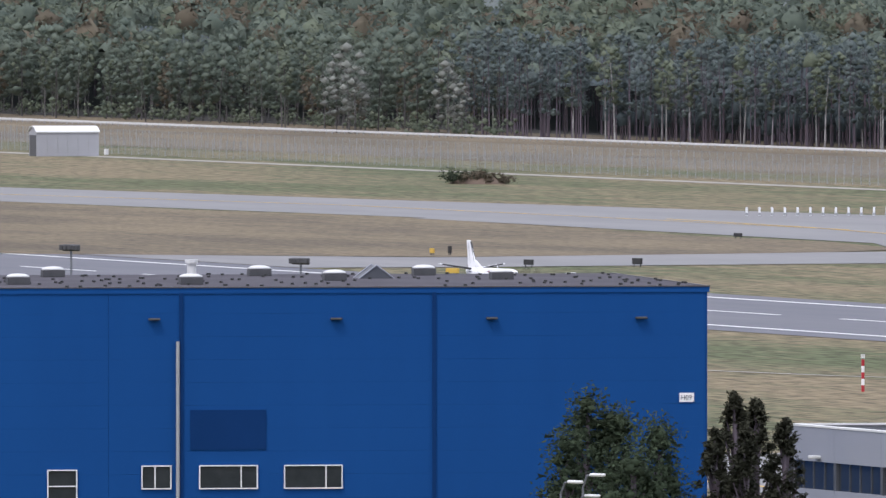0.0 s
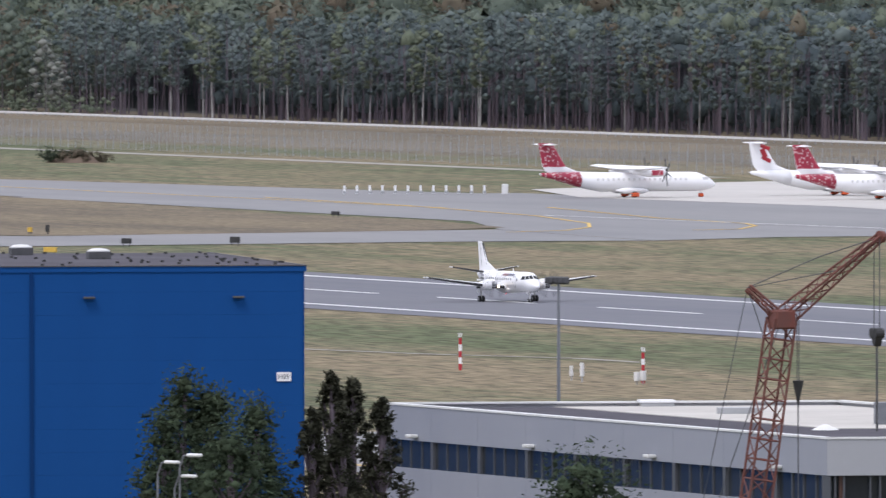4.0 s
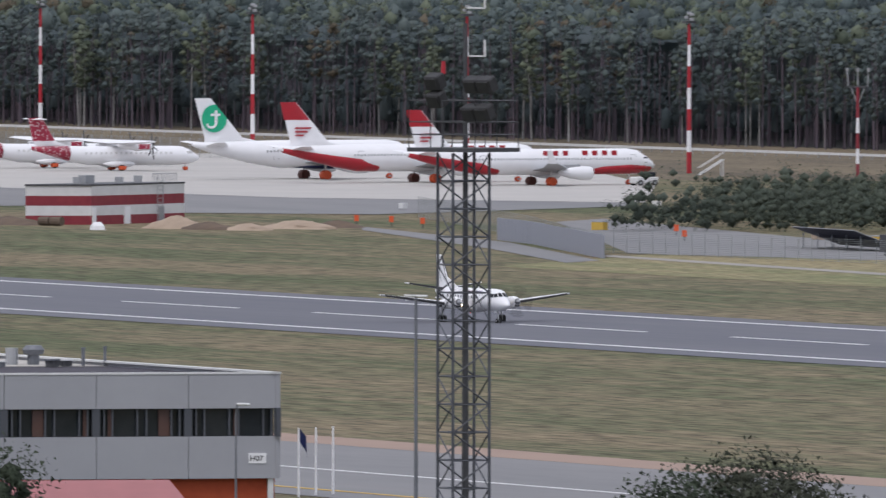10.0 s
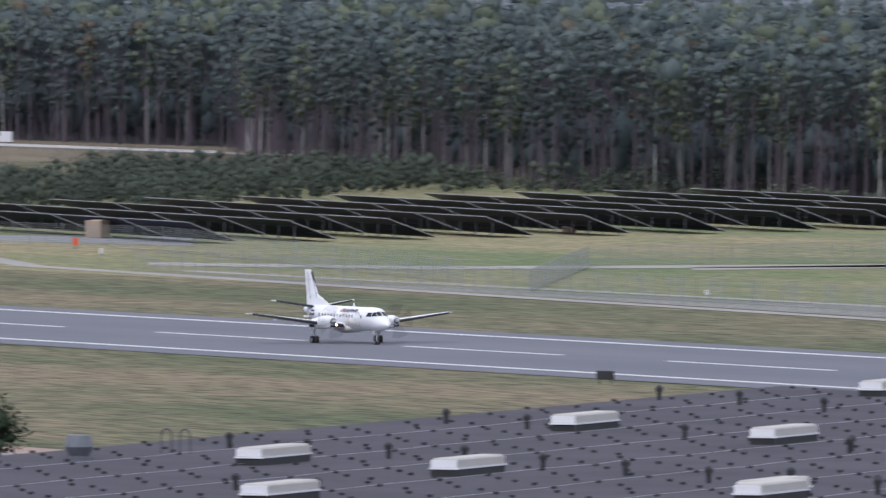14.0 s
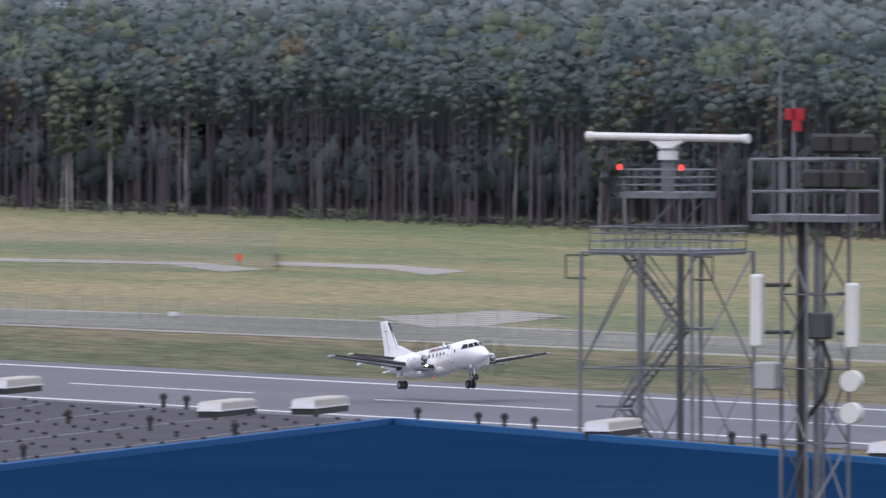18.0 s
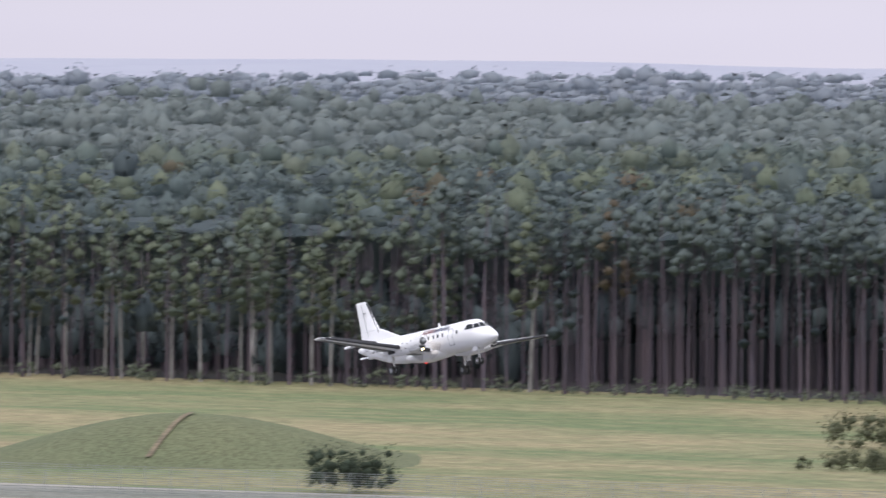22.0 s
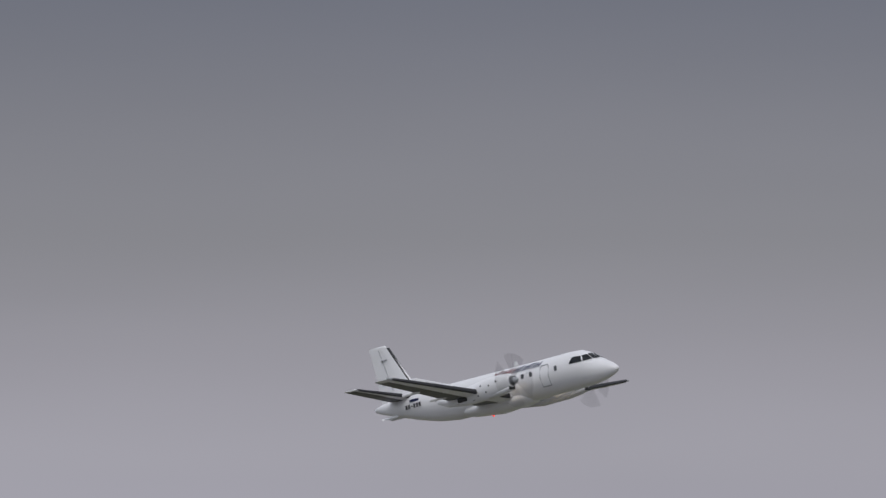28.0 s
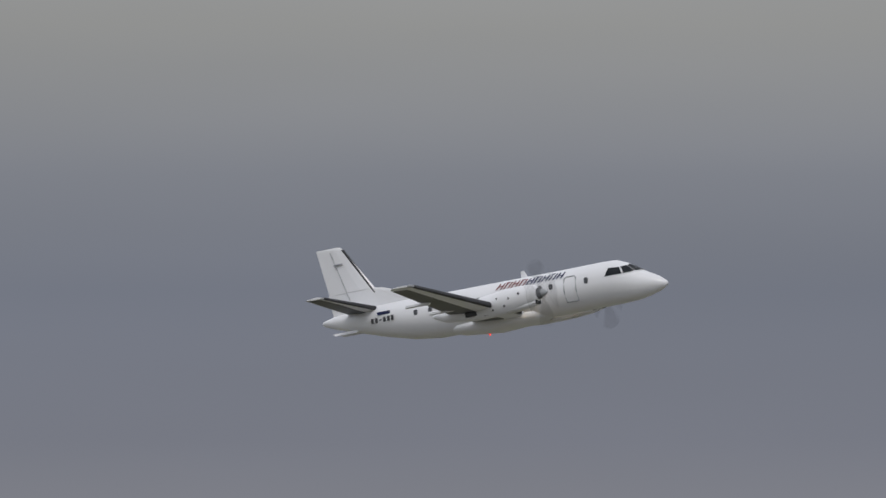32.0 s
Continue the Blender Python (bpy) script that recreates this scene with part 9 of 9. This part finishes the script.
bush_row("mound_brush", between([(-2789.0, 902.0), (-2784.0, 906.0)], 0.9, 1.2, 2, 2), 2.6, M_shrub, "dark brush all over the mound", 13, 260, 0.22)
bush_row("mound_brush", between([(-2784.5, 904.0), (-2782.0, 910.0)], 0.9, 1.0, 2, 2), 2.2, M_autumn, "brown brush on the mound", 14, 220, 0.22)
for k, (q, h_) in enumerate((((-3438.0, 1094.0), 18.5), ((-3443.0, 1093.0), 15), ((-3431.0, 1093.0), 14), ((-3375.0, 1094.0), 15), ((-3369.0, 1095.0), 11))):
    tv, tf, cv, cf, cr = BROAD[k % 5]
    w = thing("willow_tree", "tall pale grey willow at the wood's edge", "tree", at=pose(*q, 0))
    new("trunk", mesh_of("trunk", tv * (h_ / 18), tf, M_trunk2)).parent = w
    new("crown", leafy_mesh("crown", cv * np.array([h_ / 15, h_ / 15, h_ / 18]), cf, cr, M_palew)).parent = w
for k, q in enumerate(((-1222.7, 994.4), (-1229.6, 1006.9), (-1227.5, 1009.4), (-1182.5, 1003.7))):
    one_tree("edge_tree", q, (9.5, 8.5, 10, 14)[k], "poplar", M_leaf, "yellowish green tree before the wood", 1.3, 71 + k, 900, 0.26)
for k, q in enumerate(((-2190.4, 1907.5, 20.9), (-2176.6, 1923.2, 22.0), (-2142.0, 1961.8, 22.2))):
    t = thing("far_hall", "long low white hall far off among woods", "building", group="far halls", at=pose(q[0], q[1], 0, 0, 0, 45))
    bm = bmesh.new()
    box(bm, (0, 0, q[2] - 0.75), ((11.7, 18, 7.7)[k], 8, 1.5))
    part("wall", bm, M_whited, t)
    bm = bmesh.new()
    box(bm, (0, 0, q[2] / 2 - 0.75), ((11.2, 17.4, 7.2)[k], 7.5, q[2] - 1.5))
    part("lower_wall", bm, M_sand, t)
    belt = np.array([(q[0] + 9.5 + 0.66 * u + rng.normal(), q[1] - 8.2 + 0.75 * u + rng.normal(), q[2] - 3.4 + 0.3 * rng.normal()) for u in np.arange(-16, 16, 2.4)])
    tagged(crowns_at("shelter_belt", belt, 4.4, M_mid2, rng, 40), "row of trees before the far hall", "woodland", kind="stuff")

# ---- what moves ----
def swing(pivot, axis, degrees):
    p = Matrix.Translation(pivot)
    return p @ Matrix.Rotation(radians(degrees), 4, axis) @ p.inverted()


def motions():
    walk(plane, [
    (0.0, pose(-1981.1, 642.5, 0.00, 0, 0.00, 0.59)),
    (0.5, pose(-1965.2, 642.5, 0.00, 0, 0.00, 0.59)),
    (1.0, pose(-1950.9, 642.5, 0.00, 0, 0.00, 0.59)),
    (1.5, pose(-1932.7, 642.5, 0.00, 0, 0.00, 0.59)),
    (2.0, pose(-1916.4, 642.5, 0.00, 0, 0.00, 0.59)),
    (2.5, pose(-1899.9, 642.5, 0.00, 0, 0.00, 0.59)),
    (3.0, pose(-1881.8, 642.5, 0.00, 0, 0.00, 0.59)),
    (3.5, pose(-1861.2, 642.5, 0.00, 0, 0.00, 0.59)),
    (5.5, pose(-1783.7, 642.5, 0.00, 0, 0.00, 0.59)),
    (6.0, pose(-1760.1, 642.5, 0.00, 0, 0.00, 0.59)),
    (6.5, pose(-1736.4, 642.5, 0.00, 0, 0.00, 0.40)),
    (7.0, pose(-1713.3, 642.5, 0.00, 0, 0.00, 0.22)),
    (7.5, pose(-1691.1, 642.5, 0.00, 0, 0.00, 0.04)),
    (8.0, pose(-1668.9, 642.5, 0.00, 0, 0.00, -0.14)),
    (8.5, pose(-1645.6, 642.5, 0.00, 0, 0.00, -0.33)),
    (9.0, pose(-1621.1, 642.5, 0.00, 0, 0.00, -0.51)),
    (9.5, pose(-1597.4, 642.5, 0.00, 0, 0.00, -0.69)),
    (10.0, pose(-1574.4, 642.5, 0.00, 0, 0.00, -0.88)),
    (10.5, pose(-1551.7, 642.5, 0.00, 0, 0.00, -1.06)),
    (11.0, pose(-1527.8, 642.5, 0.00, 0, 0.00, -1.24)),
    (11.5, pose(-1501.8, 642.5, 0.00, 0, 0.00, -1.43)),
    (12.0, pose(-1477.1, 642.5, 0.00, 0, 0.00, -1.61)),
    (12.5, pose(-1452.3, 642.5, 0.00, 0, 0.00, -1.79)),
    (13.0, pose(-1427.2, 642.5, 0.00, 0, 0.00, -1.98)),
    (13.5, pose(-1401.4, 642.5, 0.00, 0, 0.00, -2.16)),
    (14.0, pose(-1374.9, 642.5, 0.00, 0, 0.00, -2.34)),
    (14.5, pose(-1348.6, 642.5, 0.00, 0, 0.00, -2.53)),
    (16.5, pose(-1238.4, 642.5, 0.00, 0, -2.30, -3.20)),
    (17.0, pose(-1210.4, 642.5, 0.05, 0, -4.90, -3.10)),
    (17.5, pose(-1182.8, 643.0, 0.40, 0, -6.90, -3.00)),
    (18.0, pose(-1156.2, 644.0, 1.04, 0, -7.45, -2.90)),
    (18.5, pose(-1133.8, 648.0, 1.93, 0, -8.29, -3.20)),
    (19.0, pose(-1110.4, 652.0, 2.97, 0, -9.40, -3.90)),
    (19.5, pose(-1087.3, 656.0, 4.15, 0, -9.89, -4.10)),
    (20.0, pose(-1063.3, 660.0, 5.71, 0, -10.21, -4.14)),
    (20.5, pose(-1038.6, 664.0, 7.95, 0, -9.80, -4.56)),
    (21.0, pose(-1012.6, 667.8, 10.08, 0, -8.25, -4.20)),
    (21.5, pose(-981.2, 667.8, 12.18, 0, -7.60, -3.94)),
    (22.0, pose(-949.6, 667.8, 13.93, 0, -7.93, -3.03)),
    (22.5, pose(-917.2, 667.8, 15.51, 0, -8.93, -2.90)),
    (23.0, pose(-884.2, 667.8, 17.22, 0, -10.03, -3.15)),
    (23.5, pose(-852.3, 667.8, 19.17, 0, -10.43, -3.02)),
    (24.0, pose(-819.9, 667.8, 21.64, 0, -10.04, -2.40)),
    (24.5, pose(-787.5, 667.8, 24.50, 0, -9.29, -2.30)),
    (25.0, pose(-754.6, 667.8, 27.28, 0, -9.17, -2.20)),
    (25.5, pose(-721.7, 667.8, 30.38, 0, -9.06, -2.25)),
    (26.0, pose(-688.4, 667.8, 33.45, 0, -8.95, -2.30)),
    (26.5, pose(-655.6, 667.8, 36.43, 0, -8.96, -2.35)),
    (28.5, pose(-525.0, 666.1, 47.88, 0, -10.73, -2.55)),
    (29.0, pose(-493.1, 665.7, 50.76, 0, -10.51, -2.60)),
    (29.5, pose(-461.8, 665.2, 53.63, 0, -10.20, -2.65)),
    (30.0, pose(-429.4, 664.8, 56.52, 0, -9.72, -2.70)),
    (30.5, pose(-394.1, 664.4, 59.41, 0, -8.99, -2.68)),
    (31.0, pose(-361.4, 664.0, 62.30, 0, -8.84, -2.65)),
    (31.5, pose(-330.6, 663.5, 65.20, 0, -8.78, -2.62)),
    (32.0, pose(-298.9, 663.1, 68.09, 0, -8.31, -2.60)),
    ])
    for leg, pivot, up in zip(legs, ((0, 3.36, 1.8), (0, -3.36, 1.8), (7.4, 0, 1.75)), (-96, -96, -100)):
        walk(leg, [(t, swing(pivot, "Y", up * u)) for t, u in ((0.0, 0), (22.8, 0), (24.5, 0.45), (25.3, 0.62), (26.0, 0.8), (26.6, 1), (32.0, 1))])
    for prop, y in zip(props, (3.36, -3.36)):
        walk(prop, [(k / 10, swing((0, y, 2.24), "X", 77 * k)) for k in range(321)])
    a, b = Vector((-2413.5, 1096.6)), Vector((-2460.3, 1107.3))
    v = (b - a) / 2
    walk(car, [(t, pose(*(a + v * (t - 12)), 0.05, 0, 0, math.degrees(math.atan2(v.y, v.x)))) for t in (0.0, 12.0, 14.0, 32.0)])


motions()
